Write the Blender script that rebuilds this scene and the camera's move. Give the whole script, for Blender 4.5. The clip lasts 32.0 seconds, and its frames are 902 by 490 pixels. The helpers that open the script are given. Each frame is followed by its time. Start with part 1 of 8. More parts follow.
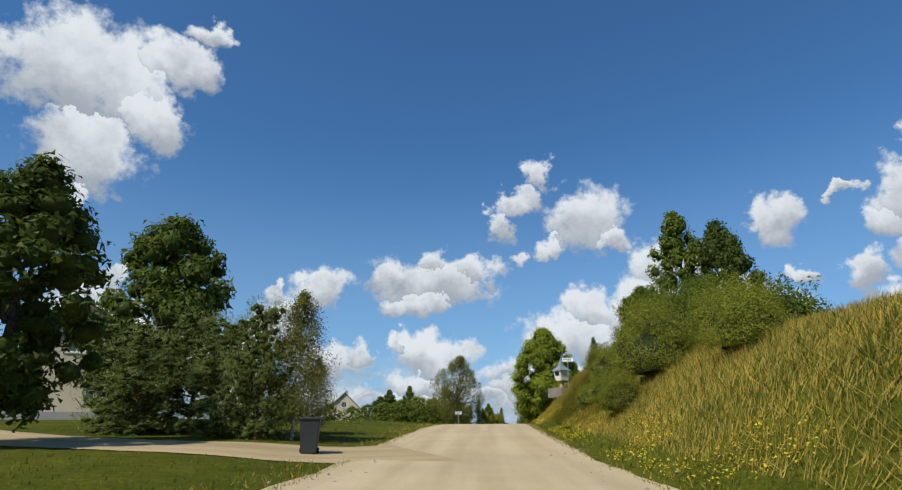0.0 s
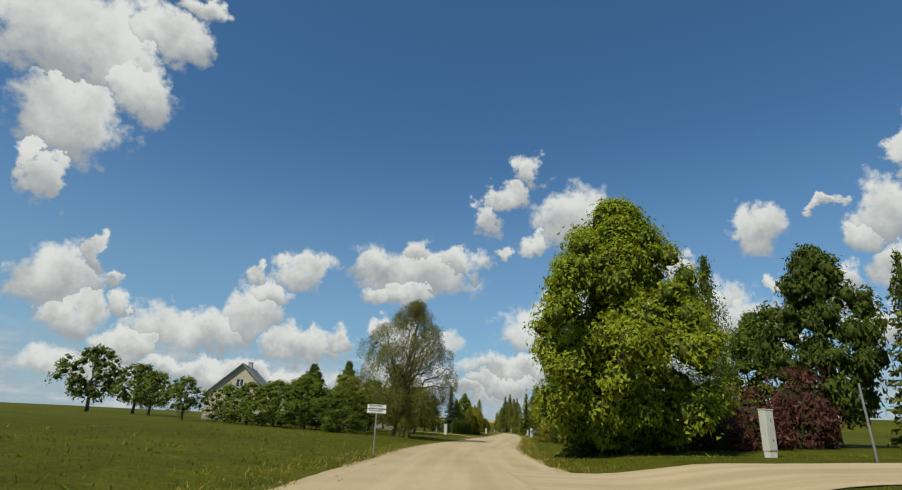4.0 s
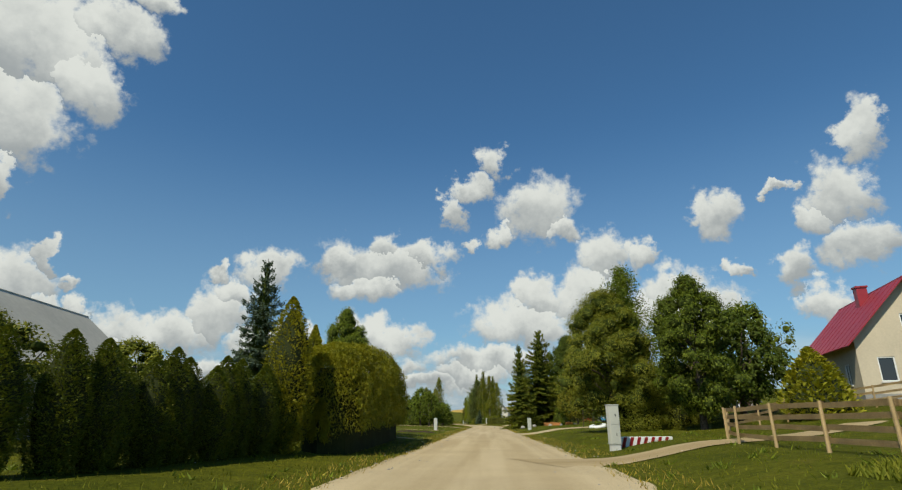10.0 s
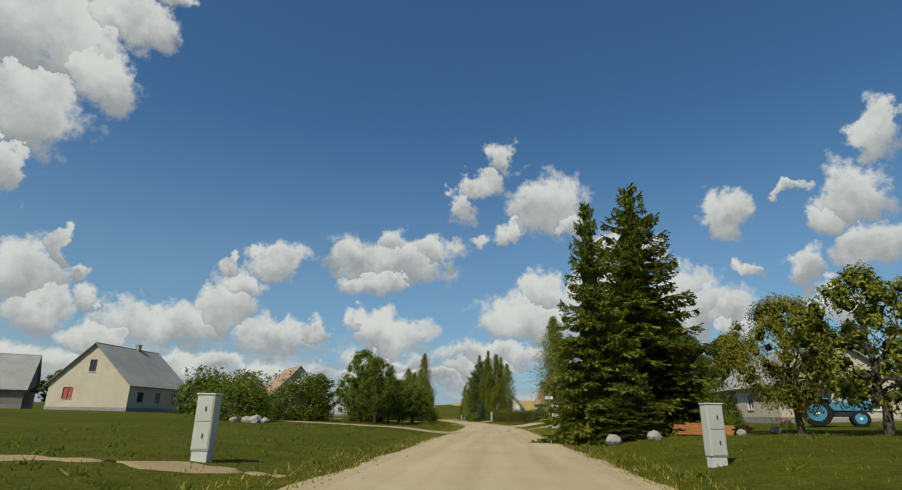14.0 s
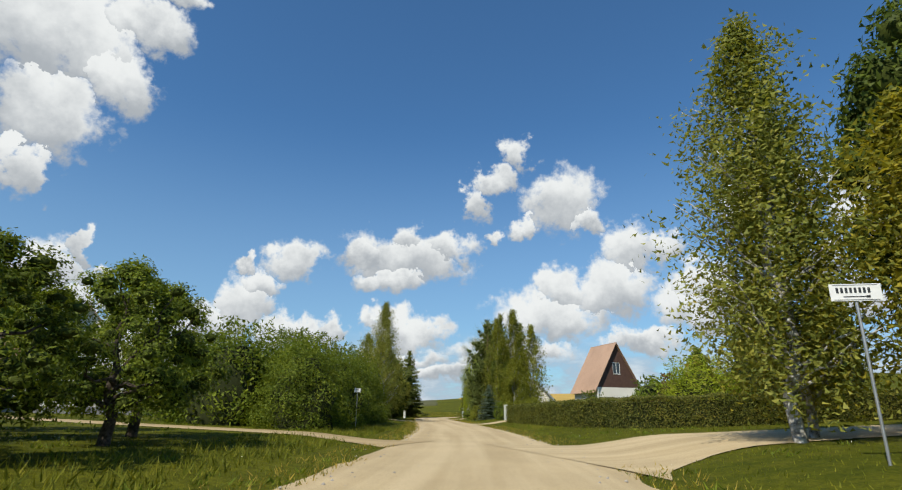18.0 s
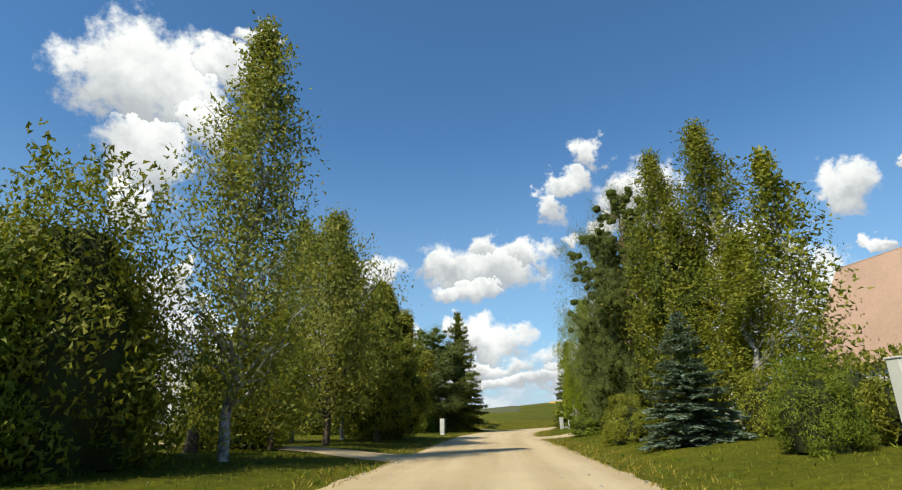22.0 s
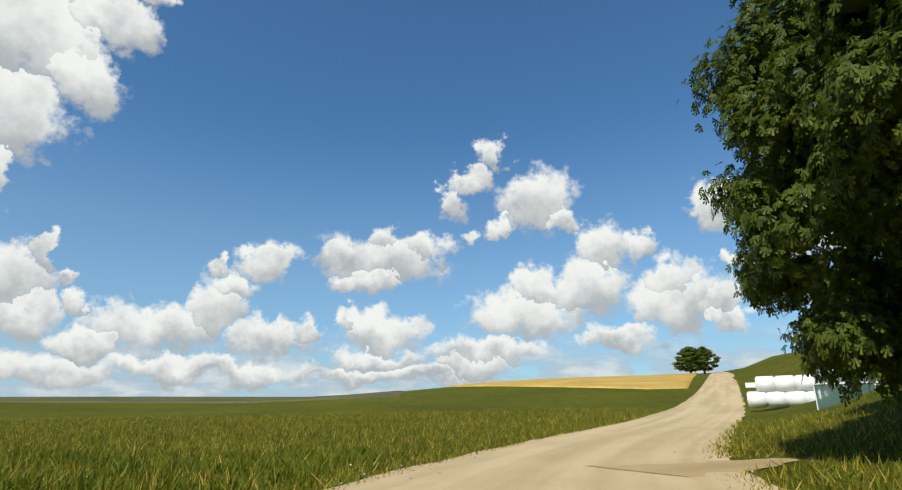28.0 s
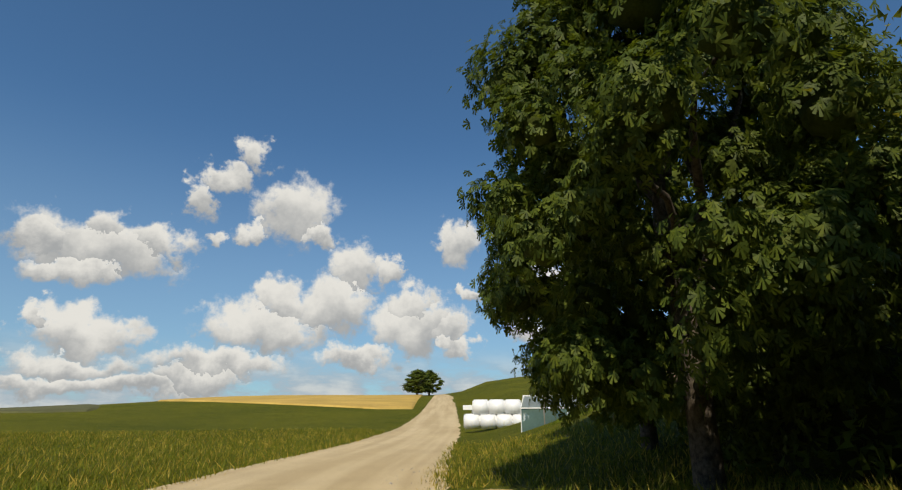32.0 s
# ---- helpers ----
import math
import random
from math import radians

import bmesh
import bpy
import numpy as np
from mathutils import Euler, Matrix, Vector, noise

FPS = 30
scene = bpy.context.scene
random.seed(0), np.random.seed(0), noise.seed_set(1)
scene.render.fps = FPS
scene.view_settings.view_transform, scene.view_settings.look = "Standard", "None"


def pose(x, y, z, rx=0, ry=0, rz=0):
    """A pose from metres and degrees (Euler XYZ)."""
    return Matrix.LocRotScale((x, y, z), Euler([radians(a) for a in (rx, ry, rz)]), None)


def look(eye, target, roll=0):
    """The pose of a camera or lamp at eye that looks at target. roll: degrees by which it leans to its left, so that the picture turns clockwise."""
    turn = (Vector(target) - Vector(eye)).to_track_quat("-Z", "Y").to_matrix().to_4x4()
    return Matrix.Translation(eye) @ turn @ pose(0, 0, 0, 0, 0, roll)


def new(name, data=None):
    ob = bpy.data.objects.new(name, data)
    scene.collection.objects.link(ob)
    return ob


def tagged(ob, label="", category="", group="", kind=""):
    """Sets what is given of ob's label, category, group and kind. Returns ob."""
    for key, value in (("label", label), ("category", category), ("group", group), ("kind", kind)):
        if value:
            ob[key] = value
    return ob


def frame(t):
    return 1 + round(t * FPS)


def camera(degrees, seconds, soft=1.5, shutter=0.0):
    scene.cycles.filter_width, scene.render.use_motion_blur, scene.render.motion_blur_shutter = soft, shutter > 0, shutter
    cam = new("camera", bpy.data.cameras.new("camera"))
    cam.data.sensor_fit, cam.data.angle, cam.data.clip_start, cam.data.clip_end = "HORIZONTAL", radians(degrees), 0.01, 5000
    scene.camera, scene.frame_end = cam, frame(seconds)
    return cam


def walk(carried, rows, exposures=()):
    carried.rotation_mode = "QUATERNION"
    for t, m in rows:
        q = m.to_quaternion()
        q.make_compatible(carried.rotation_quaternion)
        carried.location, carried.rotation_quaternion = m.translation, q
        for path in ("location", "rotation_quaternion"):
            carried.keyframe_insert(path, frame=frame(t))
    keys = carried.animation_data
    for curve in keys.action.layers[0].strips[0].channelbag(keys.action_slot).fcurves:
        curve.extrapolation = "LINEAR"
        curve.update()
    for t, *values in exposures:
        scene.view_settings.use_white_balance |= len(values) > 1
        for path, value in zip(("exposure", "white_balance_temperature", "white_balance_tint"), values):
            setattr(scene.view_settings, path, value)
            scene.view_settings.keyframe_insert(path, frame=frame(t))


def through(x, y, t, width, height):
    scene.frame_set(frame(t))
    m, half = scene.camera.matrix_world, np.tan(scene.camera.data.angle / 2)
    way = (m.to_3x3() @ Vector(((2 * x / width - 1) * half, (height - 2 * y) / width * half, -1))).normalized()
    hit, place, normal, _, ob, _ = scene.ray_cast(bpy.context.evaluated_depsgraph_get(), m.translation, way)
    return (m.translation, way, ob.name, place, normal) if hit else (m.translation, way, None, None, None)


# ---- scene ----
cam = camera(79.06, 32.0, soft=1.2)


def aim(x, y, z, yaw, pitch, roll):
    """Eye at x, y, z; yaw to the left of +y, pitch up, roll as in look()."""
    a, b = radians(yaw), radians(pitch)
    way = Vector((-math.sin(a) * math.cos(b), math.cos(a) * math.cos(b), math.sin(b)))
    return look((x, y, z), Vector((x, y, z)) + way * 10, roll)


DRIVE = [
    (0.0, -0.00, 0.00, -1.08, 4.86, 19.42, -0.23),
    (0.5, -0.19, 5.50, -0.90, 4.90, 18.94, -0.18),
    (1.0, -0.38, 11.06, -0.69, 4.72, 19.82, -1.40),
    (1.5, -0.63, 16.71, -0.41, 4.82, 21.11, -2.22),
    (2.0, -0.90, 22.50, -0.06, 5.07, 21.64, -1.78),
    (2.5, -1.10, 28.48, 0.33, 4.47, 21.00, -0.96),
    (3.0, -1.17, 34.61, 0.71, 3.81, 21.27, 0.34),
    (3.5, -1.11, 40.75, 1.00, 3.22, 19.75, 1.58),
    (4.0, -0.95, 46.86, 1.18, 3.24, 18.52, 2.57),
    (4.5, -0.78, 52.92, 1.28, 3.02, 16.34, 3.05),
    (6.5, -1.57, 83.52, 1.41, -0.31, 16.48, 0.17),
    (7.0, -0.84, 91.72, 1.30, -0.66, 16.81, 0.47),
    (7.5, -0.03, 99.84, 1.20, -0.89, 17.22, 0.26),
    (8.0, 0.76, 107.96, 1.12, -0.79, 17.30, -0.31),
    (8.5, 1.46, 116.07, 1.11, -0.30, 17.43, -0.30),
    (9.0, 2.15, 124.11, 1.17, -0.15, 17.56, 0.26),
    (9.5, 2.88, 131.88, 1.21, -0.43, 17.71, -0.02),
    (10.0, 3.55, 139.60, 1.25, -0.42, 17.87, -0.18),
    (10.5, 4.17, 147.14, 1.24, -0.13, 17.73, -0.02),
    (11.0, 4.74, 154.49, 1.22, 0.59, 18.04, 0.08),
    (11.5, 5.28, 161.77, 1.24, 0.78, 18.11, 0.24),
    (12.0, 5.83, 169.16, 1.30, 0.80, 18.00, -0.08),
    (12.5, 6.35, 176.58, 1.33, 1.07, 18.02, 0.21),
    (13.0, 6.82, 183.99, 1.35, 1.26, 17.97, 0.98),
    (13.5, 7.26, 191.31, 1.31, 0.75, 17.14, 1.12),
    (14.0, 7.66, 198.65, 1.22, 0.48, 17.39, 0.94),
    (14.5, 8.16, 206.11, 1.16, 0.10, 17.27, 0.39),
    (16.5, 10.50, 236.54, 1.32, 1.37, 17.06, 1.32),
    (17.0, 11.06, 244.03, 1.30, 1.72, 16.83, 1.27),
    (17.5, 11.59, 251.42, 1.29, 1.71, 16.90, 0.61),
    (18.0, 12.06, 258.62, 1.27, 2.09, 17.02, 0.71),
    (18.5, 12.38, 265.75, 1.23, 3.08, 17.16, 1.39),
    (19.0, 12.57, 272.84, 1.18, 3.93, 16.93, 1.62),
    (19.5, 12.59, 279.90, 1.15, 5.14, 17.00, 1.65),
    (20.0, 12.43, 286.96, 1.17, 6.46, 17.01, 0.56),
    (20.5, 12.10, 294.23, 1.20, 7.57, 17.25, -0.19),
    (21.0, 11.60, 301.64, 1.21, 8.30, 17.22, -1.48),
    (21.5, 10.97, 308.97, 1.21, 9.57, 17.81, -1.40),
    (22.0, 10.25, 316.28, 1.24, 10.39, 17.93, -0.99),
    (22.5, 9.47, 323.49, 1.28, 10.40, 17.53, -1.27),
    (23.0, 8.68, 330.59, 1.33, 10.58, 17.85, -1.72),
    (23.5, 7.90, 337.60, 1.35, 11.00, 18.07, -1.76),
    (24.0, 7.15, 344.47, 1.35, 11.19, 17.91, -1.78),
    (24.5, 6.40, 351.26, 1.31, 10.76, 17.03, -1.32),
    (25.0, 5.70, 357.94, 1.26, 10.48, 16.34, -0.44),
    (25.5, 5.13, 364.52, 1.21, 8.25, 15.59, -0.45),
    (26.0, 4.65, 370.78, 1.17, 5.45, 15.08, -0.90),
    (26.5, 4.23, 376.71, 1.12, 3.50, 14.81, -1.35),
    (28.5, 6.63, 394.52, 1.18, -2.62, 17.99, -0.26),
    (29.0, 6.49, 394.92, 1.19, -5.11, 18.49, -0.19),
    (29.5, 6.43, 395.05, 1.20, -5.93, 18.33, 0.16),
    (30.0, 6.42, 395.06, 1.20, -5.95, 18.43, 0.18),
    (30.5, 6.43, 395.06, 1.21, -6.02, 18.28, 0.23),
    (31.0, 6.55, 395.12, 1.24, -8.25, 18.26, -0.10),
    (31.5, 6.80, 394.95, 1.27, -14.26, 18.31, -0.35),
    (32.0, 7.25, 394.70, 1.30, -27.08, 18.63, -0.16),
]
walk(cam, [(r[0], aim(*r[1:])) for r in DRIVE], exposures=[
    (0.0, 0.05, 6050, 8), (1.0, 0.0, 6350, 5), (2.0, -0.12, 6500, 3), (3.0, -0.2, 6550, 2), (4.0, -0.08, 6600, 4), (7.0, 0.25, 6550, 7), (8.0, 0.1, 6500, 7), (9.0, -0.25, 6600, 4), (10.0, -0.05, 6650, 2),
    (11.0, 0.2, 6700, 5), (12.0, 0.2, 6600, 5), (12.5, -0.2, 6500, 5), (13.0, -0.27, 6500, 3), (14.5, -0.2, 6600, 3), (17.0, 0.15, 6550, 6), (18.0, 0.2, 6400, 7), (19.0, 0.05, 6300, 6), (20.0, 0.05, 6250, 6),
    (21.0, 0.15, 6500, 6), (22.0, 0.45, 6550, 6), (23.0, 0.75, 6450, 8), (24.0, 0.7, 6100, 7), (25.0, 0.5, 6050, 5), (26.0, 0.5, 6050, 8), (28.5, 0.0, 6700, 4), (29.0, -0.28, 6750, 3), (30.5, -0.38, 6750, 3), (32.0, 0.0, 6950, 8)])

# ---- world, sun ----
SUN_EL, SUN_DIR = 48.0, (-0.56, -0.83)          # towards the sun, seen from above


def sky_world():
    w = bpy.data.worlds.new("sky")
    w.use_nodes = True
    scene.world = w
    nt = w.node_tree
    nt.nodes.clear()
    N = nt.nodes.new

    def link(a, b):
        nt.links.new(a, b)

    def math_node(op, a, b=None, c=None, clamp=False):
        n = N("ShaderNodeMath")
        n.operation, n.use_clamp = op, clamp
        for i, v in enumerate((a, b, c)):
            if v is None:
                continue
            if isinstance(v, (int, float)):
                n.inputs[i].default_value = v
            else:
                link(v, n.inputs[i])
        return n.outputs[0]

    def smooth(x, lo, hi):
        n = N("ShaderNodeMapRange")
        n.interpolation_type = "SMOOTHSTEP"
        link(x, n.inputs[0])
        n.inputs[1].default_value, n.inputs[2].default_value = lo, hi
        return n.outputs[0]

    sky = N("ShaderNodeTexSky")
    sky.sky_type, sky.sun_disc = "NISHITA", False
    sky.sun_elevation = radians(SUN_EL)
    sky.sun_rotation = math.atan2(SUN_DIR[0], SUN_DIR[1])
    sky.air_density, sky.dust_density, sky.ozone_density, sky.altitude = 1.0, 0.3, 4.0, 100
    tc = N("ShaderNodeTexCoord")
    sep = N("ShaderNodeSeparateXYZ")
    link(tc.outputs["Generated"], sep.inputs[0])
    sx, sy, sz = sep.outputs
    az = math_node("MULTIPLY", math_node("ARCTAN2", sx, sy), 57.2958)
    el = math_node("MULTIPLY", math_node("ARCSINE", sz), 57.2958)

    def cloud_noise(scale, detail, rough=0.55):
        n = N("ShaderNodeTexNoise")
        n.inputs["Scale"].default_value, n.inputs["Detail"].default_value = scale, detail
        n.inputs["Roughness"].default_value = rough
        link(tc.outputs["Generated"], n.inputs["Vector"])
        return n

    big = cloud_noise(16, 6, 0.6)
    fine = cloud_noise(42, 5, 0.62)
    soft = cloud_noise(9, 4, 0.5)
    sub = N("ShaderNodeVectorMath")
    sub.operation = "SUBTRACT"
    link(big.outputs["Color"], sub.inputs[0])
    sub.inputs[1].default_value = (0.5, 0.5, 0.5)
    mul = N("ShaderNodeVectorMath")
    mul.operation = "MULTIPLY"
    link(sub.outputs[0], mul.inputs[0])
    mul.inputs[1].default_value = (9.0, 6.0, 0)
    flat = N("ShaderNodeCombineXYZ")
    link(az, flat.inputs[0])
    link(el, flat.inputs[1])
    warped = N("ShaderNodeVectorMath")
    warped.operation = "ADD"
    link(flat.outputs[0], warped.inputs[0])
    link(mul.outputs[0], warped.inputs[1])

    start = N("ShaderNodeVectorMath")
    start.operation = "MULTIPLY_ADD"
    link(warped.outputs[0], start.inputs[0])
    start.inputs[1].default_value, start.inputs[2].default_value = (1, 1, 0), (0, 0, -1)
    state = {"place": start.outputs[0], "height": None}

    def puff(a, e, ra, re):
        """One puff of a cumulus: azimuth, elevation and half sizes in degrees; place carries az, el and the field so far."""
        d = N("ShaderNodeVectorMath")
        d.operation = "MULTIPLY_ADD"
        link(state["place"], d.inputs[0])
        d.inputs[1].default_value, d.inputs[2].default_value = (1 / ra, 1 / re, 0), (-a / ra, -e / re, 0)
        ln = N("ShaderNodeVectorMath")
        ln.operation = "LENGTH"
        link(d.outputs[0], ln.inputs[0])
        f = math_node("SUBTRACT", 1.0, ln.outputs["Value"])
        old = N("ShaderNodeSeparateXYZ")
        link(state["place"], old.inputs[0])
        up = N("ShaderNodeSeparateXYZ")
        link(d.outputs[0], up.inputs[0])
        if state["height"] is None:
            state["height"] = up.outputs[1]
        else:
            mix = N("ShaderNodeMix")
            link(math_node("GREATER_THAN", f, old.outputs[2]), mix.inputs[0])
            link(state["height"], mix.inputs[2])
            link(up.outputs[1], mix.inputs[3])
            state["height"] = mix.outputs[0]
        nxt = N("ShaderNodeCombineXYZ")
        link(old.outputs[0], nxt.inputs[0])
        link(old.outputs[1], nxt.inputs[1])
        link(math_node("MAXIMUM", f, old.outputs[2]), nxt.inputs[2])
        state["place"] = nxt.outputs[0]

    # big bright cumulus
    for p in (
            (-44.8, 30.8, 6.4, 5.6),
            (-39.8, 30.6, 5.1, 5.5),
            (-42.4, 24.5, 5.7, 4.3),
            (-37.3, 28.2, 3.8, 3.7),
            (-35.5, 33.5, 5.2, 2.5),
            (-32.9, 36.4, 2.7, 1.3),
            (-42.8, 19.5, 1.7, 3.0),
    ):
        puff(*p)
    # slanting wisp
    for p in (
            (5.1, 26.1, 2.2, 2.2),
            (2.6, 23.6, 2.2, 1.7),
            (0.7, 21.4, 1.6, 2.3),
    ):
        puff(*p)
    # middle puff
    for p in (
            (10.2, 21.1, 5.2, 3.8),
            (12.9, 18.8, 2.8, 1.4),
            (6.1, 18.8, 2.4, 1.2),
            (2.4, 18.1, 1.3, 1.1),
    ):
        puff(*p)
    # wide flat cumulus
    for p in (
            (-7.1, 15.4, 7.6, 3.1),
            (-7.2, 17.5, 2.4, 2.0),
            (-2.4, 16.8, 3.4, 2.0),
            (-11.7, 15.4, 3.2, 1.7),
            (-8.5, 13.0, 4.1, 1.5),
    ):
        puff(*p)
    # small round pair
    for p in (
            (-18.5, 14.4, 3.1, 2.3),
            (-22.8, 13.7, 1.2, 1.0),
    ):
        puff(*p)
    # tower cumulus
    for p in (
            (17.1, 16.0, 3.7, 2.9),
            (20.7, 16.0, 1.7, 1.9),
            (14.8, 12.1, 4.5, 3.5),
            (8.5, 9.7, 7.2, 3.1),
            (9.8, 12.3, 3.2, 2.4),
    ):
        puff(*p)
    # broad cumulus
    for p in (
            (23.5, 10.5, 5.4, 3.4),
            (23.0, 12.2, 3.0, 2.3),
            (26.9, 9.8, 2.2, 2.3),
    ):
        puff(*p)
    # small puffs
    for p in (
            (28.0, 19.0, 2.7, 2.4),
            (28.7, 14.0, 1.1, 0.9),
            (33.0, 20.3, 1.4, 0.6),
            (33.3, 12.8, 2.8, 1.9),
    ):
        puff(*p)
    # far bright cumulus
    for p in (
            (40.8, 23.5, 1.8, 3.2),
            (38.0, 18.9, 3.3, 3.3),
            (35.4, 17.2, 2.2, 2.1),
            (38.6, 14.4, 3.4, 2.2),
            (35.5, 9.8, 3.3, 1.9),
    ):
        puff(*p)
    # low puff
    for p in (
            (-6.7, 8.0, 5.3, 2.3),
            (-10.2, 9.2, 1.6, 1.3),
    ):
        puff(*p)
    # upright cloud
    for p in (
            (-23.1, 9.7, 2.6, 3.7),
            (-21.5, 11.8, 2.4, 1.8),
    ):
        puff(*p)
    # low cumulus row
    for p in (
            (-17.6, 7.2, 4.9, 2.0),
            (-14.4, 7.9, 1.8, 1.7),
            (-28.1, 7.7, 7.0, 2.4),
            (-32.9, 6.2, 3.9, 1.7),
            (-34.4, 9.4, 1.6, 1.4),
            (-35.8, 11.5, 1.2, 0.8),
    ):
        puff(*p)
    # grey bank
    for p in (
            (-39.8, 10.5, 3.6, 3.2),
            (-37.9, 13.3, 1.1, 2.0),
            (-38.3, 8.3, 3.0, 2.3),
    ):
        puff(*p)
    # horizon clouds
    for p in (
            (-35.8, 3.8, 6.7, 1.6),
            (-26.1, 4.1, 6.5, 1.4),
            (-18.9, 3.9, 5.9, 1.3),
            (-5.9, 3.4, 10.9, 1.1),
            (2.8, 4.5, 5.2, 1.7),
    ):
        puff(*p)
    # horizon clouds beyond
    for p in (
            (17.9, 7.1, 4.2, 1.5),
            (28.2, 8.1, 2.4, 1.4),
            (4.1, 5.8, 7.2, 1.7),
            (-7.1, 5.2, 5.8, 1.4),
    ):
        puff(*p)

    last = N("ShaderNodeSeparateXYZ")
    link(state["place"], last.inputs[0])
    field, height = last.outputs[2], state["height"]
    ragged = math_node("MULTIPLY_ADD", math_node("SUBTRACT", fine.outputs[0], 0.5), 1.0, field)
    cumulus = smooth(ragged, -0.06, 0.42)
    # the low bank of distant cloud along the horizon
    stretch = N("ShaderNodeCombineXYZ")
    link(math_node("MULTIPLY", az, 0.11), stretch.inputs[0])
    link(math_node("MULTIPLY", el, 0.32), stretch.inputs[1])
    far = N("ShaderNodeTexNoise")
    far.inputs["Scale"].default_value, far.inputs["Detail"].default_value = 1.3, 6
    far.inputs["Roughness"].default_value = 0.6
    link(stretch.outputs[0], far.inputs["Vector"])
    low = math_node("MULTIPLY", smooth(el, 8.5, 3.5), smooth(far.outputs[0], 0.34, 0.52))
    haze = smooth(el, 4.0, -0.5)
    lit = math_node("ADD", math_node("MULTIPLY", height, 0.50), math_node("MULTIPLY", big.outputs[0], 0.85))
    lit = math_node("ADD", lit, math_node("MULTIPLY", soft.outputs[0], 0.5))
    ramp = N("ShaderNodeMix")
    ramp.data_type = "RGBA"
    link(smooth(lit, 0.25, 1.0), ramp.inputs[0])
    ramp.inputs[6].default_value = (0.37, 0.39, 0.42, 1)
    ramp.inputs[7].default_value = (0.76, 0.76, 0.755, 1)
    lowcol = N("ShaderNodeMix")
    lowcol.data_type = "RGBA"
    link(smooth(far.outputs[0], 0.44, 0.66), lowcol.inputs[0])
    lowcol.inputs[6].default_value = (0.36, 0.44, 0.54, 1)
    lowcol.inputs[7].default_value = (0.60, 0.63, 0.66, 1)

    scaled = N("ShaderNodeMix")
    scaled.data_type, scaled.blend_type = "RGBA", "MULTIPLY"
    scaled.inputs[0].default_value = 1.0
    link(sky.outputs[0], scaled.inputs[6])
    scaled.inputs[7].default_value = (SKY[0], SKY[1], SKY[2], 1)

    def over(base, top, fac):
        m = N("ShaderNodeMix")
        m.data_type = "RGBA"
        link(fac, m.inputs[0])
        link(base, m.inputs[6])
        link(top, m.inputs[7])
        return m.outputs[2]

    hz = N("ShaderNodeRGB")
    hz.outputs[0].default_value = (0.50, 0.62, 0.74, 1)
    col = over(scaled.outputs[2], hz.outputs[0], math_node("MULTIPLY", haze, 0.6))
    pale = N("ShaderNodeRGB")
    pale.outputs[0].default_value = (0.30, 0.42, 0.53, 1)
    col = over(col, pale.outputs[0], math_node("MULTIPLY", smooth(el, 30.0, 3.0), 0.45))
    col = over(col, lowcol.outputs[2], math_node("MULTIPLY", low, 0.9))
    col = over(col, ramp.outputs[2], cumulus)
    bg = N("ShaderNodeBackground")
    link(col, bg.inputs[0])
    bg.inputs[1].default_value = 1.0
    out = N("ShaderNodeOutputWorld")
    link(bg.outputs[0], out.inputs[0])


SKY = (0.067, 0.098, 0.114)
sky_world()
sun = new("sun", bpy.data.lights.new("sun", "SUN"))
sun.data.energy, sun.data.angle, sun.data.color = 4.6, radians(0.53), (1.0, 0.92, 0.78)
sun.matrix_world = look((0, 0, 60), Vector((0, 0, 60)) - Vector((
    SUN_DIR[0] * math.cos(radians(SUN_EL)), SUN_DIR[1] * math.cos(radians(SUN_EL)), math.sin(radians(SUN_EL)))))

# ---- materials ----


def material(name, rough=0.8, metal=0.0):
    m = bpy.data.materials.new(name)
    m.use_nodes = True
    nt = m.node_tree
    b = nt.nodes["Principled BSDF"]
    b.inputs["Roughness"].default_value, b.inputs["Metallic"].default_value = rough, metal
    if rough >= 0.85:
        b.inputs["Specular IOR Level"].default_value = 0.08      # loose, dusty surfaces have no sheen
    return m, nt, b


def noise_of(nt, scale, detail=4, rough=0.55, coord="Object"):
    tc = nt.nodes.new("ShaderNodeTexCoord")
    n = nt.nodes.new("ShaderNodeTexNoise")
    n.inputs["Scale"].default_value, n.inputs["Detail"].default_value, n.inputs["Roughness"].default_value = scale, detail, rough
    nt.links.new(tc.outputs[coord], n.inputs["Vector"])
    return n.outputs[0]


def ramp_of(nt, fac, stops):
    r = nt.nodes.new("ShaderNodeValToRGB")
    e = r.color_ramp.elements
    while len(e) < len(stops):
        e.new(0.5)
    for k, (p, c) in enumerate(stops):
        e[k].position, e[k].color = p, (*c, 1)
    nt.links.new(fac, r.inputs[0])
    return r.outputs[0]


def mixed(nt, fac, a, b, blend="MIX"):
    m = nt.nodes.new("ShaderNodeMix")
    m.data_type, m.blend_type = "RGBA", blend
    for k, v in ((0, fac), (6, a), (7, b)):
        if isinstance(v, (int, float)):
            m.inputs[k].default_value = v
        elif isinstance(v, tuple):
            m.inputs[k].default_value = (*v, 1)
        else:
            nt.links.new(v, m.inputs[k])
    return m.outputs[2]


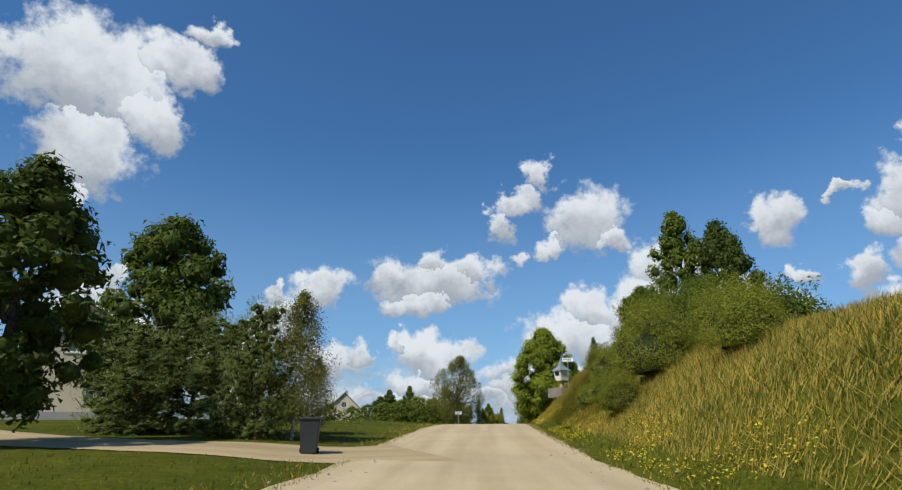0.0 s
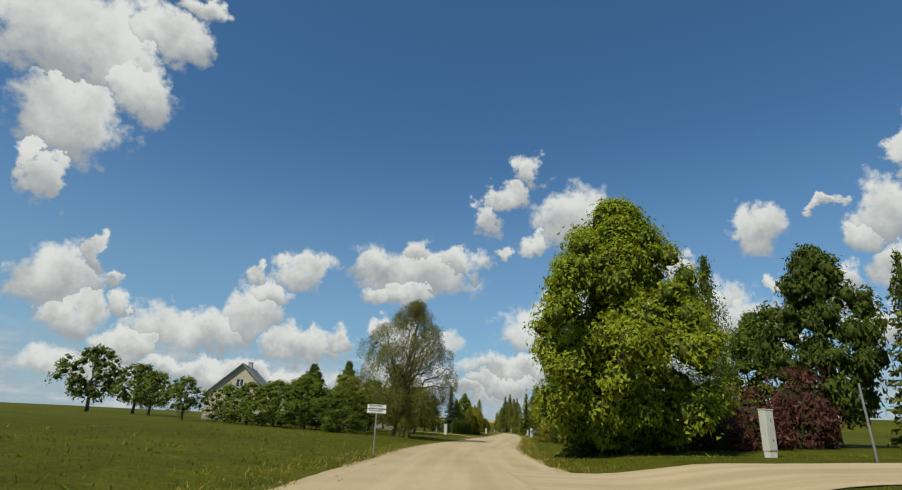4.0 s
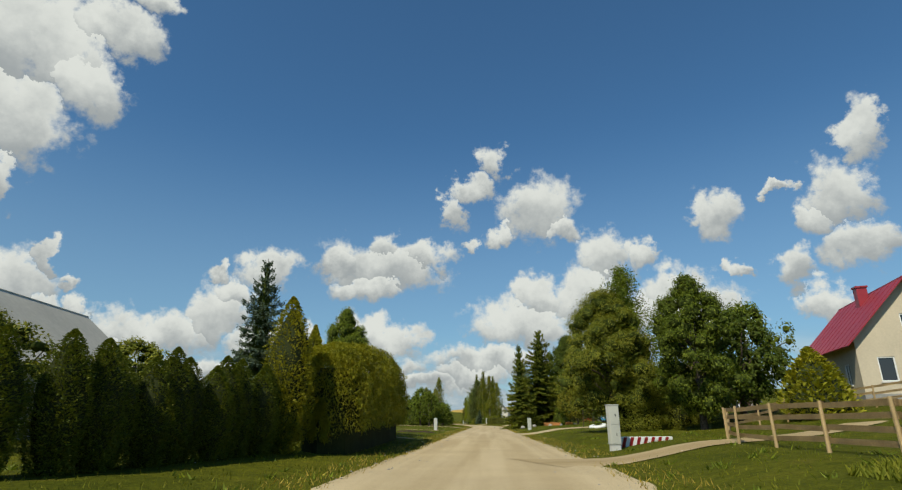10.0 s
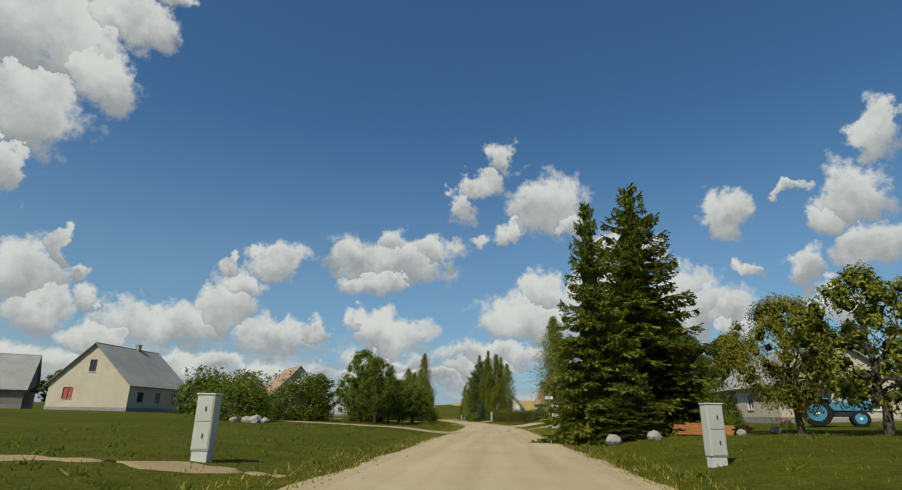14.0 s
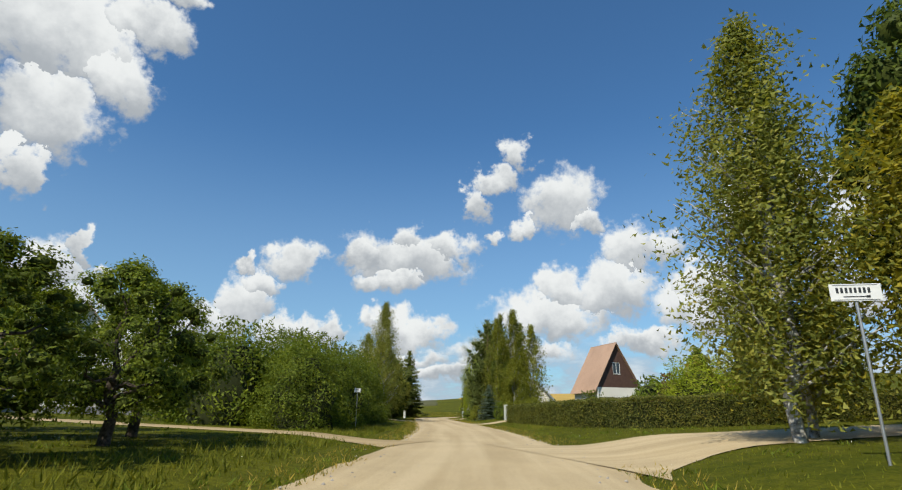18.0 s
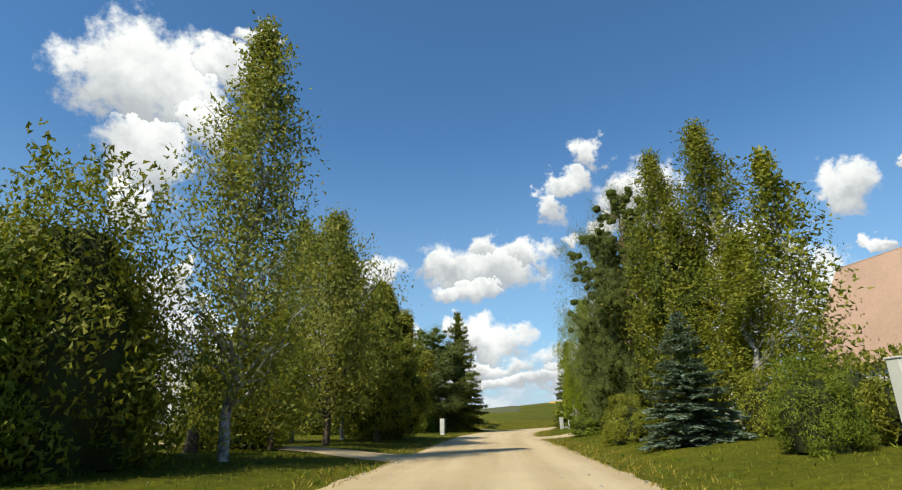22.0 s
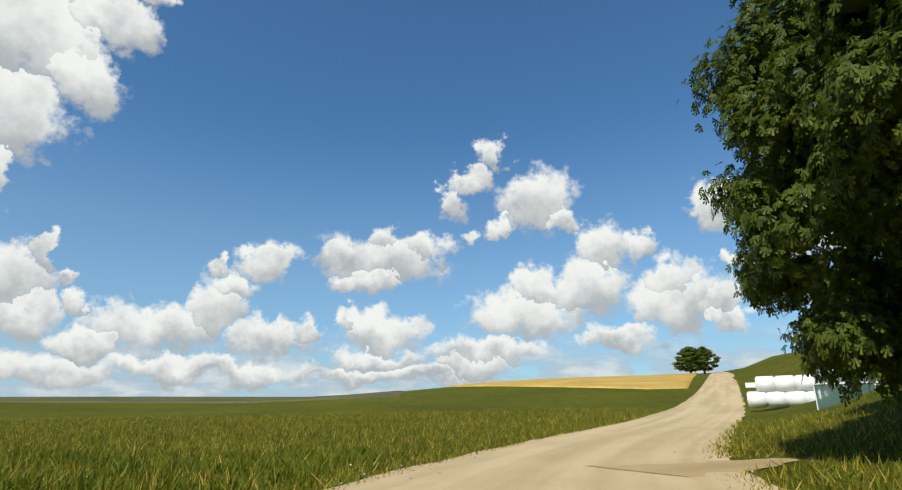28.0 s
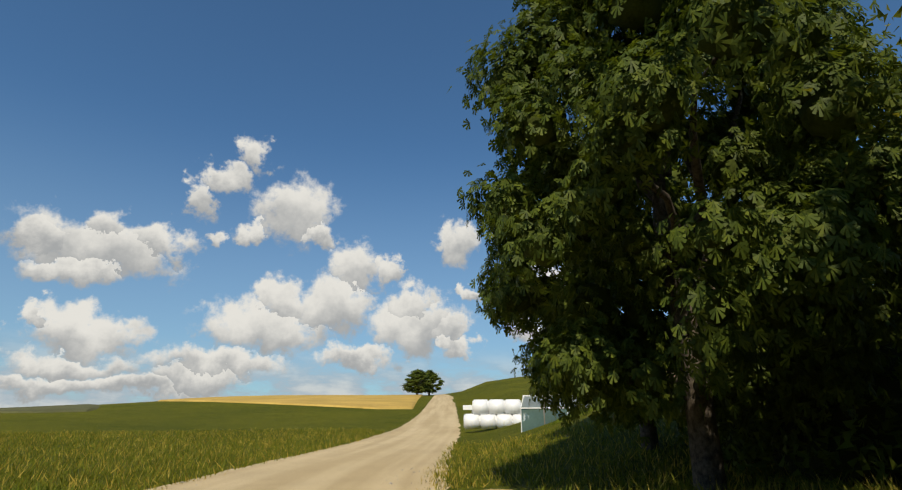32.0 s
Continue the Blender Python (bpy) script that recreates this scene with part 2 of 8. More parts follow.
def bumped(nt, b, height, strength=0.3, dist=0.02):
    n = nt.nodes.new("ShaderNodeBump")
    n.inputs["Strength"].default_value, n.inputs["Distance"].default_value = strength, dist
    nt.links.new(height, n.inputs["Height"])
    nt.links.new(n.outputs[0], b.inputs["Normal"])


def plain(name, colour, rough=0.75, metal=0.0, grain=6.0, spread=0.25, coord="Object", bump=0.15):
    """A painted, plastered or wooden surface with blotches and grain."""
    m, nt, b = material(name, rough, metal)
    dark = tuple(c * (1 - spread) for c in colour)
    light = tuple(min(1, c * (1 + spread * 0.6)) for c in colour)
    c1 = ramp_of(nt, noise_of(nt, grain * 0.25, 5, 0.6, coord), [(0.3, dark), (0.7, light)])
    c2 = mixed(nt, 0.35, c1, ramp_of(nt, noise_of(nt, grain * 4, 4, 0.6, coord), [(0.3, dark), (0.7, light)]))
    nt.links.new(c2, b.inputs["Base Color"])
    if bump:
        bumped(nt, b, noise_of(nt, grain * 6, 3, 0.6, coord), bump, 0.01)
    return m


def leafy(name, dark, mid, light, through=0.35, rough=0.55):
    """Foliage: each leaf its own shade, each plant its own cast, some light passing through."""
    m, nt, b = material(name, rough)
    dark = tuple(a + (c - a) * 0.38 for a, c in zip(dark, mid))
    light = tuple(a + (c - a) * 0.42 for a, c in zip(light, mid))
    dark, mid, light = (tuple(v * 1.22 + 0.004 for v in q) for q in (dark, mid, light))
    geo = nt.nodes.new("ShaderNodeNewGeometry")
    info = nt.nodes.new("ShaderNodeObjectInfo")
    c = ramp_of(nt, geo.outputs["Random Per Island"], [(0.0, dark), (0.55, mid), (1.0, light)])
    patch = ramp_of(nt, noise_of(nt, 0.7, 3), [(0.35, (0.72, 0.76, 0.7)), (0.65, (1.12, 1.08, 1.0))])
    c = mixed(nt, 0.8, c, patch, "MULTIPLY")
    hue = nt.nodes.new("ShaderNodeHueSaturation")
    mr = nt.nodes.new("ShaderNodeMapRange")
    mr.inputs[3].default_value, mr.inputs[4].default_value = 0.85, 1.15
    nt.links.new(info.outputs["Random"], mr.inputs[0])
    nt.links.new(mr.outputs[0], hue.inputs["Value"])
    nt.links.new(c, hue.inputs["Color"])
    nt.links.new(hue.outputs[0], b.inputs["Base Color"])
    b.inputs["Specular IOR Level"].default_value = 0.14
    tr = nt.nodes.new("ShaderNodeBsdfTranslucent")
    warm = mixed(nt, 1.0, hue.outputs[0], (1.25, 1.2, 0.6), "MULTIPLY")
    nt.links.new(warm, tr.inputs[0])
    mx = nt.nodes.new("ShaderNodeMixShader")
    mx.inputs[0].default_value = through
    out = nt.nodes["Material Output"]
    nt.links.new(b.outputs[0], mx.inputs[1])
    nt.links.new(tr.outputs[0], mx.inputs[2])
    nt.links.new(mx.outputs[0], out.inputs[0])
    return m


def bark_mat(name, dark, light, scale=9.0):
    m, nt, b = material(name, 0.9)
    n = noise_of(nt, scale, 6, 0.65)
    nt.links.new(ramp_of(nt, n, [(0.35, dark), (0.65, light)]), b.inputs["Base Color"])
    bumped(nt, b, n, 0.6, 0.03)
    return m


def gravel_mat(name, base, track):
    """Packed pale gravel: blotches, grit and long smoothed wheel tracks."""
    m, nt, b = material(name, 0.95)
    uv = nt.nodes.new("ShaderNodeUVMap")
    sep = nt.nodes.new("ShaderNodeSeparateXYZ")
    nt.links.new(uv.outputs[0], sep.inputs[0])
    wave = nt.nodes.new("ShaderNodeTexNoise")
    comb = nt.nodes.new("ShaderNodeCombineXYZ")
    sc = nt.nodes.new("ShaderNodeMath")
    sc.operation = "MULTIPLY"
    sc.inputs[1].default_value = 0.035
    nt.links.new(sep.outputs[1], sc.inputs[0])
    nt.links.new(sep.outputs[0], comb.inputs[0])
    nt.links.new(sc.outputs[0], comb.inputs[1])
    nt.links.new(comb.outputs[0], wave.inputs["Vector"])
    wave.inputs["Scale"].default_value, wave.inputs["Detail"].default_value = 1.1, 4
    streak = ramp_of(nt, wave.outputs[0], [(0.38, tuple(c * 0.86 for c in base)), (0.62, track)])
    blot = ramp_of(nt, noise_of(nt, 0.35, 5, 0.6), [(0.3, tuple(c * 0.82 for c in base)), (0.7, tuple(c * 1.12 for c in base))])
    grit_n = noise_of(nt, 38, 3, 0.7)
    grit = ramp_of(nt, grit_n, [(0.3, (0.72, 0.70, 0.68)), (0.5, (1, 1, 1)), (0.72, (1.15, 1.14, 1.12))])
    c = mixed(nt, 0.5, streak, blot)
    c = mixed(nt, 0.75, c, grit, "MULTIPLY")
    nt.links.new(c, b.inputs["Base Color"])
    bumped(nt, b, grit_n, 0.5, 0.02)
    return m


def grass_mat():
    m, nt, b = material("grass_ground", 0.95)
    n1 = noise_of(nt, 0.06, 5, 0.6)
    n2 = noise_of(nt, 0.7, 5, 0.65)
    n3 = noise_of(nt, 14, 4, 0.7)
    green = ramp_of(nt, n1, [(0.36, (0.056, 0.068, 0.005)), (0.64, (0.128, 0.126, 0.009))])
    dry = ramp_of(nt, n2, [(0.38, (0.060, 0.072, 0.005)), (0.6, (0.108, 0.112, 0.009)), (0.78, (0.22, 0.175, 0.035))])
    c = mixed(nt, 0.5, green, dry)
    c = mixed(nt, 0.8, c, ramp_of(nt, noise_of(nt, 3.2, 4, 0.7), [(0.34, (0.62, 0.66, 0.6)), (0.66, (1.25, 1.2, 1.15))]), "MULTIPLY")
    c = mixed(nt, 0.85, c, ramp_of(nt, n3, [(0.3, (0.45, 0.46, 0.42)), (0.7, (1.35, 1.32, 1.25))]), "MULTIPLY")
    nt.links.new(c, b.inputs["Base Color"])
    bumped(nt, b, n3, 0.8, 0.06)
    return m


def glass_mat():
    m, nt, b = material("window_glass", 0.06)
    b.inputs["Base Color"].default_value = (0.03, 0.035, 0.04, 1)
    b.inputs["Specular IOR Level"].default_value = 0.8
    return m


def film_mat(name, colour, alpha):
    """Cloudy sheeting that lets part of the view through."""
    m = plain(name, colour, 0.3, grain=2, spread=0.25)
    m.node_tree.nodes["Principled BSDF"].inputs["Alpha"].default_value = alpha
    return m


M = {
    "grass": grass_mat(),
    "gravel": gravel_mat("road_gravel", (0.46, 0.355, 0.205), (0.56, 0.45, 0.285)),
    "dirt": gravel_mat("drive_dirt", (0.37, 0.275, 0.145), (0.48, 0.375, 0.22)),
    "field_green": plain("field_green", (0.085, 0.100, 0.008), 0.95, grain=0.5, spread=0.35, bump=0.5),
    "field_dark": plain("field_dark", (0.10, 0.10, 0.045), 0.95, grain=0.3, spread=0.35, bump=0.4),
    "wheat": plain("wheat_stubble", (0.46, 0.31, 0.085), 0.95, grain=0.5, spread=0.3, bump=0.5),
    "blades": leafy("grass_blades", (0.070, 0.086, 0.006), (0.120, 0.132, 0.010), (0.215, 0.190, 0.022), 0.3, 0.7),
    "drygrass": leafy("dry_grass", (0.190, 0.142, 0.022), (0.320, 0.235, 0.045), (0.470, 0.360, 0.095), 0.35, 0.8),
    "yellow": leafy("yellow_petals", (0.550, 0.420, 0.020), (0.650, 0.500, 0.030), (0.750, 0.600, 0.050), 0.3),
    "leaf": leafy("leaf_green", (0.049, 0.071, 0.008), (0.111, 0.146, 0.013), (0.222, 0.250, 0.022)),
    "leaf_dark": leafy("leaf_dark", (0.029, 0.046, 0.007), (0.066, 0.093, 0.011), (0.138, 0.164, 0.019)),
    "leaf_lime": leafy("leaf_lime", (0.100, 0.133, 0.008), (0.217, 0.259, 0.017), (0.355, 0.375, 0.029), 0.42),
    "leaf_apple": leafy("leaf_apple", (0.078, 0.093, 0.010), (0.166, 0.178, 0.019), (0.321, 0.294, 0.034)),
    "leaf_birch": leafy("leaf_birch", (0.078, 0.094, 0.016), (0.165, 0.178, 0.034), (0.310, 0.270, 0.052), 0.38),
    "leaf_ochre": leafy("leaf_ochre", (0.095, 0.098, 0.010), (0.195, 0.180, 0.018), (0.340, 0.270, 0.032), 0.42),
    "leaf_willow": leafy("leaf_willow", (0.060, 0.066, 0.012), (0.125, 0.125, 0.022), (0.230, 0.200, 0.036), 0.22),
    "leaf_red": leafy("leaf_red", (0.040, 0.014, 0.014), (0.092, 0.034, 0.028), (0.172, 0.069, 0.046), 0.3),
    "needle": leafy("needle_spruce", (0.046, 0.064, 0.008), (0.126, 0.146, 0.015), (0.265, 0.255, 0.027), 0.26),
    "needle_blue": leafy("needle_blue", (0.055, 0.080, 0.055), (0.115, 0.158, 0.115), (0.210, 0.260, 0.190), 0.2),
    "needle_pine": leafy("needle_pine", (0.075, 0.098, 0.024), (0.158, 0.190, 0.058), (0.270, 0.295, 0.100), 0.3),
    "thuja": leafy("thuja_green", (0.040, 0.061, 0.007), (0.100, 0.121, 0.012), (0.195, 0.200, 0.020), 0.2),
    "thuja_gold": leafy("thuja_gold", (0.150, 0.152, 0.011), (0.250, 0.238, 0.018), (0.370, 0.325, 0.030), 0.34),
    "thuja_olive": leafy("thuja_olive", (0.125, 0.130, 0.016), (0.250, 0.248, 0.030), (0.380, 0.335, 0.045), 0.42),
    "hedge": leafy("hedge_leaf", (0.035, 0.046, 0.008), (0.094, 0.103, 0.015), (0.222, 0.178, 0.029), 0.25),
    # dark green that stands in for the shadow inside tree crowns
    "core_shade": plain("inner_leaf_shade", (0.058, 0.074, 0.014), 0.9, grain=4, spread=0.6, bump=0.8),
    # near-black that stands in for the shade inside thujas, shrubs and hedges
    "core": plain("inner_twig_shade", (0.034, 0.040, 0.014), 0.95, grain=3, spread=0.5),
    "bark": bark_mat("bark_grey", (0.035, 0.028, 0.022), (0.13, 0.105, 0.08)),
    "bark_red": bark_mat("bark_pine", (0.06, 0.035, 0.022), (0.20, 0.12, 0.075)),
    "bark_white": bark_mat("bark_birch", (0.05, 0.045, 0.04), (0.62, 0.60, 0.55), 5.0),
    "lime_wash": plain("lime_wash", (0.72, 0.71, 0.68), 0.9, grain=6),
    "plaster": plain("plaster_cream", (0.56, 0.48, 0.36), 0.9, grain=2.0, spread=0.16),
    "plaster_beige": plain("plaster_beige", (0.50, 0.43, 0.31), 0.9, grain=2.0, spread=0.18),
    "plaster_white": plain("plaster_white", (0.72, 0.68, 0.60), 0.9, grain=2.0, spread=0.12),
    "plaster_grey": plain("plaster_grey", (0.36, 0.35, 0.33), 0.92, grain=2.0, spread=0.25),
    "plinth": plain("plinth_grey", (0.30, 0.29, 0.27), 0.95, grain=3),
    "roof_red": plain("sheet_roof_red", (0.30, 0.025, 0.035), 0.45, grain=1.5, spread=0.15),
    "roof_rust": plain("sheet_roof_rust", (0.30, 0.13, 0.085), 0.7, grain=1.5, spread=0.2),
    "roof_slate": plain("asbestos_slate", (0.34, 0.33, 0.30), 0.9, grain=1.2, spread=0.28),
    "roof_pale": plain("pale_sheet_roof", (0.50, 0.46, 0.38), 0.8, grain=1.0, spread=0.2),
    "roof_pink": plain("old_pink_sheet", (0.41, 0.27, 0.19), 0.85, grain=1.0, spread=0.22),
    "wood_brown": plain("stained_boards", (0.085, 0.042, 0.028), 0.75, grain=5, spread=0.35),
    "wood_grey": plain("weathered_wood", (0.27, 0.235, 0.19), 0.9, grain=7, spread=0.4),
    "wood_tan": plain("fresh_rails", (0.46, 0.33, 0.17), 0.85, grain=7, spread=0.35),
    "wood_orange": plain("orange_boards", (0.48, 0.20, 0.06), 0.8, grain=6, spread=0.3),
    "white_paint": plain("white_paint", (0.76, 0.76, 0.74), 0.6, grain=5, spread=0.1),
    "concrete": plain("pale_concrete", (0.58, 0.57, 0.53), 0.9, grain=8, spread=0.16),
    "cabinet": plain("cabinet_grey", (0.50, 0.50, 0.44), 0.7, grain=6, spread=0.12),
    "steel": plain("galvanised_steel", (0.42, 0.43, 0.43), 0.45, 0.8, grain=8, spread=0.15),
    "zinc": plain("zinc_sheet", (0.40, 0.42, 0.44), 0.5, 0.6, grain=4, spread=0.2),
    "iron": plain("black_iron", (0.03, 0.03, 0.03), 0.6, 0.5),
    "black": plain("black_plastic", (0.03, 0.032, 0.034), 0.5, grain=5),
    "rubber": plain("tyre_rubber", (0.022, 0.022, 0.022), 0.85, grain=12),
    "glass": glass_mat(),
    "tractor_blue": plain("tractor_blue", (0.06, 0.26, 0.40), 0.5, grain=6, spread=0.3),
    "car_blue": plain("car_dark_blue", (0.02, 0.045, 0.08), 0.3, 0.3, grain=3, spread=0.1),
    "red_paint": plain("red_paint", (0.45, 0.03, 0.03), 0.55, grain=5),
    "soil": plain("dug_soil", (0.075, 0.055, 0.036), 0.95, grain=7, spread=0.5, bump=0.9),
    "stone": plain("field_stone", (0.36, 0.33, 0.29), 0.95, grain=5, spread=0.35, bump=0.6),
    "wrap": plain("bale_wrap_white", (0.80, 0.80, 0.80), 0.35, grain=3, spread=0.08),
    "film": film_mat("greenhouse_film", (0.16, 0.27, 0.26), 0.62),
    "film_pale": film_mat("greenhouse_roof_film", (0.36, 0.42, 0.42), 0.7),
    "red_door": plain("rust_red_door", (0.42, 0.09, 0.05), 0.7, grain=5),
    "flower_red": leafy("red_petals", (0.400, 0.010, 0.020), (0.550, 0.020, 0.030), (0.700, 0.060, 0.060), 0.2),
}

# ---- lie of the land ----
ROAD = [(0.3, -60), (0, -20), (-0.2, 0), (-0.6, 11), (-1.1, 22.5), (-1.4, 34.6), (-1.2, 47), (-1.3, 60), (-1.6, 75), (-1.5, 84),
        (-0.9, 92), (0.6, 108), (1.95, 124), (3.35, 139.6), (5.6, 169), (7.5, 198.6), (10.3, 236.5), (11.9, 258.6), (12.4, 273),
        (12.2, 287), (11.4, 301.6), (10.05, 316), (8.5, 330.6), (7.0, 344.5), (5.5, 358), (4.5, 371), (4.6, 380), (5.3, 390),
        (7.1, 400.8), (11.0, 410.5), (17.7, 422.0), (29.7, 443.2), (44.7, 472.0), (83.4, 549.0), (113.9, 611.6), (180.7, 746.4)]
RX, RY = np.array([p[0] for p in ROAD]), np.array([p[1] for p in ROAD])


def smooth01(t):
    t = np.clip(t, 0, 1)
    return t * t * (3 - 2 * t)


def road_x(y):
    """The road's middle, rounded between its corner points."""
    return sum(np.interp(np.asarray(y, float) + d, RY, RX) for d in (-6, -3, 0, 3, 6)) / 5


RISE_Y = [-60, -20, 0, 5.5, 11, 16.7, 22.5, 28.5, 34.6, 40.7, 46.9, 53, 60]
RISE_Z = [-4.0, -2.85, -2.25, -2.08, -1.89, -1.60, -1.26, -0.87, -0.50, -0.22, -0.07, 0, 0]


def rise(y):
    """The road climbs to a crest before the shrine."""
    return sum(np.interp(np.asarray(y, float) + d, RISE_Y, RISE_Z) for d in (-5, -2.5, 0, 2.5, 5)) / 5


def land(x, y):
    """Height of the ground."""
    x, y = np.asarray(x, float), np.asarray(y, float)
    lat = x - road_x(y)
    s = np.abs(lat)
    z = smooth01((s - 3.6) / 4.6) * np.where(lat > 0, 0.50, 0.28) + np.where(lat > 0, 0.040, 0.020) * np.clip(s - 8, 0, 45) + 0.006 * np.clip(s - 53, 0, 200)
    z = z * (1 - smooth01((y - 385) / 30))
    bank = (2.75 + 0.6 * smooth01((y - 26) / 12)) * smooth01((lat - 3.4) / (6.0 - 0.8 * smooth01((y - 26) / 12))) + 0.03 * np.clip(lat - 9, 0, 30)
    z = z + bank * (1 - smooth01((y - 45) / 12)) * (1 - smooth01((-y - 30) / 30)) * smooth01((60 - lat) / 25)
    # raised verge and slope beside the field road
    z = z + smooth01((y - 401) / 16) * (3.2 * smooth01((lat - 3.6) / 15))
    # the fields beyond the village climb to the right
    climb = smooth01((y - 402) / 190)
    side = np.clip((x + 30) / 110, 0, 1.4)
    z = z + climb * (3.0 + 9.0 * side + 6.5 * smooth01((lat - 6) / 75))
    z = z + 3.4 * climb * (1 - smooth01((x - 10) / 90))
    z = z - 0.02 * np.clip(y - 640, 0, 900)
    # the yard of the red-roofed cottage lies higher
    z = z + 1.3 * smooth01((lat - 11) / 15) * smooth01((y - 138) / 16) * smooth01((205 - y) / 16)
    swell = np.sin(x * 0.021 + 1.3) * np.cos(y * 0.017) * 0.5 * smooth01((s - 45) / 60)
    return z + swell + rise(y)


# ---- building blocks ----


def mesh_of(name, verts, faces, mat=None, smooth=False):
    me = bpy.data.meshes.new(name)
    me.from_pydata([tuple(map(float, v)) for v in verts], [], faces)
    me.update()
    if smooth:
        me.polygons.foreach_set("use_smooth", [True] * len(me.polygons))
    if mat:
        me.materials.append(mat)
    return me


SHAPES = {}


def quad_mesh(name, V, mat):
    """Many small leaves or blades at once: V is n x 4 x 3, the corners of each; a leaf is cut to one pointed triangle."""
    ctr = V.mean(1, keepdims=True)
    T = np.stack([V[:, 0], V[:, 1] * 0.62 + V[:, 2] * 0.38, V[:, 3] * 0.62 + V[:, 2] * 0.38], 1)
    T = ctr + (T - ctr) * 1.32
    n = len(T)
    me = bpy.data.meshes.new(name)
    me.vertices.add(n * 3)
    me.vertices.foreach_set("co", np.ascontiguousarray(T, dtype=np.float32).ravel())
    me.loops.add(n * 3)
    me.loops.foreach_set("vertex_index", np.arange(n * 3, dtype=np.int32))
    me.polygons.add(n)
    me.polygons.foreach_set("loop_start", np.arange(0, n * 3, 3, dtype=np.int32))
    me.polygons.foreach_set("loop_total", np.full(n, 3, dtype=np.int32))
    me.update()
    me.validate()
    me.materials.append(mat)
    SHAPES[me.name] = V
    return me


def child(name, me, parent, mat=None, label=""):
    ob = new(name, me)
    ob.parent = parent
    if mat is not None:
        if not me.materials:
            me.materials.append(mat)
        ob.material_slots[0].link = "OBJECT"
        ob.material_slots[0].material = mat
    if label:
        ob["label"] = label
    return ob


def part(name, bm, mat, parent, label=""):
    me = bpy.data.meshes.new(name)
    bm.to_mesh(me)
    bm.free()
    me.materials.append(mat)
    ob = new(name, me)
    ob.parent = parent
    if label:
        ob["label"] = label
    return ob


def thing(name, x, y, z, rz, label, category, group="", kind=""):
    ob = new(name)
    ob.matrix_world = pose(x, y, z, 0, 0, rz)
    return tagged(ob, label, category, group, kind)


def box(bm, x0, x1, y0, y1, z0, z1, bevel=0.0):
    r = bmesh.ops.create_cube(bm, size=1.0, matrix=Matrix.Translation(((x0 + x1) / 2, (y0 + y1) / 2, (z0 + z1) / 2)) @ Matrix.Diagonal((x1 - x0, y1 - y0, z1 - z0, 1)))
    if bevel > 0:
        es = list({e for v in r["verts"] for e in v.link_edges})
        bmesh.ops.bevel(bm, geom=es, offset=bevel, segments=1, affect="EDGES")


def boxed(name, dims, mat, parent, bevel=0.0, label=""):
    bm = bmesh.new()
    box(bm, *dims, bevel)
    return part(name, bm, mat, parent, label)


def tube(bm, a, b, ra, rb=None, seg=8):
    """A tapered rod from a to b."""
    a, b = Vector(a), Vector(b)
    rb = ra if rb is None else rb
    m = (b - a).to_track_quat("Z", "Y").to_matrix().to_4x4()
    bmesh.ops.create_cone(bm, cap_ends=True, segments=seg, radius1=ra, radius2=max(rb, 0.001), depth=(b - a).length,
                          matrix=Matrix.Translation((a + b) / 2) @ m)


def rod(name, a, b, r, mat, parent, r2=None, seg=8, label=""):
    bm = bmesh.new()
    tube(bm, a, b, r, r2, seg)
    return part(name, bm, mat, parent, label)


def gz(x, y):
    return float(land(x, y))


# ---- trees ----


def unit(v):
    return v / (np.linalg.norm(v, axis=-1, keepdims=True) + 1e-9)


def leaves(rng, C, size, out, wild=0.8, long=1.6, droop=0.0):
    """Diamond leaves at C, facing roughly out. Returns n x 4 x 3 corners."""
    n = len(C)
    nrm = unit(out + wild * rng.normal(size=(n, 3)))
    ref = rng.normal(size=(n, 3))
    ref[:, 2] -= droop
    u = unit(ref - (ref * nrm).sum(1, keepdims=True) * nrm)
    v = np.cross(nrm, u)
    s = size * rng.uniform(0.65, 1.35, (n, 1))
    u, v = u * s * long * 0.5, v * s * 0.5
    return np.stack([C - u, C + v * 0.9, C + u, C - v * 0.9], 1)


def fitted(V, H, W, foot=None):
    """Scale a crown so that it is H high and W wide."""
    r = np.percentile(np.hypot(V[:, 0, 0], V[:, 0, 1]), 96)
    top = np.percentile(V[:, :, 2], 99.7)
    k = np.array([W / 2 / r, W / 2 / r, H / top])
    return (V * k, k) if foot else V * k


ICO = np.array([(0, 0, -1)] + [(0.894 * math.cos(1.2566 * i), 0.894 * math.sin(1.2566 * i), -0.447) for i in range(5)]
               + [(0.894 * math.cos(1.2566 * i + 0.6283), 0.894 * math.sin(1.2566 * i + 0.6283), 0.447) for i in range(5)] + [(0, 0, 1)])
ICO_FACES = ([(0, 1 + (i + 1) % 5, 1 + i) for i in range(5)] + [(1 + i, 1 + (i + 1) % 5, 6 + i) for i in range(5)]
             + [(1 + (i + 1) % 5, 6 + (i + 1) % 5, 6 + i) for i in range(5)] + [(6 + i, 6 + (i + 1) % 5, 11) for i in range(5)])


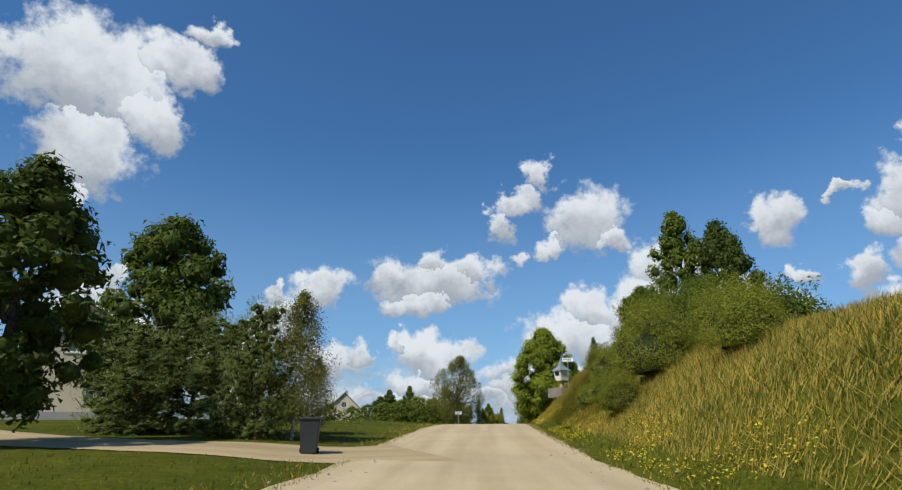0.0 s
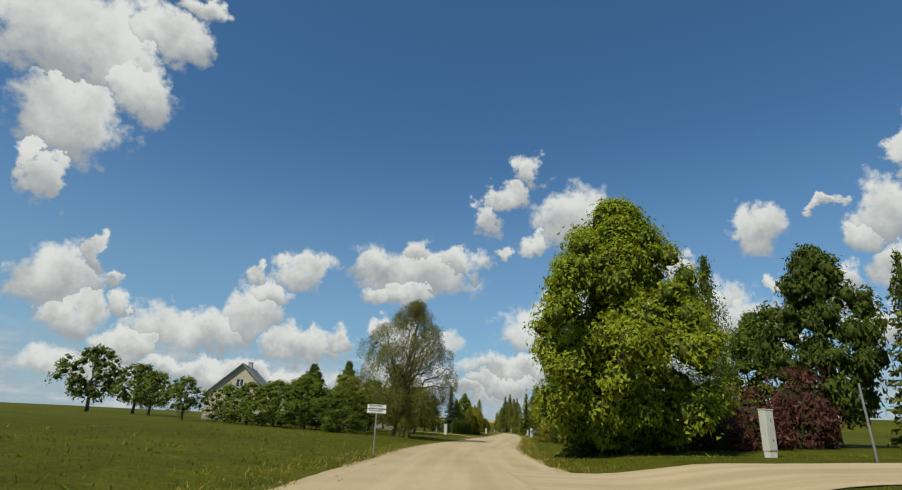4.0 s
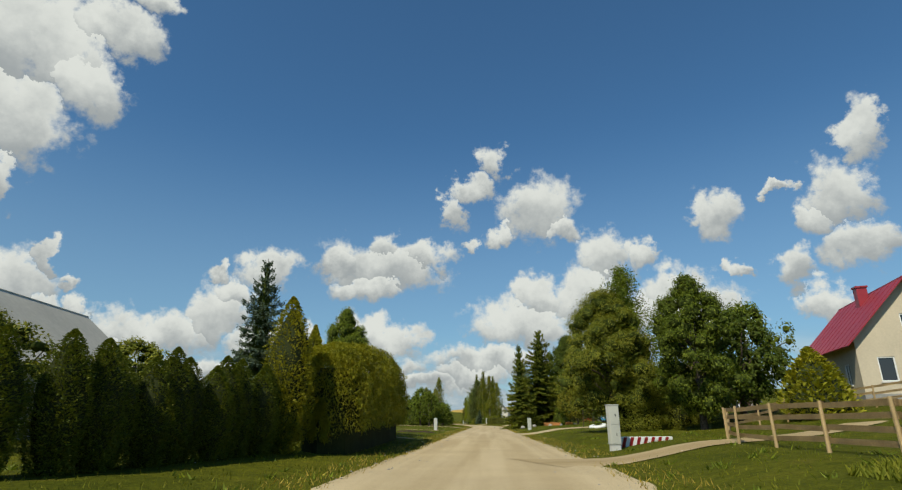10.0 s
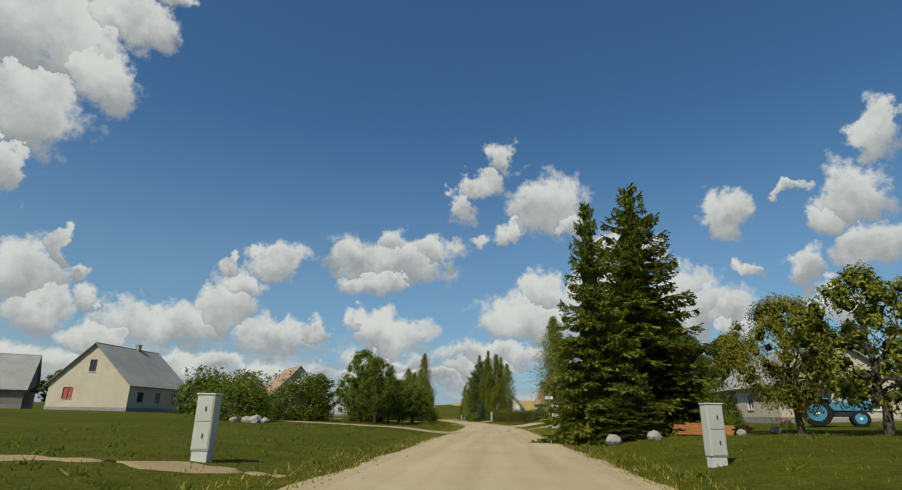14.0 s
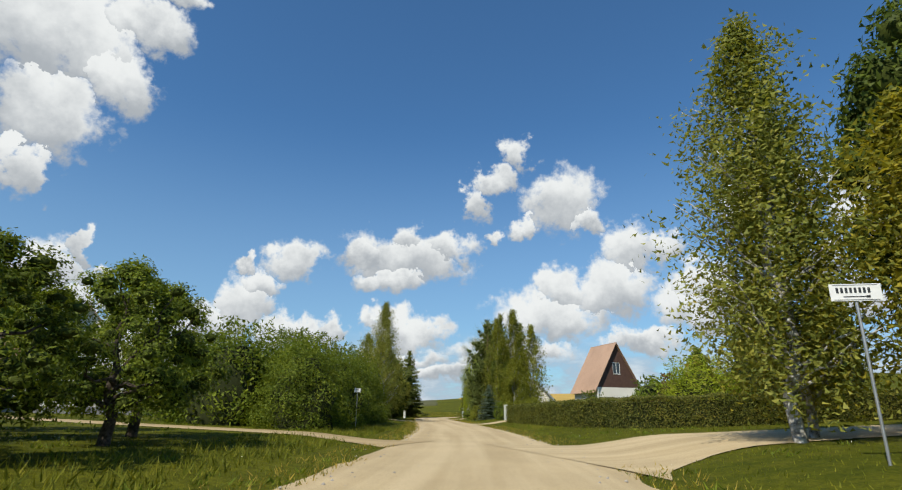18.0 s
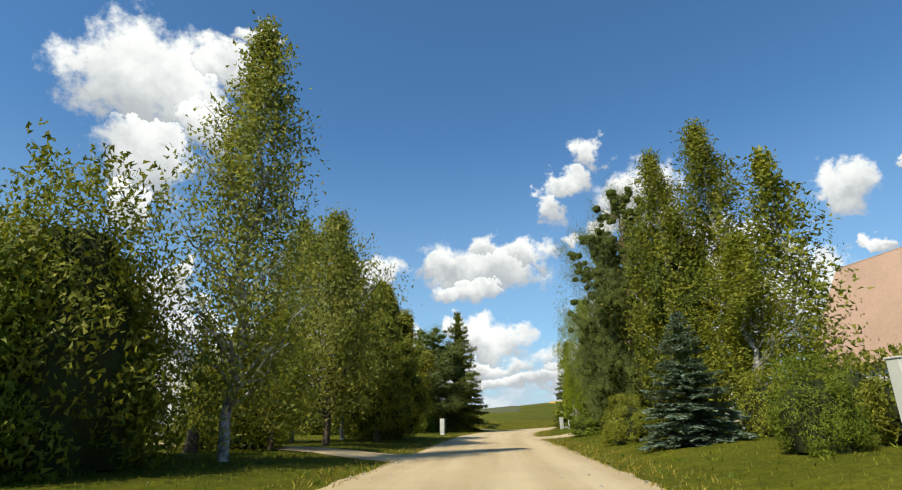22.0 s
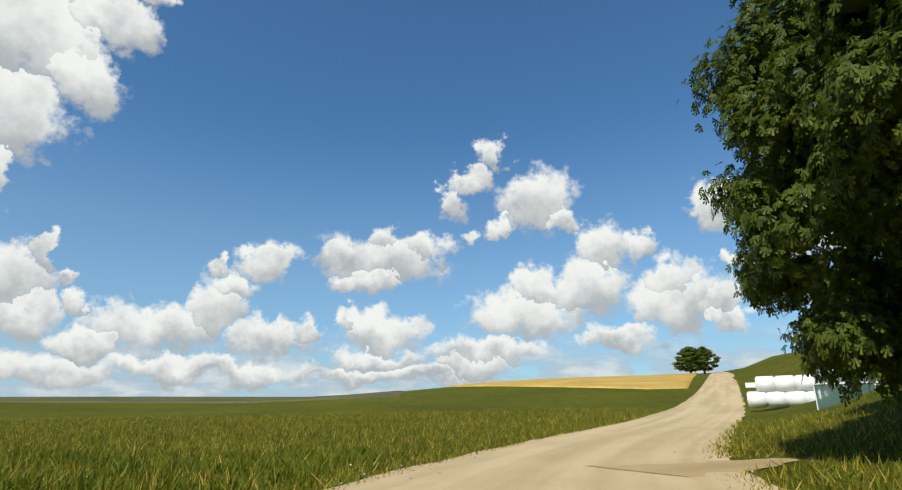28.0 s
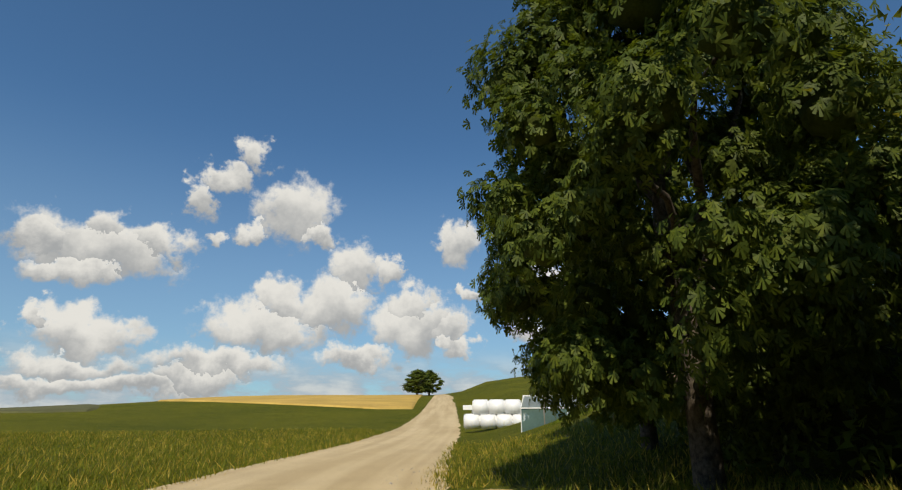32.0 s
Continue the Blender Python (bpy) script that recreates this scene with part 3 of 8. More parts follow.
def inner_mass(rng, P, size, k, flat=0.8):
    """The inside of leafy clumps: rough knots whose dark colour stands in for shade."""
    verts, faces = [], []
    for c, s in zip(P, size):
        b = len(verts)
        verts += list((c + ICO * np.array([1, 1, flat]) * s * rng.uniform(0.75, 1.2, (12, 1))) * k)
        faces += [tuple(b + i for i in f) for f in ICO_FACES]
    return mesh_of("inner_foliage", verts, faces, M["core_shade"], True)


def limb_mesh(name, limbs, mat, seg=7):
    """Tapered, bent limbs: each a list of (point, radius), joined into one mesh."""
    verts, faces = [], []
    for line in limbs:
        base = len(verts)
        for i, (p, r) in enumerate(line):
            p = np.array(p, float)
            nxt = np.array(line[min(i + 1, len(line) - 1)][0], float) - np.array(line[max(i - 1, 0)][0], float)
            d = nxt / (np.linalg.norm(nxt) + 1e-9)
            a = np.cross(d, (0, 1, 0.3))
            a /= np.linalg.norm(a) + 1e-9
            b = np.cross(d, a)
            for k in range(seg):
                t = 2 * math.pi * k / seg
                verts.append(p + r * (math.cos(t) * a + math.sin(t) * b))
        for i in range(len(line) - 1):
            for k in range(seg):
                k2 = (k + 1) % seg
                faces.append((base + i * seg + k, base + i * seg + k2, base + (i + 1) * seg + k2, base + (i + 1) * seg + k))
        faces.append(tuple(base + (len(line) - 1) * seg + k for k in range(seg)))
    return mesh_of(name, verts, faces, mat, True)


def bent(rng, a, b, r0, r1, n=5, wob=0.08):
    a, b = np.array(a, float), np.array(b, float)
    L = np.linalg.norm(b - a)
    out = []
    for i in range(n + 1):
        t = i / n
        p = a + (b - a) * t + (rng.normal(size=3) * wob * L * 0.5 * math.sin(math.pi * t) if 0 < i < n else 0)
        out.append((p, r0 + (r1 - r0) * t))
    return out


def make_broad(seed, H, W, clear=0.18, n=9000, leaf=0.24, clumps=70, form=(0.8, 0.6), mat_leaf=None, mat_bark=None, trunk=0.035, droop=0.0, palm=0, lump_size=0.27, heart=0.66, flat=0.72, limbs_n=11):
    """A broad-leaved tree: trunk and limbs, and a crown of leafy domes, lit above and dark below, with gaps between them."""
    rng = np.random.default_rng(seed)
    z0, R, hc = H * clear, W / 2, H * (1 - clear)
    k = np.arange(clumps)
    t = np.clip((k + 0.5) / clumps + rng.normal(size=clumps) * 0.03, 0.02, 0.98)
    th = k * 2.39996 + rng.normal(size=clumps) * 0.35
    size = rng.uniform(0.70, 1.30, clumps) * lump_size * (R * R * hc / 2) ** (1 / 3)
    env = np.sin(np.pi * t ** form[0]) ** form[1]
    lump = 1 + 0.13 * np.sin(th * 2 + seed * 1.7 + t * 5) + 0.10 * np.sin(th * 5 + seed) + 0.08 * rng.normal(size=clumps)
    rad = np.clip(env * R * lump - size * 0.55, 0.03 * R, None) * np.where(k % 4 == 3, rng.uniform(0.35, 0.7, clumps), 1.0)
    P = np.stack([np.cos(th) * rad, np.sin(th) * rad, z0 + t * (hc - size * 0.4)], 1)
    axis = np.array([0, 0, z0 + hc * 0.4])
    w = size ** 2
    idx = rng.choice(clumps, n, p=w / w.sum())
    outc = unit(P - axis)[idx]
    loose = rng.uniform(size=(n, 1)) < 0.26
    dirn = unit(rng.normal(size=(n, 3)) + np.where(loose, 0.15, 0.85) * outc + np.where(loose, 0.0, 0.55) * np.array([0, 0, 1.0]))
    rr = size[idx, None] * np.where(rng.uniform(size=(n, 1)) < 0.1, rng.uniform(1.0, 1.4, (n, 1)), rng.uniform(0.70, 1.06, (n, 1)))
    C = P[idx] + dirn * rr * np.array([1, 1, flat])
    C[:, 2] -= droop * rng.uniform(0, 1, n) ** 2 * size[idx]
    C[:, 2] = np.maximum(C[:, 2], 0.05)
    outw = dirn * 0.8 + np.array([0, 0, 0.45])
    if palm:
        # each leaf a hand of leaflets spread round its stalk
        nrm = unit(outw + 0.35 * rng.normal(size=outw.shape))
        tipw = outc + np.array([0, 0, -0.7]) + 0.4 * rng.normal(size=C.shape)
        u = unit(tipw - (tipw * nrm).sum(1, keepdims=True) * nrm)
        v = np.cross(nrm, u)
        V = []
        for j in range(palm):
            a = (j - (palm - 1) / 2) * 0.62
            d = u * math.cos(a) + v * math.sin(a)
            s = np.cross(nrm, d) * leaf * 0.19
            ln = d * leaf * (1.25 - 0.22 * abs(j - (palm - 1) / 2)) - nrm * leaf * 0.18
            V.append(np.stack([C, C + ln * 0.55 + s, C + ln, C + ln * 0.55 - s], 1))
        V = np.concatenate(V)
    else:
        V = leaves(rng, C, leaf, outw, 0.45, 1.5, droop)
    V, fit = fitted(V, H, W, True)
    crown = quad_mesh("crown", V, mat_leaf)
    # knots darkened to imitate the shade within each clump
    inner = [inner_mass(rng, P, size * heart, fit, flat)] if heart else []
    r = trunk * H * 0.62
    limbs = [bent(rng, (0, 0, -0.3), (rng.normal() * 0.02 * H, rng.normal() * 0.02 * H, H * 0.8), r * 1.25, r * 0.18, 8, 0.04)]
    for i in range(limbs_n):
        j = rng.integers(clumps)
        s = z0 * 0.8 + rng.uniform(0, 0.45) * hc
        limbs.append(bent(rng, (0, 0, min(s, P[j, 2] * 0.8)), P[j] * fit, r * 0.5, r * 0.1, 5, 0.12))
    return limb_mesh("trunk", limbs, mat_bark), crown, *inner


def make_weeping(seed, H, W, n=8000, leaf=0.16, strands=150, mat_leaf=None, mat_bark=None, clear=0.16, r0=0.014):
    """Birch-like: a slim pale trunk, rising limbs and hanging strands of small leaves."""
    rng = np.random.default_rng(seed)
    limbs = [bent(rng, (0, 0, -0.3), (rng.normal() * 0.15, rng.normal() * 0.15, H * 0.97), r0 * H, 0.02, 10, 0.03)]
    per = n // strands
    Cs, Os = [], []
    nb = max(24, strands // 6)
    boughs = [(i * 2.39996 + rng.normal() * 0.3, (i + rng.uniform(0.1, 0.9)) / nb, rng.uniform(0.72, 1.12)) for i in range(nb)]
    for k in range(strands):
        bough = boughs[k % len(boughs)]
        t = float(np.clip(bough[1] + rng.normal() * 0.042, 0, 1))
        z = H * (clear + (1 - clear) * t)
        prof = np.sin(np.pi * (0.20 + 0.77 * t) ** 0.78) ** 0.85
        a = bough[0] + rng.normal() * 0.24
        reach = W / 2 * prof * rng.uniform(0.40, 1.0) * bough[2]
        tip = np.array([math.cos(a) * reach, math.sin(a) * reach, min(z + reach * 0.35, H)])
        if k % 4 == 0:
            limbs.append(bent(rng, (0, 0, max(z - reach * 0.6, H * 0.1)), tip, r0 * H * 0.28 * (1.1 - t), 0.012, 5, 0.1))
        L = rng.uniform(0.08, 0.20) * H * (0.5 + 0.5 * prof)
        s = rng.uniform(0, 1, per)
        inner = rng.uniform(0.25, 1.0, per)
        c = np.stack([tip[0] * inner, tip[1] * inner, tip[2] - (1 - inner) * reach * 0.35 - s * L], 1)
        c += rng.normal(size=(per, 3)) * 0.026 * W
        Cs.append(c)
        Os.append(np.tile([math.cos(a), math.sin(a), 0.3], (per, 1)))
    C, O = np.concatenate(Cs), np.concatenate(Os)
    C[:, 2] = np.maximum(C[:, 2], 0.3)
    return limb_mesh("trunk", limbs, mat_bark), quad_mesh("crown", fitted(leaves(rng, C, leaf, O, 0.9, 1.5, 1.2), H, W), mat_leaf)


def make_spruce(seed, H, W, whorls=22, mat_leaf=None, mat_bark=None, spray=0.42, skirt=0.03, dens=1.0):
    """A spruce: tiers of drooping branches with lifted tips, each feathered with flat needle sprays and hanging twigs."""
    rng = np.random.default_rng(seed)
    limbs = [bent(rng, (0, 0, -0.3), (0, 0, H * 0.985), H * 0.017, 0.015, 8, 0.01)]
    V = []
    up = np.array([0, 0, 1.0])
    for w in range(whorls):
        t = (w + rng.uniform(-0.25, 0.25)) / whorls
        z = H * (skirt + (0.985 - skirt) * t)
        reach = W / 2 * np.clip(1 - t, 0, 1) ** 0.86 * rng.uniform(0.84, 1.14) + 0.07
        nb = int(7 + 5 * (1 - t))
        a0 = rng.uniform(0, 6.28)
        for b in range(nb):
            a = a0 + 6.283 * b / nb + rng.normal() * 0.16
            L = reach * rng.uniform(0.66, 1.16)
            zb = z + rng.normal() * 0.10
            d = np.array([math.cos(a), math.sin(a), 0.0])
            side = np.array([-math.sin(a), math.cos(a), 0.0])
            lift, sag = rng.uniform(-0.02, 0.14) + 0.55 * t, rng.uniform(0.42, 0.66) * (1 - t * 0.75)
            if L > 0.5:
                s5 = np.linspace(0, 0.9, 4)
                limbs.append([(np.append(d[:2] * L * q, zb + L * (lift * q - sag * q ** 2 + 0.24 * q ** 4)), 0.008 + L * 0.010 * (1 - q)) for q in s5])
            m = max(7, int(L * 13 * dens))
            s = np.sort(rng.uniform(0.08, 1.0, m))
            P = d * (s * L)[:, None]
            P[:, 2] = zb + L * (lift * s - sag * s ** 2 + 0.24 * s ** 4)
            fan = np.clip(np.sin(np.pi * np.clip(0.10 + 0.82 * s, 0, 1)), 0.15, 1)
            for sgn in (-1, 1):
                # side twigs in one plane, in two lengths of spray
                tw = fan * L * 0.34 * rng.uniform(0.5, 1.15, m) + 0.10
                dirn = unit(d * 0.8 + sgn * side * rng.uniform(0.55, 1.0, (m, 1)) - up * rng.uniform(0.05, 0.45, (m, 1)))
                for f0 in (0.0, 0.5):
                    root = P + dirn * (tw * f0)[:, None]
                    ln = np.minimum(tw * 0.72, spray * 1.5) * rng.uniform(0.8, 1.2, m)
                    dr = unit(dirn + rng.normal(size=(m, 3)) * 0.16)
                    wd = unit(np.cross(dr, up + rng.normal(size=(m, 3)) * 0.35)) * (0.045 + ln * 0.10)[:, None]
                    V.append(np.stack([root, root + dr * (ln * 0.4)[:, None] + wd, root + dr * ln[:, None], root + dr * (ln * 0.4)[:, None] - wd], 1))
                    if f0:
                        dn = -up * (spray * 0.62 * rng.uniform(0.4, 1.2, m))[:, None] + dr * 0.10
                        wh = unit(np.cross(dn, rng.normal(size=(m, 3)))) * 0.045
                        V.append(np.stack([root, root + dn * 0.4 + wh, root + dn, root + dn * 0.4 - wh], 1))
            # the shoot along the branch, and its tip
            ln = spray * rng.uniform(0.5, 0.95, m)
            dr = unit(d + np.stack([np.zeros(m), np.zeros(m), lift - 2 * sag * s + 0.96 * s ** 3], 1) + rng.normal(size=(m, 3)) * 0.14)
            wd = unit(np.cross(dr, up + rng.normal(size=(m, 3)) * 0.6)) * (ln * 0.16)[:, None]
            V.append(np.stack([P, P + dr * (ln * 0.45)[:, None] + wd, P + dr * ln[:, None], P + dr * (ln * 0.45)[:, None] - wd], 1))
    # inner cone coloured dark for the shade between the tiers
    inner = lathe_core("inner_foliage", [(H * (skirt + 0.02 + 0.9 * j / 22), max(0.03, W / 2 * (1 - 0.93 * j / 22) ** 0.9 * (0.40 if j % 2 else 0.26))) for j in range(23)], M["core_shade"], seed, 15, 0.22)
    return limb_mesh("trunk", limbs, mat_bark, 5), quad_mesh("crown", np.concatenate(V), mat_leaf), inner


def make_pine(seed, H, W, whorls=10, needles=46, mat_leaf=None, mat_bark=None, clear=0.06, length=0.30):
    """A pine: layered boughs that rise at their tips, set with soft brushes of long needles."""
    rng = np.random.default_rng(seed)
    limbs = [bent(rng, (0, 0, -0.3), (0, 0, H * 0.95), H * 0.018, 0.03, 8, 0.02)]
    V, tufts, sizes = [], [], []
    for w in range(whorls):
        t = (w + 0.35) / whorls
        nb = int(7 - 3.5 * t)
        a0 = rng.uniform(0, 6.283)
        for b in range(nb):
            z = H * (clear + (0.96 - clear) * np.clip(t + rng.normal() * 0.045, 0, 1))
            L = W / 2 * np.sin(np.pi * (0.22 + 0.78 * t) ** 0.9) ** 0.75 * rng.uniform(0.72, 1.12) + 0.2
            a = a0 + 6.283 * b / nb + rng.normal() * 0.2
            d, side = np.array([math.cos(a), math.sin(a), 0.0]), np.array([-math.sin(a), math.cos(a), 0.0])
            up = rng.uniform(0.02, 0.28) + 0.5 * t
            limbs.append(bent(rng, (0, 0, z), d * L * 0.85 + np.array([0, 0, z + up * L * 0.75]), 0.02 + L * 0.011, 0.012, 4, 0.05))
            m = max(5, int(L * 4.6))
            for q in range(m):
                s = 0.22 + 0.80 * (q + rng.uniform(0, 1)) / m
                c = d * L * s + side * rng.normal() * L * 0.25 * (1.15 - s * 0.6) + np.array([0, 0, z + up * L * s ** 1.4 + rng.normal() * 0.10])
                r = (0.26 + 0.055 * W) * rng.uniform(0.75, 1.2)
                tufts.append(c)
                sizes.append(r)
                lead = unit(d * 0.9 + side * rng.normal() * 0.4 + np.array([0, 0, 0.75]))
                dn = unit(lead * 0.75 + rng.normal(size=(needles, 3)) * 0.75 + np.array([0, 0, 0.2]))
                c0 = c + lead * rng.uniform(-0.8, 0.6, (needles, 1)) * r + rng.normal(size=(needles, 3)) * r * 0.34
                ln = length * rng.uniform(0.7, 1.35, (needles, 1))
                wd = unit(np.cross(dn, rng.normal(size=(needles, 3)))) * ln * 0.075
                V.append(np.stack([c0, c0 + dn * ln * 0.4 + wd, c0 + dn * ln, c0 + dn * ln * 0.4 - wd], 1))
    V, k = fitted(np.concatenate(V), H, W, True)
    # dark knots within the needle brushes stand for their inner shade
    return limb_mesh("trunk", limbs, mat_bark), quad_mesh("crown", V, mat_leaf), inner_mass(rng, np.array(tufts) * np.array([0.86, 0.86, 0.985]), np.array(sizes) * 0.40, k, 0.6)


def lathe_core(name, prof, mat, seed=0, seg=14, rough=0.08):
    """A knobbly hull that stops the eye inside dense plants, coloured dark as shade."""
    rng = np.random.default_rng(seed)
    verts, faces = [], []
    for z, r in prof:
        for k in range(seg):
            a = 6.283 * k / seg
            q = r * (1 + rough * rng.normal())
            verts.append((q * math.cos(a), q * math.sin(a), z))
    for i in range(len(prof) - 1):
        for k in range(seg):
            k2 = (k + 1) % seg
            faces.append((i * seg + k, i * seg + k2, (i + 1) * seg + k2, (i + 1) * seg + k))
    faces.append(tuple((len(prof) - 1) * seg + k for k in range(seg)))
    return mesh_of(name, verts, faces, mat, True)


def make_thuja(seed, H, W, n=5200, leaf=0.15, mat_leaf=None, point=1.0):
    """A thuja: dense upright sprays on several pressed-together spires round a core darkened as shade."""
    rng = np.random.default_rng(seed)

    def prof(t):
        return W / 2 * np.clip(np.sin(np.pi * np.clip(0.16 + 0.84 * t, 0, 1) ** (0.72 * point)), 0.0, 1) ** 0.78

    spires = [(0.0, 0.0, 1.0, 0.80)] + [(0.40 * W / 2 * math.cos(k * 1.2566 + seed), 0.40 * W / 2 * math.sin(k * 1.2566 + seed), rng.uniform(0.66, 0.95), rng.uniform(0.56, 0.70)) for k in range(5)]
    S = np.array(spires)[rng.choice(6, n, p=(0.30, 0.14, 0.14, 0.14, 0.14, 0.14))]
    t = rng.uniform(0, 1, n) ** 0.9
    a = rng.uniform(0, 6.283, n)
    ridge = 1 + 0.13 * np.sin(a * 5 + seed + t * 7) + 0.13 * np.sin(a * 7 + t * 16) * np.sin(t * 23 + a * 2) + 0.07 * np.sin(a * 13 + t * 31)
    r = prof(t) * ridge * rng.uniform(0.74, 1.06, n) * S[:, 3]
    C = np.stack([S[:, 0] * (1 - 0.4 * t) + np.cos(a) * r, S[:, 1] * (1 - 0.4 * t) + np.sin(a) * r, t * H * S[:, 2]], 1)
    d = unit(np.stack([np.cos(a) * 0.55, np.sin(a) * 0.55, np.full(n, 1.0)], 1) + rng.normal(size=(n, 3)) * 0.3)
    ln = leaf * rng.uniform(0.8, 1.8, (n, 1))
    wd = unit(np.cross(d, unit(np.stack([np.cos(a), np.sin(a), np.zeros(n)], 1)) + rng.normal(size=(n, 3)) * 0.7)) * ln * 0.3
    V = np.stack([C - d * ln * 0.4, C + wd, C + d * ln, C - wd], 1)
    # dark hull in place of shade behind the sprays; fills the trunk slot
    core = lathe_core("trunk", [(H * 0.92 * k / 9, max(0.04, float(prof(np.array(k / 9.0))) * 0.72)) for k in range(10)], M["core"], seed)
    return core, quad_mesh("crown", V, mat_leaf)


def make_shrub(seed, H, W, n=7000, leaf=0.15, mat_leaf=None, shoots=26, clumps=46):
    """A shrub leafy to the ground, with shoots standing out of the top."""
    rng = np.random.default_rng(seed)
    th, t = rng.uniform(0, 6.283, clumps), rng.uniform(0.02, 0.92, clumps)
    wide = np.sqrt(np.clip(1 - (t * 0.96) ** 2.4, 0, 1)) * W / 2
    rad = rng.uniform(0.5, 0.9, clumps)
    P = np.stack([np.cos(th) * wide * rad, np.sin(th) * wide * rad, t * H * 0.86], 1)
    size = rng.uniform(0.7, 1.3, clumps) * (W * W * H) ** (1 / 3) * 0.17
    idx = rng.choice(clumps, n)
    dirn = unit(rng.normal(size=(n, 3)))
    C = P[idx] + dirn * size[idx, None] * rng.uniform(0.3, 1, (n, 1)) ** 0.5
    O = dirn + unit(C - np.array([0, 0, H * 0.3])) * 0.6
    m = 26
    for k in range(shoots):
        a, r = rng.uniform(0, 6.283), W / 2 * rng.uniform(0.1, 0.75)
        b = np.array([math.cos(a) * r, math.sin(a) * r, H * (0.62 + 0.25 * math.sqrt(max(0, 1 - (2 * r / W) ** 2)))])
        s = rng.uniform(0, 1, (m, 1))
        C = np.concatenate([C, b + s * np.array([rng.normal() * 0.12, rng.normal() * 0.12, 0.22]) * H + rng.normal(size=(m, 3)) * 0.035 * W * (1.1 - s)])
        O = np.concatenate([O, rng.normal(size=(m, 3)) + np.array([0, 0, 0.3])])
    C[:, 2] = np.maximum(C[:, 2], 0.03)
    # dark hull painted as the shrub's inner shade, returned in the trunk's place
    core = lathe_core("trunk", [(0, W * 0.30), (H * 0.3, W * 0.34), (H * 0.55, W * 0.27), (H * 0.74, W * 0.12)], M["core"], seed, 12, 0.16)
    return core, quad_mesh("crown", fitted(leaves(rng, C, leaf, O, 0.7, 1.6), H, W), mat_leaf)


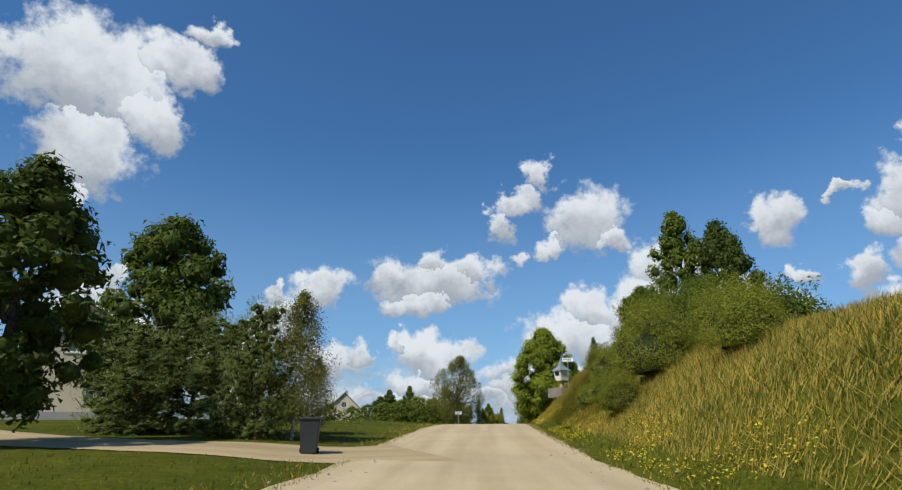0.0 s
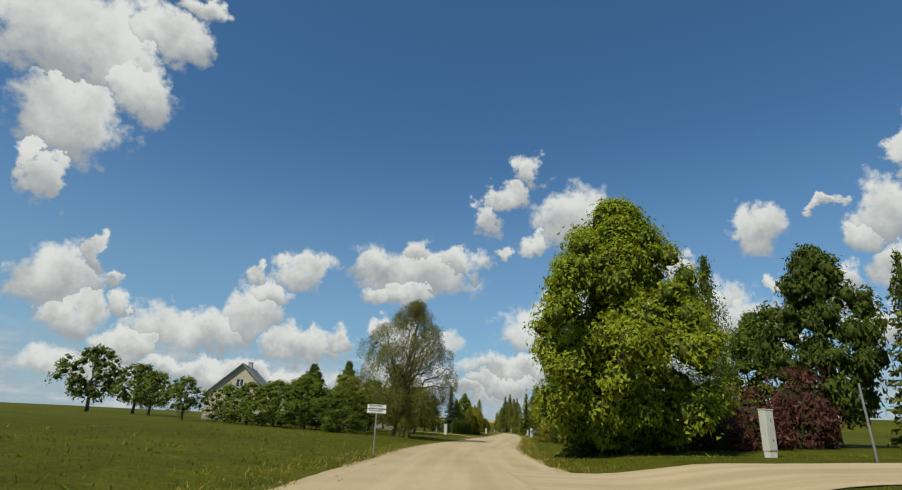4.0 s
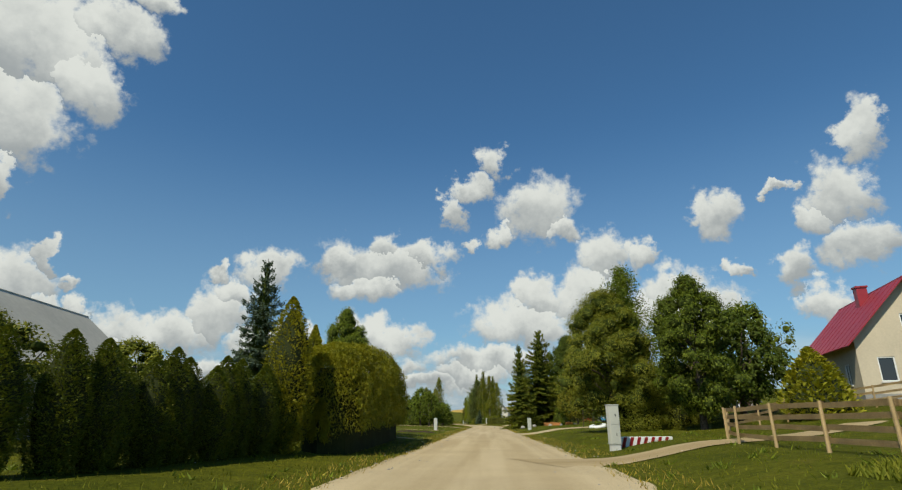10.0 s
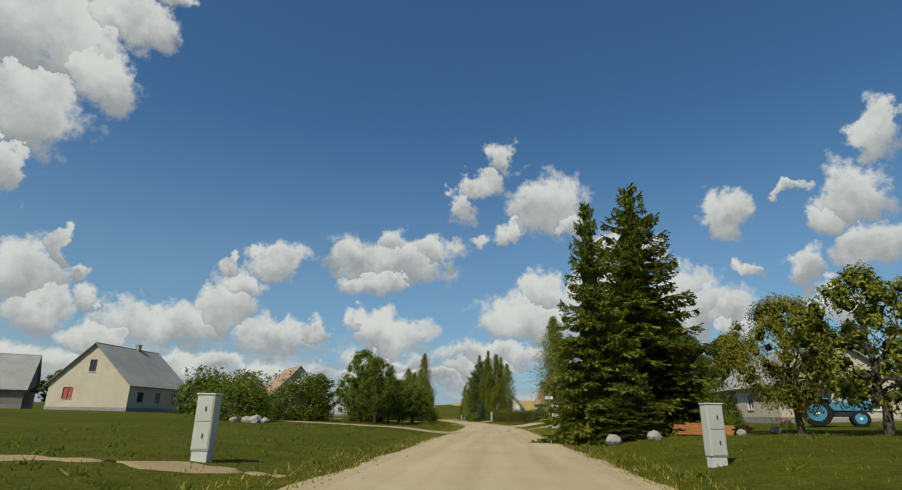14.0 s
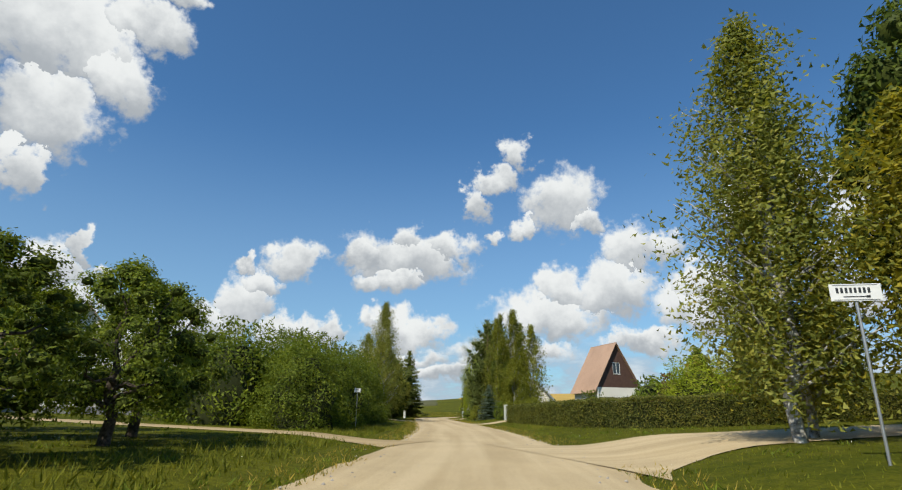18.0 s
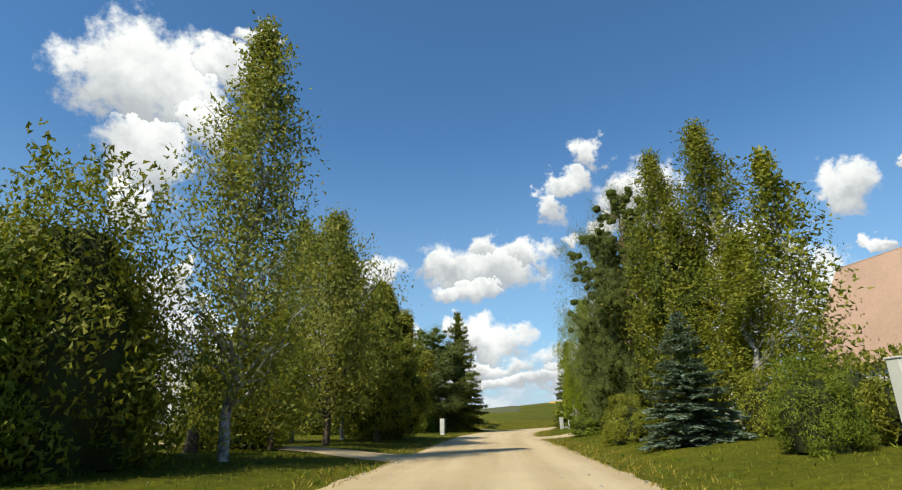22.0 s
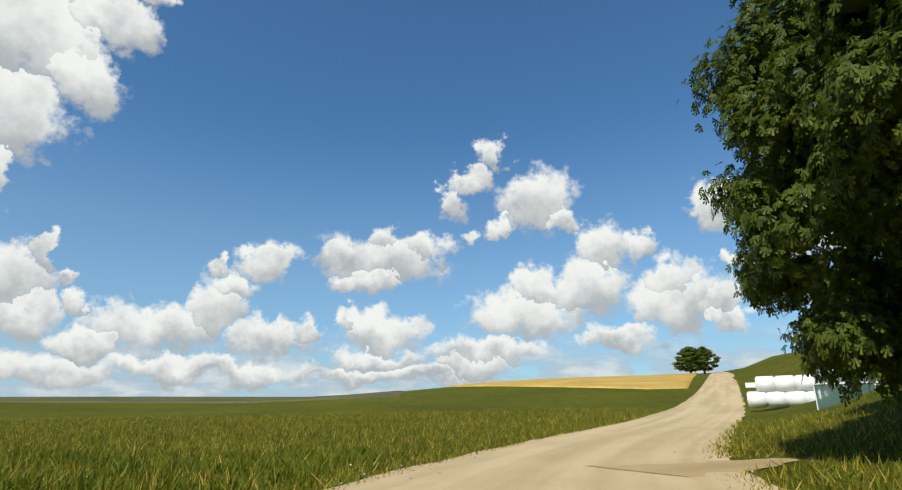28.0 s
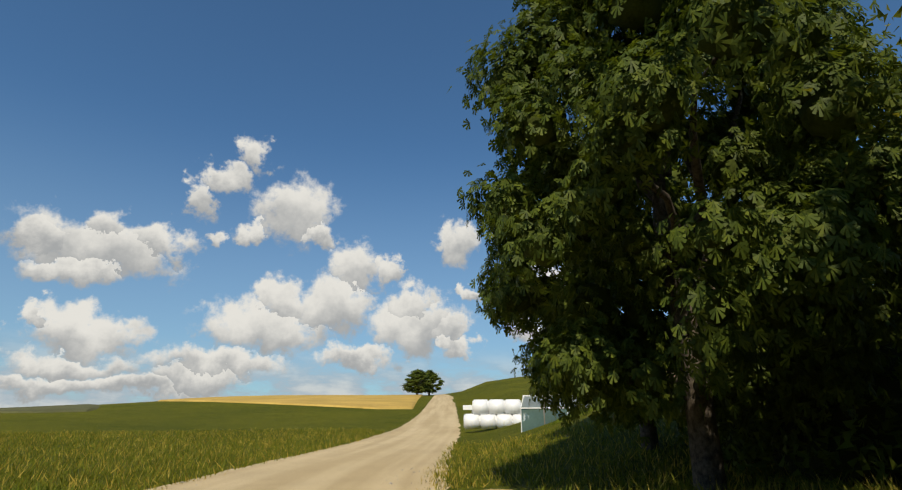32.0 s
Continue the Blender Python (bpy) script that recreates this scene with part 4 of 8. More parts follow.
KINDS = {
    "chestnut": (12, 10, make_broad(25, 12, 10, 0.13, 36000, 0.20, 240, (0.60, 0.60), M["leaf"], M["bark"], 0.036, palm=5, lump_size=0.185, heart=0.50)),
    "broad_a": (10, 8, make_broad(1, 10, 8, 0.13, 26000, 0.15, 120, (0.72, 0.55), M["leaf"], M["bark"], lump_size=0.24)),
    "broad_b": (11, 7, make_broad(2, 11, 7, 0.12, 24000, 0.15, 115, (0.66, 0.60), M["leaf"], M["bark"], lump_size=0.24)),
    "tall": (15, 7, make_broad(9, 15, 7, 0.10, 26000, 0.17, 140, (0.72, 0.5), M["leaf"], M["bark"], lump_size=0.22)),
    "apple_a": (5, 5.5, make_broad(3, 5, 5.5, 0.24, 17000, 0.085, 90, (0.80, 0.5), M["leaf_apple"], M["bark"], 0.045, droop=0.5, lump_size=0.22, heart=0.50)),
    "apple_b": (5.5, 5, make_broad(4, 5.5, 5, 0.20, 17000, 0.085, 90, (0.72, 0.5), M["leaf_apple"], M["bark"], 0.045, droop=0.4, lump_size=0.22, heart=0.50)),
    "maple": (12, 10, make_broad(5, 12, 10, 0.06, 46000, 0.16, 190, (0.58, 0.66), M["leaf"], M["bark"], lump_size=0.20, heart=0.72)),
    "birch_a": (14, 5.5, make_weeping(6, 14, 5.5, 20000, 0.10, 240, M["leaf_birch"], M["bark_white"])),
    "birch_b": (12, 6, make_weeping(7, 12, 6, 20000, 0.10, 240, M["leaf_birch"], M["bark_white"])),
    "crack": (11, 9, make_broad(28, 11, 9, 0.16, 84000, 0.080, 170, (0.72, 0.55), M["leaf_birch"], M["bark"], 0.034, droop=1.0, lump_size=0.19, heart=0, limbs_n=34)),
    "willow": (11, 9, make_weeping(8, 11, 9, 24000, 0.11, 300, M["leaf_birch"], M["bark"], 0.20, 0.022)),
    "spruce_a": (13, 6, make_spruce(11, 13, 6, 23, M["needle"], M["bark"])),
    "spruce_b": (12, 5.5, make_spruce(12, 12, 5.5, 22, M["needle"], M["bark"], 0.40)),
    "pine_a": (10, 8, make_pine(13, 10, 8, 12, 190, M["needle_pine"], M["bark_red"], length=0.14)),
    "pine_b": (5, 3.6, make_pine(14, 5, 3.6, 9, 36, M["needle_pine"], M["bark_red"], 0.03, 0.20)),
    "thuja_a": (5, 1.5, make_thuja(15, 5, 1.5, 15000, 0.085, mat_leaf=M["thuja"])),
    "thuja_c": (13, 5.5, make_thuja(21, 13, 5.5, 34000, 0.13, mat_leaf=M["thuja"], point=1.1)),
    "thuja_d": (10, 1.8, make_thuja(22, 10, 1.8, 26000, 0.085, mat_leaf=M["thuja_gold"], point=1.9)),
    "thuja_e": (10, 6.4, make_broad(23, 10, 6.4, 0.02, 64000, 0.115, 300, (0.56, 0.55), M["thuja_olive"], M["bark"], 0.03, droop=0.5, lump_size=0.16, heart=0.72, flat=1.15)),
    "thuja_b": (4, 2.2, make_thuja(16, 4, 2.2, 14000, 0.095, M["thuja_gold"], 0.85)),
    "shrub_a": (3, 3.4, make_shrub(17, 3, 3.4, 9000, 0.105, M["leaf"])),
    "shrub_b": (2.2, 3, make_shrub(18, 2.2, 3, 9000, 0.085, M["leaf"], 12)),
    "thicket": (5.5, 5.5, make_shrub(19, 5.5, 5.5, 24000, 0.10, M["leaf"], 60, 110)),
}
WORDS = {"crack": "willow tree", "chestnut": "chestnut tree", "broad": "deciduous tree", "tall": "tall deciduous tree", "apple": "apple tree", "maple": "maple tree", "birch": "birch tree",
         "willow": "willow tree", "spruce": "spruce tree", "pine": "pine tree", "thuja": "thuja", "shrub": "shrub", "thicket": "tall shrub"}
turn_of = random.Random(5)
DISTANT = {}


def thinned(kind, crown, each, grow):
    """A lighter crown, of fewer and larger leaves, for plants that stay far off."""
    if (kind, each) not in DISTANT:
        V = SHAPES[crown.name][::each]
        c = V.mean(1, keepdims=True)
        DISTANT[kind, each] = quad_mesh("crown", c + (V - c) * grow, crown.materials[0])
    return DISTANT[kind, each]


def finer(kind, crown):
    """A denser crown, of more and smaller leaves, for plants that the road passes close by."""
    if (kind, 0) not in DISTANT:
        V = SHAPES[crown.name]
        rng = np.random.default_rng(len(V))
        c = V.mean(1, keepdims=True)
        size = np.linalg.norm(V[:, 2] - V[:, 0], axis=1)[:, None, None]
        many = [c + (V - c)[:, ::s] * 0.55 * rng.uniform(0.8, 1.2, (len(V), 1, 1)) + rng.normal(size=(len(V), 1, 3)) * size * 0.30 for s in (1, -1, 1)]
        DISTANT[kind, 0] = quad_mesh("crown", np.concatenate(many), crown.materials[0])
    return DISTANT[kind, 0]


def plant(kind, x, y, H, W, leaf, label, name="", bark="", group="", sink=0.0, lean=0.0, full=False):
    """Stand a plant of one kind at x, y, scaled to height H and width W."""
    h0, w0, (trunk, crown, *inner) = KINDS[kind]
    word = WORDS[kind.split("_")[0]]
    aside = abs(x - float(road_x(min(y, 398)))) if kind != "chestnut" else 9.0
    if full:
        pass
    elif aside > 24 or y > 440:
        crown = thinned(kind, crown, 8, 2.4)
    elif aside > 13.5:
        crown = thinned(kind, crown, 3, 1.6)
    elif aside - W / 2 < (7.0 if kind in ("broad_a", "shrub_a") else 4.6) and kind.split("_")[0] in ("broad", "thicket", "apple", "shrub"):
        crown = finer(kind, crown)
    name = name or word.replace(" ", "_").replace("tall_deciduous", "deciduous")
    ob = new(name)
    ob.matrix_world = pose(x, y, gz(x, y) - sink, 0, lean, 0) @ pose(0, 0, 0, 0, 0, turn_of.uniform(0, 360)) @ Matrix.Diagonal((W / w0, W / w0, H / h0, 1))
    tagged(ob, label, "shrub" if "shrub" in word else "tree", group)
    # thujas and shrubs carry their dark shade core in this slot
    child("trunk", trunk, ob, M[bark] if bark else trunk.materials[0])
    child("crown", crown, ob, M[leaf])
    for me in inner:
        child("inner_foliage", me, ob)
    return ob

# ---- ground, road, drives, fields ----


def spread_nodes(fine_lo, fine_hi, step, far, grow=1.18):
    a = list(np.arange(fine_lo, fine_hi + 1e-6, step))
    s, lo, hi = step, fine_lo, fine_hi
    while hi < far:
        s *= grow
        hi += s
        a.append(hi)
    s = step
    while lo > -far:
        s *= grow
        lo -= s
        a.insert(0, lo)
    return np.array(a)


def sheet(name, xs, ys, lift, mat, keep=None):
    X, Y = np.meshgrid(xs, ys)
    Z = land(X, Y) + lift
    nx, ny = len(xs), len(ys)
    verts = np.stack([X, Y, Z], -1).reshape(-1, 3)
    faces = [(j * nx + i, j * nx + i + 1, (j + 1) * nx + i + 1, (j + 1) * nx + i) for j in range(ny - 1) for i in range(nx - 1)
             if keep is None or keep(xs[i], ys[j])]
    return new(name, mesh_of(name, verts, faces, mat, True))


ground = sheet("ground", spread_nodes(-40, 55, 0.9, 4200), spread_nodes(-30, 470, 1.6, 4200), 0.0, M["grass"])
tagged(ground, "mown green grass with dry patches, verges and lawns", "ground", kind="structure")


def ribbon(name, line, half, lift, mat, label, wobble=0.22, step=0.6, cols=8, rut=False):
    """A strip of road along a line of points, with ragged edges; u across, v along in metres."""
    P = np.array(line, float)
    d = np.concatenate([[0], np.cumsum(np.linalg.norm(np.diff(P, axis=0), axis=1))])
    s = np.arange(0, d[-1] + step, step)
    s = np.clip(s, 0, d[-1])
    k = (-4, -2, 0, 2, 4) if d[-1] > 12 else (-1, 0, 1)
    cx = sum(np.interp(np.clip(s + o, 0, d[-1]), d, P[:, 0]) for o in k) / len(k)
    cy = sum(np.interp(np.clip(s + o, 0, d[-1]), d, P[:, 1]) for o in k) / len(k)
    tx, ty = np.gradient(cx), np.gradient(cy)
    ln = np.hypot(tx, ty) + 1e-9
    nx, ny = ty / ln, -tx / ln
    if callable(half):
        hw = np.array([half(v) for v in s])
    else:
        hw = np.full(len(s), half)
    verts, faces, uvs = [], [], []
    for i in range(len(s)):
        wl = hw[i] + wobble * noise.noise((s[i] * 0.35, 1.7, half if not callable(half) else 2.0)) + wobble * 0.6 * noise.noise((s[i] * 1.3, 5.1, 0))
        wr = hw[i] + wobble * noise.noise((s[i] * 0.35, 9.7, 0)) + wobble * 0.6 * noise.noise((s[i] * 1.3, 3.3, 0))
        for c in range(cols + 1):
            u = -wl + (wl + wr) * c / cols
            x, y = cx[i] + nx[i] * u, cy[i] + ny[i] * u
            edge = 0.03 if c in (0, cols) else 0.0
            verts.append((x, y, gz(x, y) + lift - edge))
            uvs.append((u, s[i]))
    for i in range(len(s) - 1):
        for c in range(cols):
            a = i * (cols + 1) + c
            faces.append((a, a + 1, a + cols + 2, a + cols + 1))
    me = mesh_of(name, verts, faces, mat, True)
    lay = me.uv_layers.new(name="UVMap")
    for lp in me.loops:
        lay.data[lp.index].uv = uvs[lp.vertex_index]
    return tagged(new(name, me), label, "road", kind="structure")


main = [(float(road_x(y)), float(y)) for y in np.arange(-40, 700, 3.0)]
ribbon("road", main, lambda s: 3.35 - 0.5 * min(max((s - 455) / 40, 0), 1), 0.045, M["gravel"], "pale packed gravel village road with wheel tracks", 0.25, 0.7, 10)
ribbon("side_road", [(-1, 61), (6, 61.5), (14, 63), (40, 68)], lambda s: 3.0 + 3.0 * math.exp(-s / 3.5), 0.055, M["gravel"], "gravel side street branching off past the shrine")
ribbon("driveway", [(-1.5, 18.5), (-6, 16.2), (-12, 16.5), (-20, 19.5), (-30, 26)], lambda s: 1.9 + 2.4 * math.exp(-s / 3.0), 0.055, M["dirt"], "worn gravel driveway to the house with the red roof")
ribbon("driveway", [(1.5, 135), (-4, 138), (-10, 142), (-22, 150)], lambda s: 1.05 + 1.5 * math.exp(-s / 2.5), 0.055, M["dirt"], "rutted dirt driveway between lawns")
ribbon("driveway", [(5, 157), (10, 158.5), (22, 164)], lambda s: 0.9 + 1.5 * math.exp(-s / 2.5), 0.055, M["dirt"], "narrow dirt drive to the fenced yard")
ribbon("driveway", [(8, 195), (14, 197), (24, 201), (42, 212)], lambda s: 1.9 + 2.0 * math.exp(-s / 3), 0.055, M["gravel"], "gravel drive beside the brown house")
ribbon("driveway", [(9.6, 241.5), (3.8, 244.6), (-2.4, 249.4), (-8.6, 253.4)], lambda s: 1.3 + 1.8 * math.exp(-s / 3), 0.055, M["dirt"], "pale dirt drive across the lawn")
ribbon("driveway", [(11, 282), (4, 284.5), (-4, 287), (-20, 293)], lambda s: 1.1 + 1.7 * math.exp(-s / 3), 0.055, M["dirt"], "dirt drive past the tall shrubs")
ribbon("side_road", [(13, 277), (20, 279), (30, 282), (52, 288)], lambda s: 3.1 + 4.0 * math.exp(-s / 4), 0.055, M["gravel"], "gravel side street along the clipped hedge")
ribbon("driveway", [(9.6, 322.0), (15, 323.0), (24, 324.4)], lambda s: 2.0 + 1.4 * math.exp(-s / 2), 0.055, M["gravel"], "short gravel drive to the wooden gate")
ribbon("driveway", [(7.5, 336), (1, 338.5), (-12, 341)], lambda s: 1.4 + 1.4 * math.exp(-s / 2.5), 0.055, M["gravel"], "pale gravel drive under the birches")
ribbon("driveway", [(6, 358), (12, 359.5), (26, 363)], lambda s: 2.0 + 2.2 * math.exp(-s / 3), 0.055, M["gravel"], "gravel drive to the white house")
ribbon("driveway", [(5, 392), (-4, 395), (-22, 398)], lambda s: 1.5 + 1.4 * math.exp(-s / 3), 0.055, M["dirt"], "field track leaving the road")
for pts, wd in (([(-5, 209.4), (0.5, 210.2), (4.6, 210.9)], 0.75), ([(-3.5, 181.5), (-0.5, 180.6), (2.2, 180.2)], 0.8), ([(14.2, 258.5), (17.0, 262.5), (22.5, 267.8)], 1.9)):
    ribbon("bare_patch", pts, lambda s, wd=wd: wd * (0.45 + 0.40 * math.sin(s * 1.9) + 0.25 * math.sin(s * 4.7 + 1)), 0.03, M["dirt"], "worn bare earth in the grass", 0.9, 0.25)
ribbon("bare_patch", [(9.6, 403.2), (11.6, 404.4), (14.2, 405.6)], lambda s: 1.5 - 0.22 * s, 0.055, M["dirt"], "bare earth beside the road under the chestnut", 0.5, 0.3)


def field(left, right, y0, y1, lift, mat, label, step=5.0):
    """A field between two edges, each a line x of y, lying on the ground."""
    ys = np.arange(y0, y1 + step, step)
    m = 28
    f = np.linspace(0, 1, m)
    X = np.array([left(y) + (right(y) - left(y)) * f for y in ys])
    Y = np.repeat(ys[:, None], m, 1)
    Z = land(X, Y) + lift
    for edge in (np.s_[0], np.s_[-1], np.s_[:, 0], np.s_[:, -1]):
        Z[edge] -= 1.5
    verts = np.stack([X, Y, Z], -1).reshape(-1, 3)
    faces = [(j * m + i, j * m + i + 1, (j + 1) * m + i + 1, (j + 1) * m + i) for j in range(len(ys) - 1) for i in range(m - 1)]
    return tagged(new("field", mesh_of("field", verts, faces, mat, True)), label, "field", kind="structure")


def wheat_edge(y):
    """The slanting edge between ploughed land and stubble."""
    return 4.0 + 60.0 * (1 - smooth01((y - 440) / 120)) ** 1.5


field(lambda y: -4.0 - 326.0 * float(smooth01((y - 484) / 70)), lambda y: min(float(wheat_edge(y)) - 1.0, -2.0 + 0.12 * (y - 484)), 484, 700, 0.25, M["field_dark"], "dark ploughed field below the horizon")
field(lambda y: float(min(wheat_edge(y), road_x(y) - 5.5)), lambda y: float(road_x(y)) - 5.0, 480, 690, 0.3, M["wheat"], "golden wheat stubble field on the hillside")

# ---- houses ----


def wall_panel(bm, u0, u1, z0, z1, holes, thick, to_world):
    """A wall from u0 to u1 with real openings."""
    us = sorted({u0, u1, *[h[0] for h in holes], *[h[1] for h in holes]})
    zs = sorted({z0, z1, *[h[2] for h in holes if h[2] < z1], *[h[3] for h in holes if h[3] < z1]})
    for a, b in zip(us, us[1:]):
        for c, d in zip(zs, zs[1:]):
            mu, mz = (a + b) / 2, (c + d) / 2
            if any(h[0] < mu < h[1] and h[2] < mz < h[3] for h in holes):
                continue
            cell(bm, [(a, c), (b, c), (b, d), (a, d)], thick, to_world)


def cell(bm, pts, thick, to_world):
    n = len(pts)
    v = [bm.verts.new(to_world(u, 0, z)) for u, z in pts] + [bm.verts.new(to_world(u, thick, z)) for u, z in pts]
    bm.faces.new(v[:n])
    bm.faces.new(v[n:][::-1])
    for k in range(n):
        bm.faces.new((v[k], v[(k + 1) % n], v[n + (k + 1) % n], v[n + k])[::-1])


def window(parent, u0, u1, z0, z1, to_world, frame_mat, split=1, pane_mat=None):
    """Frame, bars and a pane set back in an opening."""
    bm = bmesh.new()
    f = 0.07
    for a, b, c, d in ((u0, u0 + f, z0, z1), (u1 - f, u1, z0, z1), (u0, u1, z0, z0 + f), (u0, u1, z1 - f, z1)):
        cell(bm, [(a, c), (b, c), (b, d), (a, d)], 0.08, lambda u, w, z: to_world(u, w + 0.03, z))
    for k in range(1, split + 1):
        m = u0 + (u1 - u0) * k / (split + 1)
        cell(bm, [(m - 0.03, z0), (m + 0.03, z0), (m + 0.03, z1), (m - 0.03, z1)], 0.06, lambda u, w, z: to_world(u, w + 0.04, z))
    bmesh.ops.recalc_face_normals(bm, faces=bm.faces)
    win = part("window", bm, frame_mat, parent)
    bm = bmesh.new()
    cell(bm, [(u0 + 0.02, z0 + 0.02), (u1 - 0.02, z0 + 0.02), (u1 - 0.02, z1 - 0.02), (u0 + 0.02, z1 - 0.02)], 0.02, lambda u, w, z: to_world(u, w + 0.10, z))
    bmesh.ops.recalc_face_normals(bm, faces=bm.faces)
    part("pane", bm, pane_mat or M["glass"], win)
    bm = bmesh.new()
    cell(bm, [(u0 - 0.06, z0 - 0.07), (u1 + 0.06, z0 - 0.07), (u1 + 0.06, z0), (u0 - 0.06, z0)], 0.16, lambda u, w, z: to_world(u, w - 0.08, z))
    bmesh.ops.recalc_face_normals(bm, faces=bm.faces)
    part("sill", bm, M["concrete"], win)


def slope(bm, a, b, c, d, thick):
    """A roof slope with thickness, a b along the eave, c d along the ridge."""
    n = (Vector(b) - Vector(a)).cross(Vector(d) - Vector(a)).normalized() * thick
    lo = [bm.verts.new(p) for p in (a, b, c, d)]
    hi = [bm.verts.new(Vector(p) + n) for p in (a, b, c, d)]
    bm.faces.new(lo[::-1])
    bm.faces.new(hi)
    for k in range(4):
        bm.faces.new((lo[k], lo[(k + 1) % 4], hi[(k + 1) % 4], hi[k]))


def house(name, x, y, rz, L, W, eave, ridge, wall, roof, label, front=(), sides=(), sides2=(), back=(), gable_mat=None, over=0.45,
          chimney=None, seam=0.0, frame_mat=None, plinth=0.5, z=None, category="house"):
    """A gabled house. Local x runs across the front gable (0..W), y goes back along the ridge (0..L)."""
    zz = gz(x, y) if z is None else z
    h = thing(name, x, y, zz, rz, label, category)
    fm = frame_mat or M["white_paint"]
    t = 0.3
    faces = {
        "front": (W, lambda u, w, q: Vector((u, w, q)), front, ridge),
        "back": (W, lambda u, w, q: Vector((W - u, L - w, q)), back, ridge),
        "left": (L, lambda u, w, q: Vector((w, L - u, q)), sides, None),
        "right": (L, lambda u, w, q: Vector((W - w, u, q)), sides2, None),
    }
    for key, (width, f, holes, pk) in faces.items():
        lo, hi = (0, width) if pk else (t, width - t)
        bm = bmesh.new()
        hs = [o[:4] for o in holes]
        wall_panel(bm, lo, hi, -0.6, eave, hs, t, f)
        bmesh.ops.remove_doubles(bm, verts=bm.verts, dist=0.0005)
        bmesh.ops.recalc_face_normals(bm, faces=bm.faces)
        w_ = part("wall", bm, wall, h)
        if pk:
            bm = bmesh.new()
            gable_holes = [o for o in hs if o[2] >= eave]
            um = width / 2
            if gable_holes:
                o = gable_holes[0]

                def edge(q):
                    return um * (q - eave) / (ridge - eave)
                l0, l1 = edge(o[2]), edge(o[3])
                cell(bm, [(0, eave), (width, eave), (width - l0, o[2]), (l0, o[2])], t, f)
                cell(bm, [(l0, o[2]), (o[0], o[2]), (o[0], o[3]), (l1, o[3])], t, f)
                cell(bm, [(o[1], o[2]), (width - l0, o[2]), (width - l1, o[3]), (o[1], o[3])], t, f)
                cell(bm, [(l1, o[3]), (width - l1, o[3]), (um, ridge)], t, f)
            else:
                cell(bm, [(0, eave), (width, eave), (um, ridge)], t, f)
            bmesh.ops.remove_doubles(bm, verts=bm.verts, dist=0.0005)
            bmesh.ops.recalc_face_normals(bm, faces=bm.faces)
            part("gable", bm, gable_mat or wall, h)
        for o in holes:
            kind_ = o[4] if len(o) > 4 else "window"
            if kind_ == "window":
                window(h, *o[:4], f, fm, 1 if o[1] - o[0] > 0.9 else 0, M[o[5]] if len(o) > 5 else None)
            else:
                bm = bmesh.new()
                cell(bm, [(o[0], o[2]), (o[1], o[2]), (o[1], o[3]), (o[0], o[3])], 0.06, lambda u, w, q, f=f: f(u, w + 0.1, q))
                bmesh.ops.recalc_face_normals(bm, faces=bm.faces)
                d = part("door", bm, M[kind_], h)
    if plinth:
        bm = bmesh.new()
        e = 0.04
        for a in ((-e, W + e, -e, 0), (-e, W + e, L, L + e), (-e, 0, 0, L), (W, W + e, 0, L)):
            box(bm, a[0], a[1], a[2], a[3], -0.6, plinth)
        part("plinth", bm, M["plinth"], h)
    k = (ridge - eave) / (W / 2)
    for sgn in (0, 1):
        xe, xr = (-over, W / 2) if sgn == 0 else (W + over, W / 2)
        ze = eave - over * k + 0.02
        n = max(1, int((L + 2 * over) / seam)) if seam else 1
        for s in range(n):
            bm = bmesh.new()
            ya, yb = -over + (L + 2 * over) * s / n, -over + (L + 2 * over) * (s + 1) / n - (0.02 if seam else 0)
            q = [(xe, ya, ze), (xe, yb, ze), (xr, yb, ridge + 0.02), (xr, ya, ridge + 0.02)]
            if sgn == 0:
                q = [q[1], q[0], q[3], q[2]]
            slope(bm, *q, 0.07 + (0.02 if s % 2 else 0))
            bmesh.ops.recalc_face_normals(bm, faces=bm.faces)
            part("roof_sheet" if n > 1 else "roof", bm, roof, h)
    bm = bmesh.new()
    tube(bm, (W / 2, -over, ridge + 0.08), (W / 2, L + over, ridge + 0.08), 0.09, 0.09, 6)
    part("ridge_cap", bm, roof, h)
    if chimney:
        cx_, cy_, ct, cm = chimney
        bm = bmesh.new()
        box(bm, cx_ - 0.32, cx_ + 0.32, cy_ - 0.32, cy_ + 0.32, eave, ct, 0.01)
        box(bm, cx_ - 0.38, cx_ + 0.38, cy_ - 0.38, cy_ + 0.38, ct - 0.12, ct)
        part("chimney", bm, cm, h)
    return h


# first bend: house with a red tiled roof behind the trees
house("house", -31, 32, 25, 11, 8, 3.2, 7.6, M["plaster_beige"], M["roof_rust"], "beige plastered house with a rust-red roof behind trees",
      front=[(1.2, 2.3, 1.0, 2.4), (4.9, 6.0, 1.0, 2.4), (3.4, 4.5, 4.2, 5.4)], sides2=[(2, 3, 1, 2.3), (6, 7, 1, 2.3)])
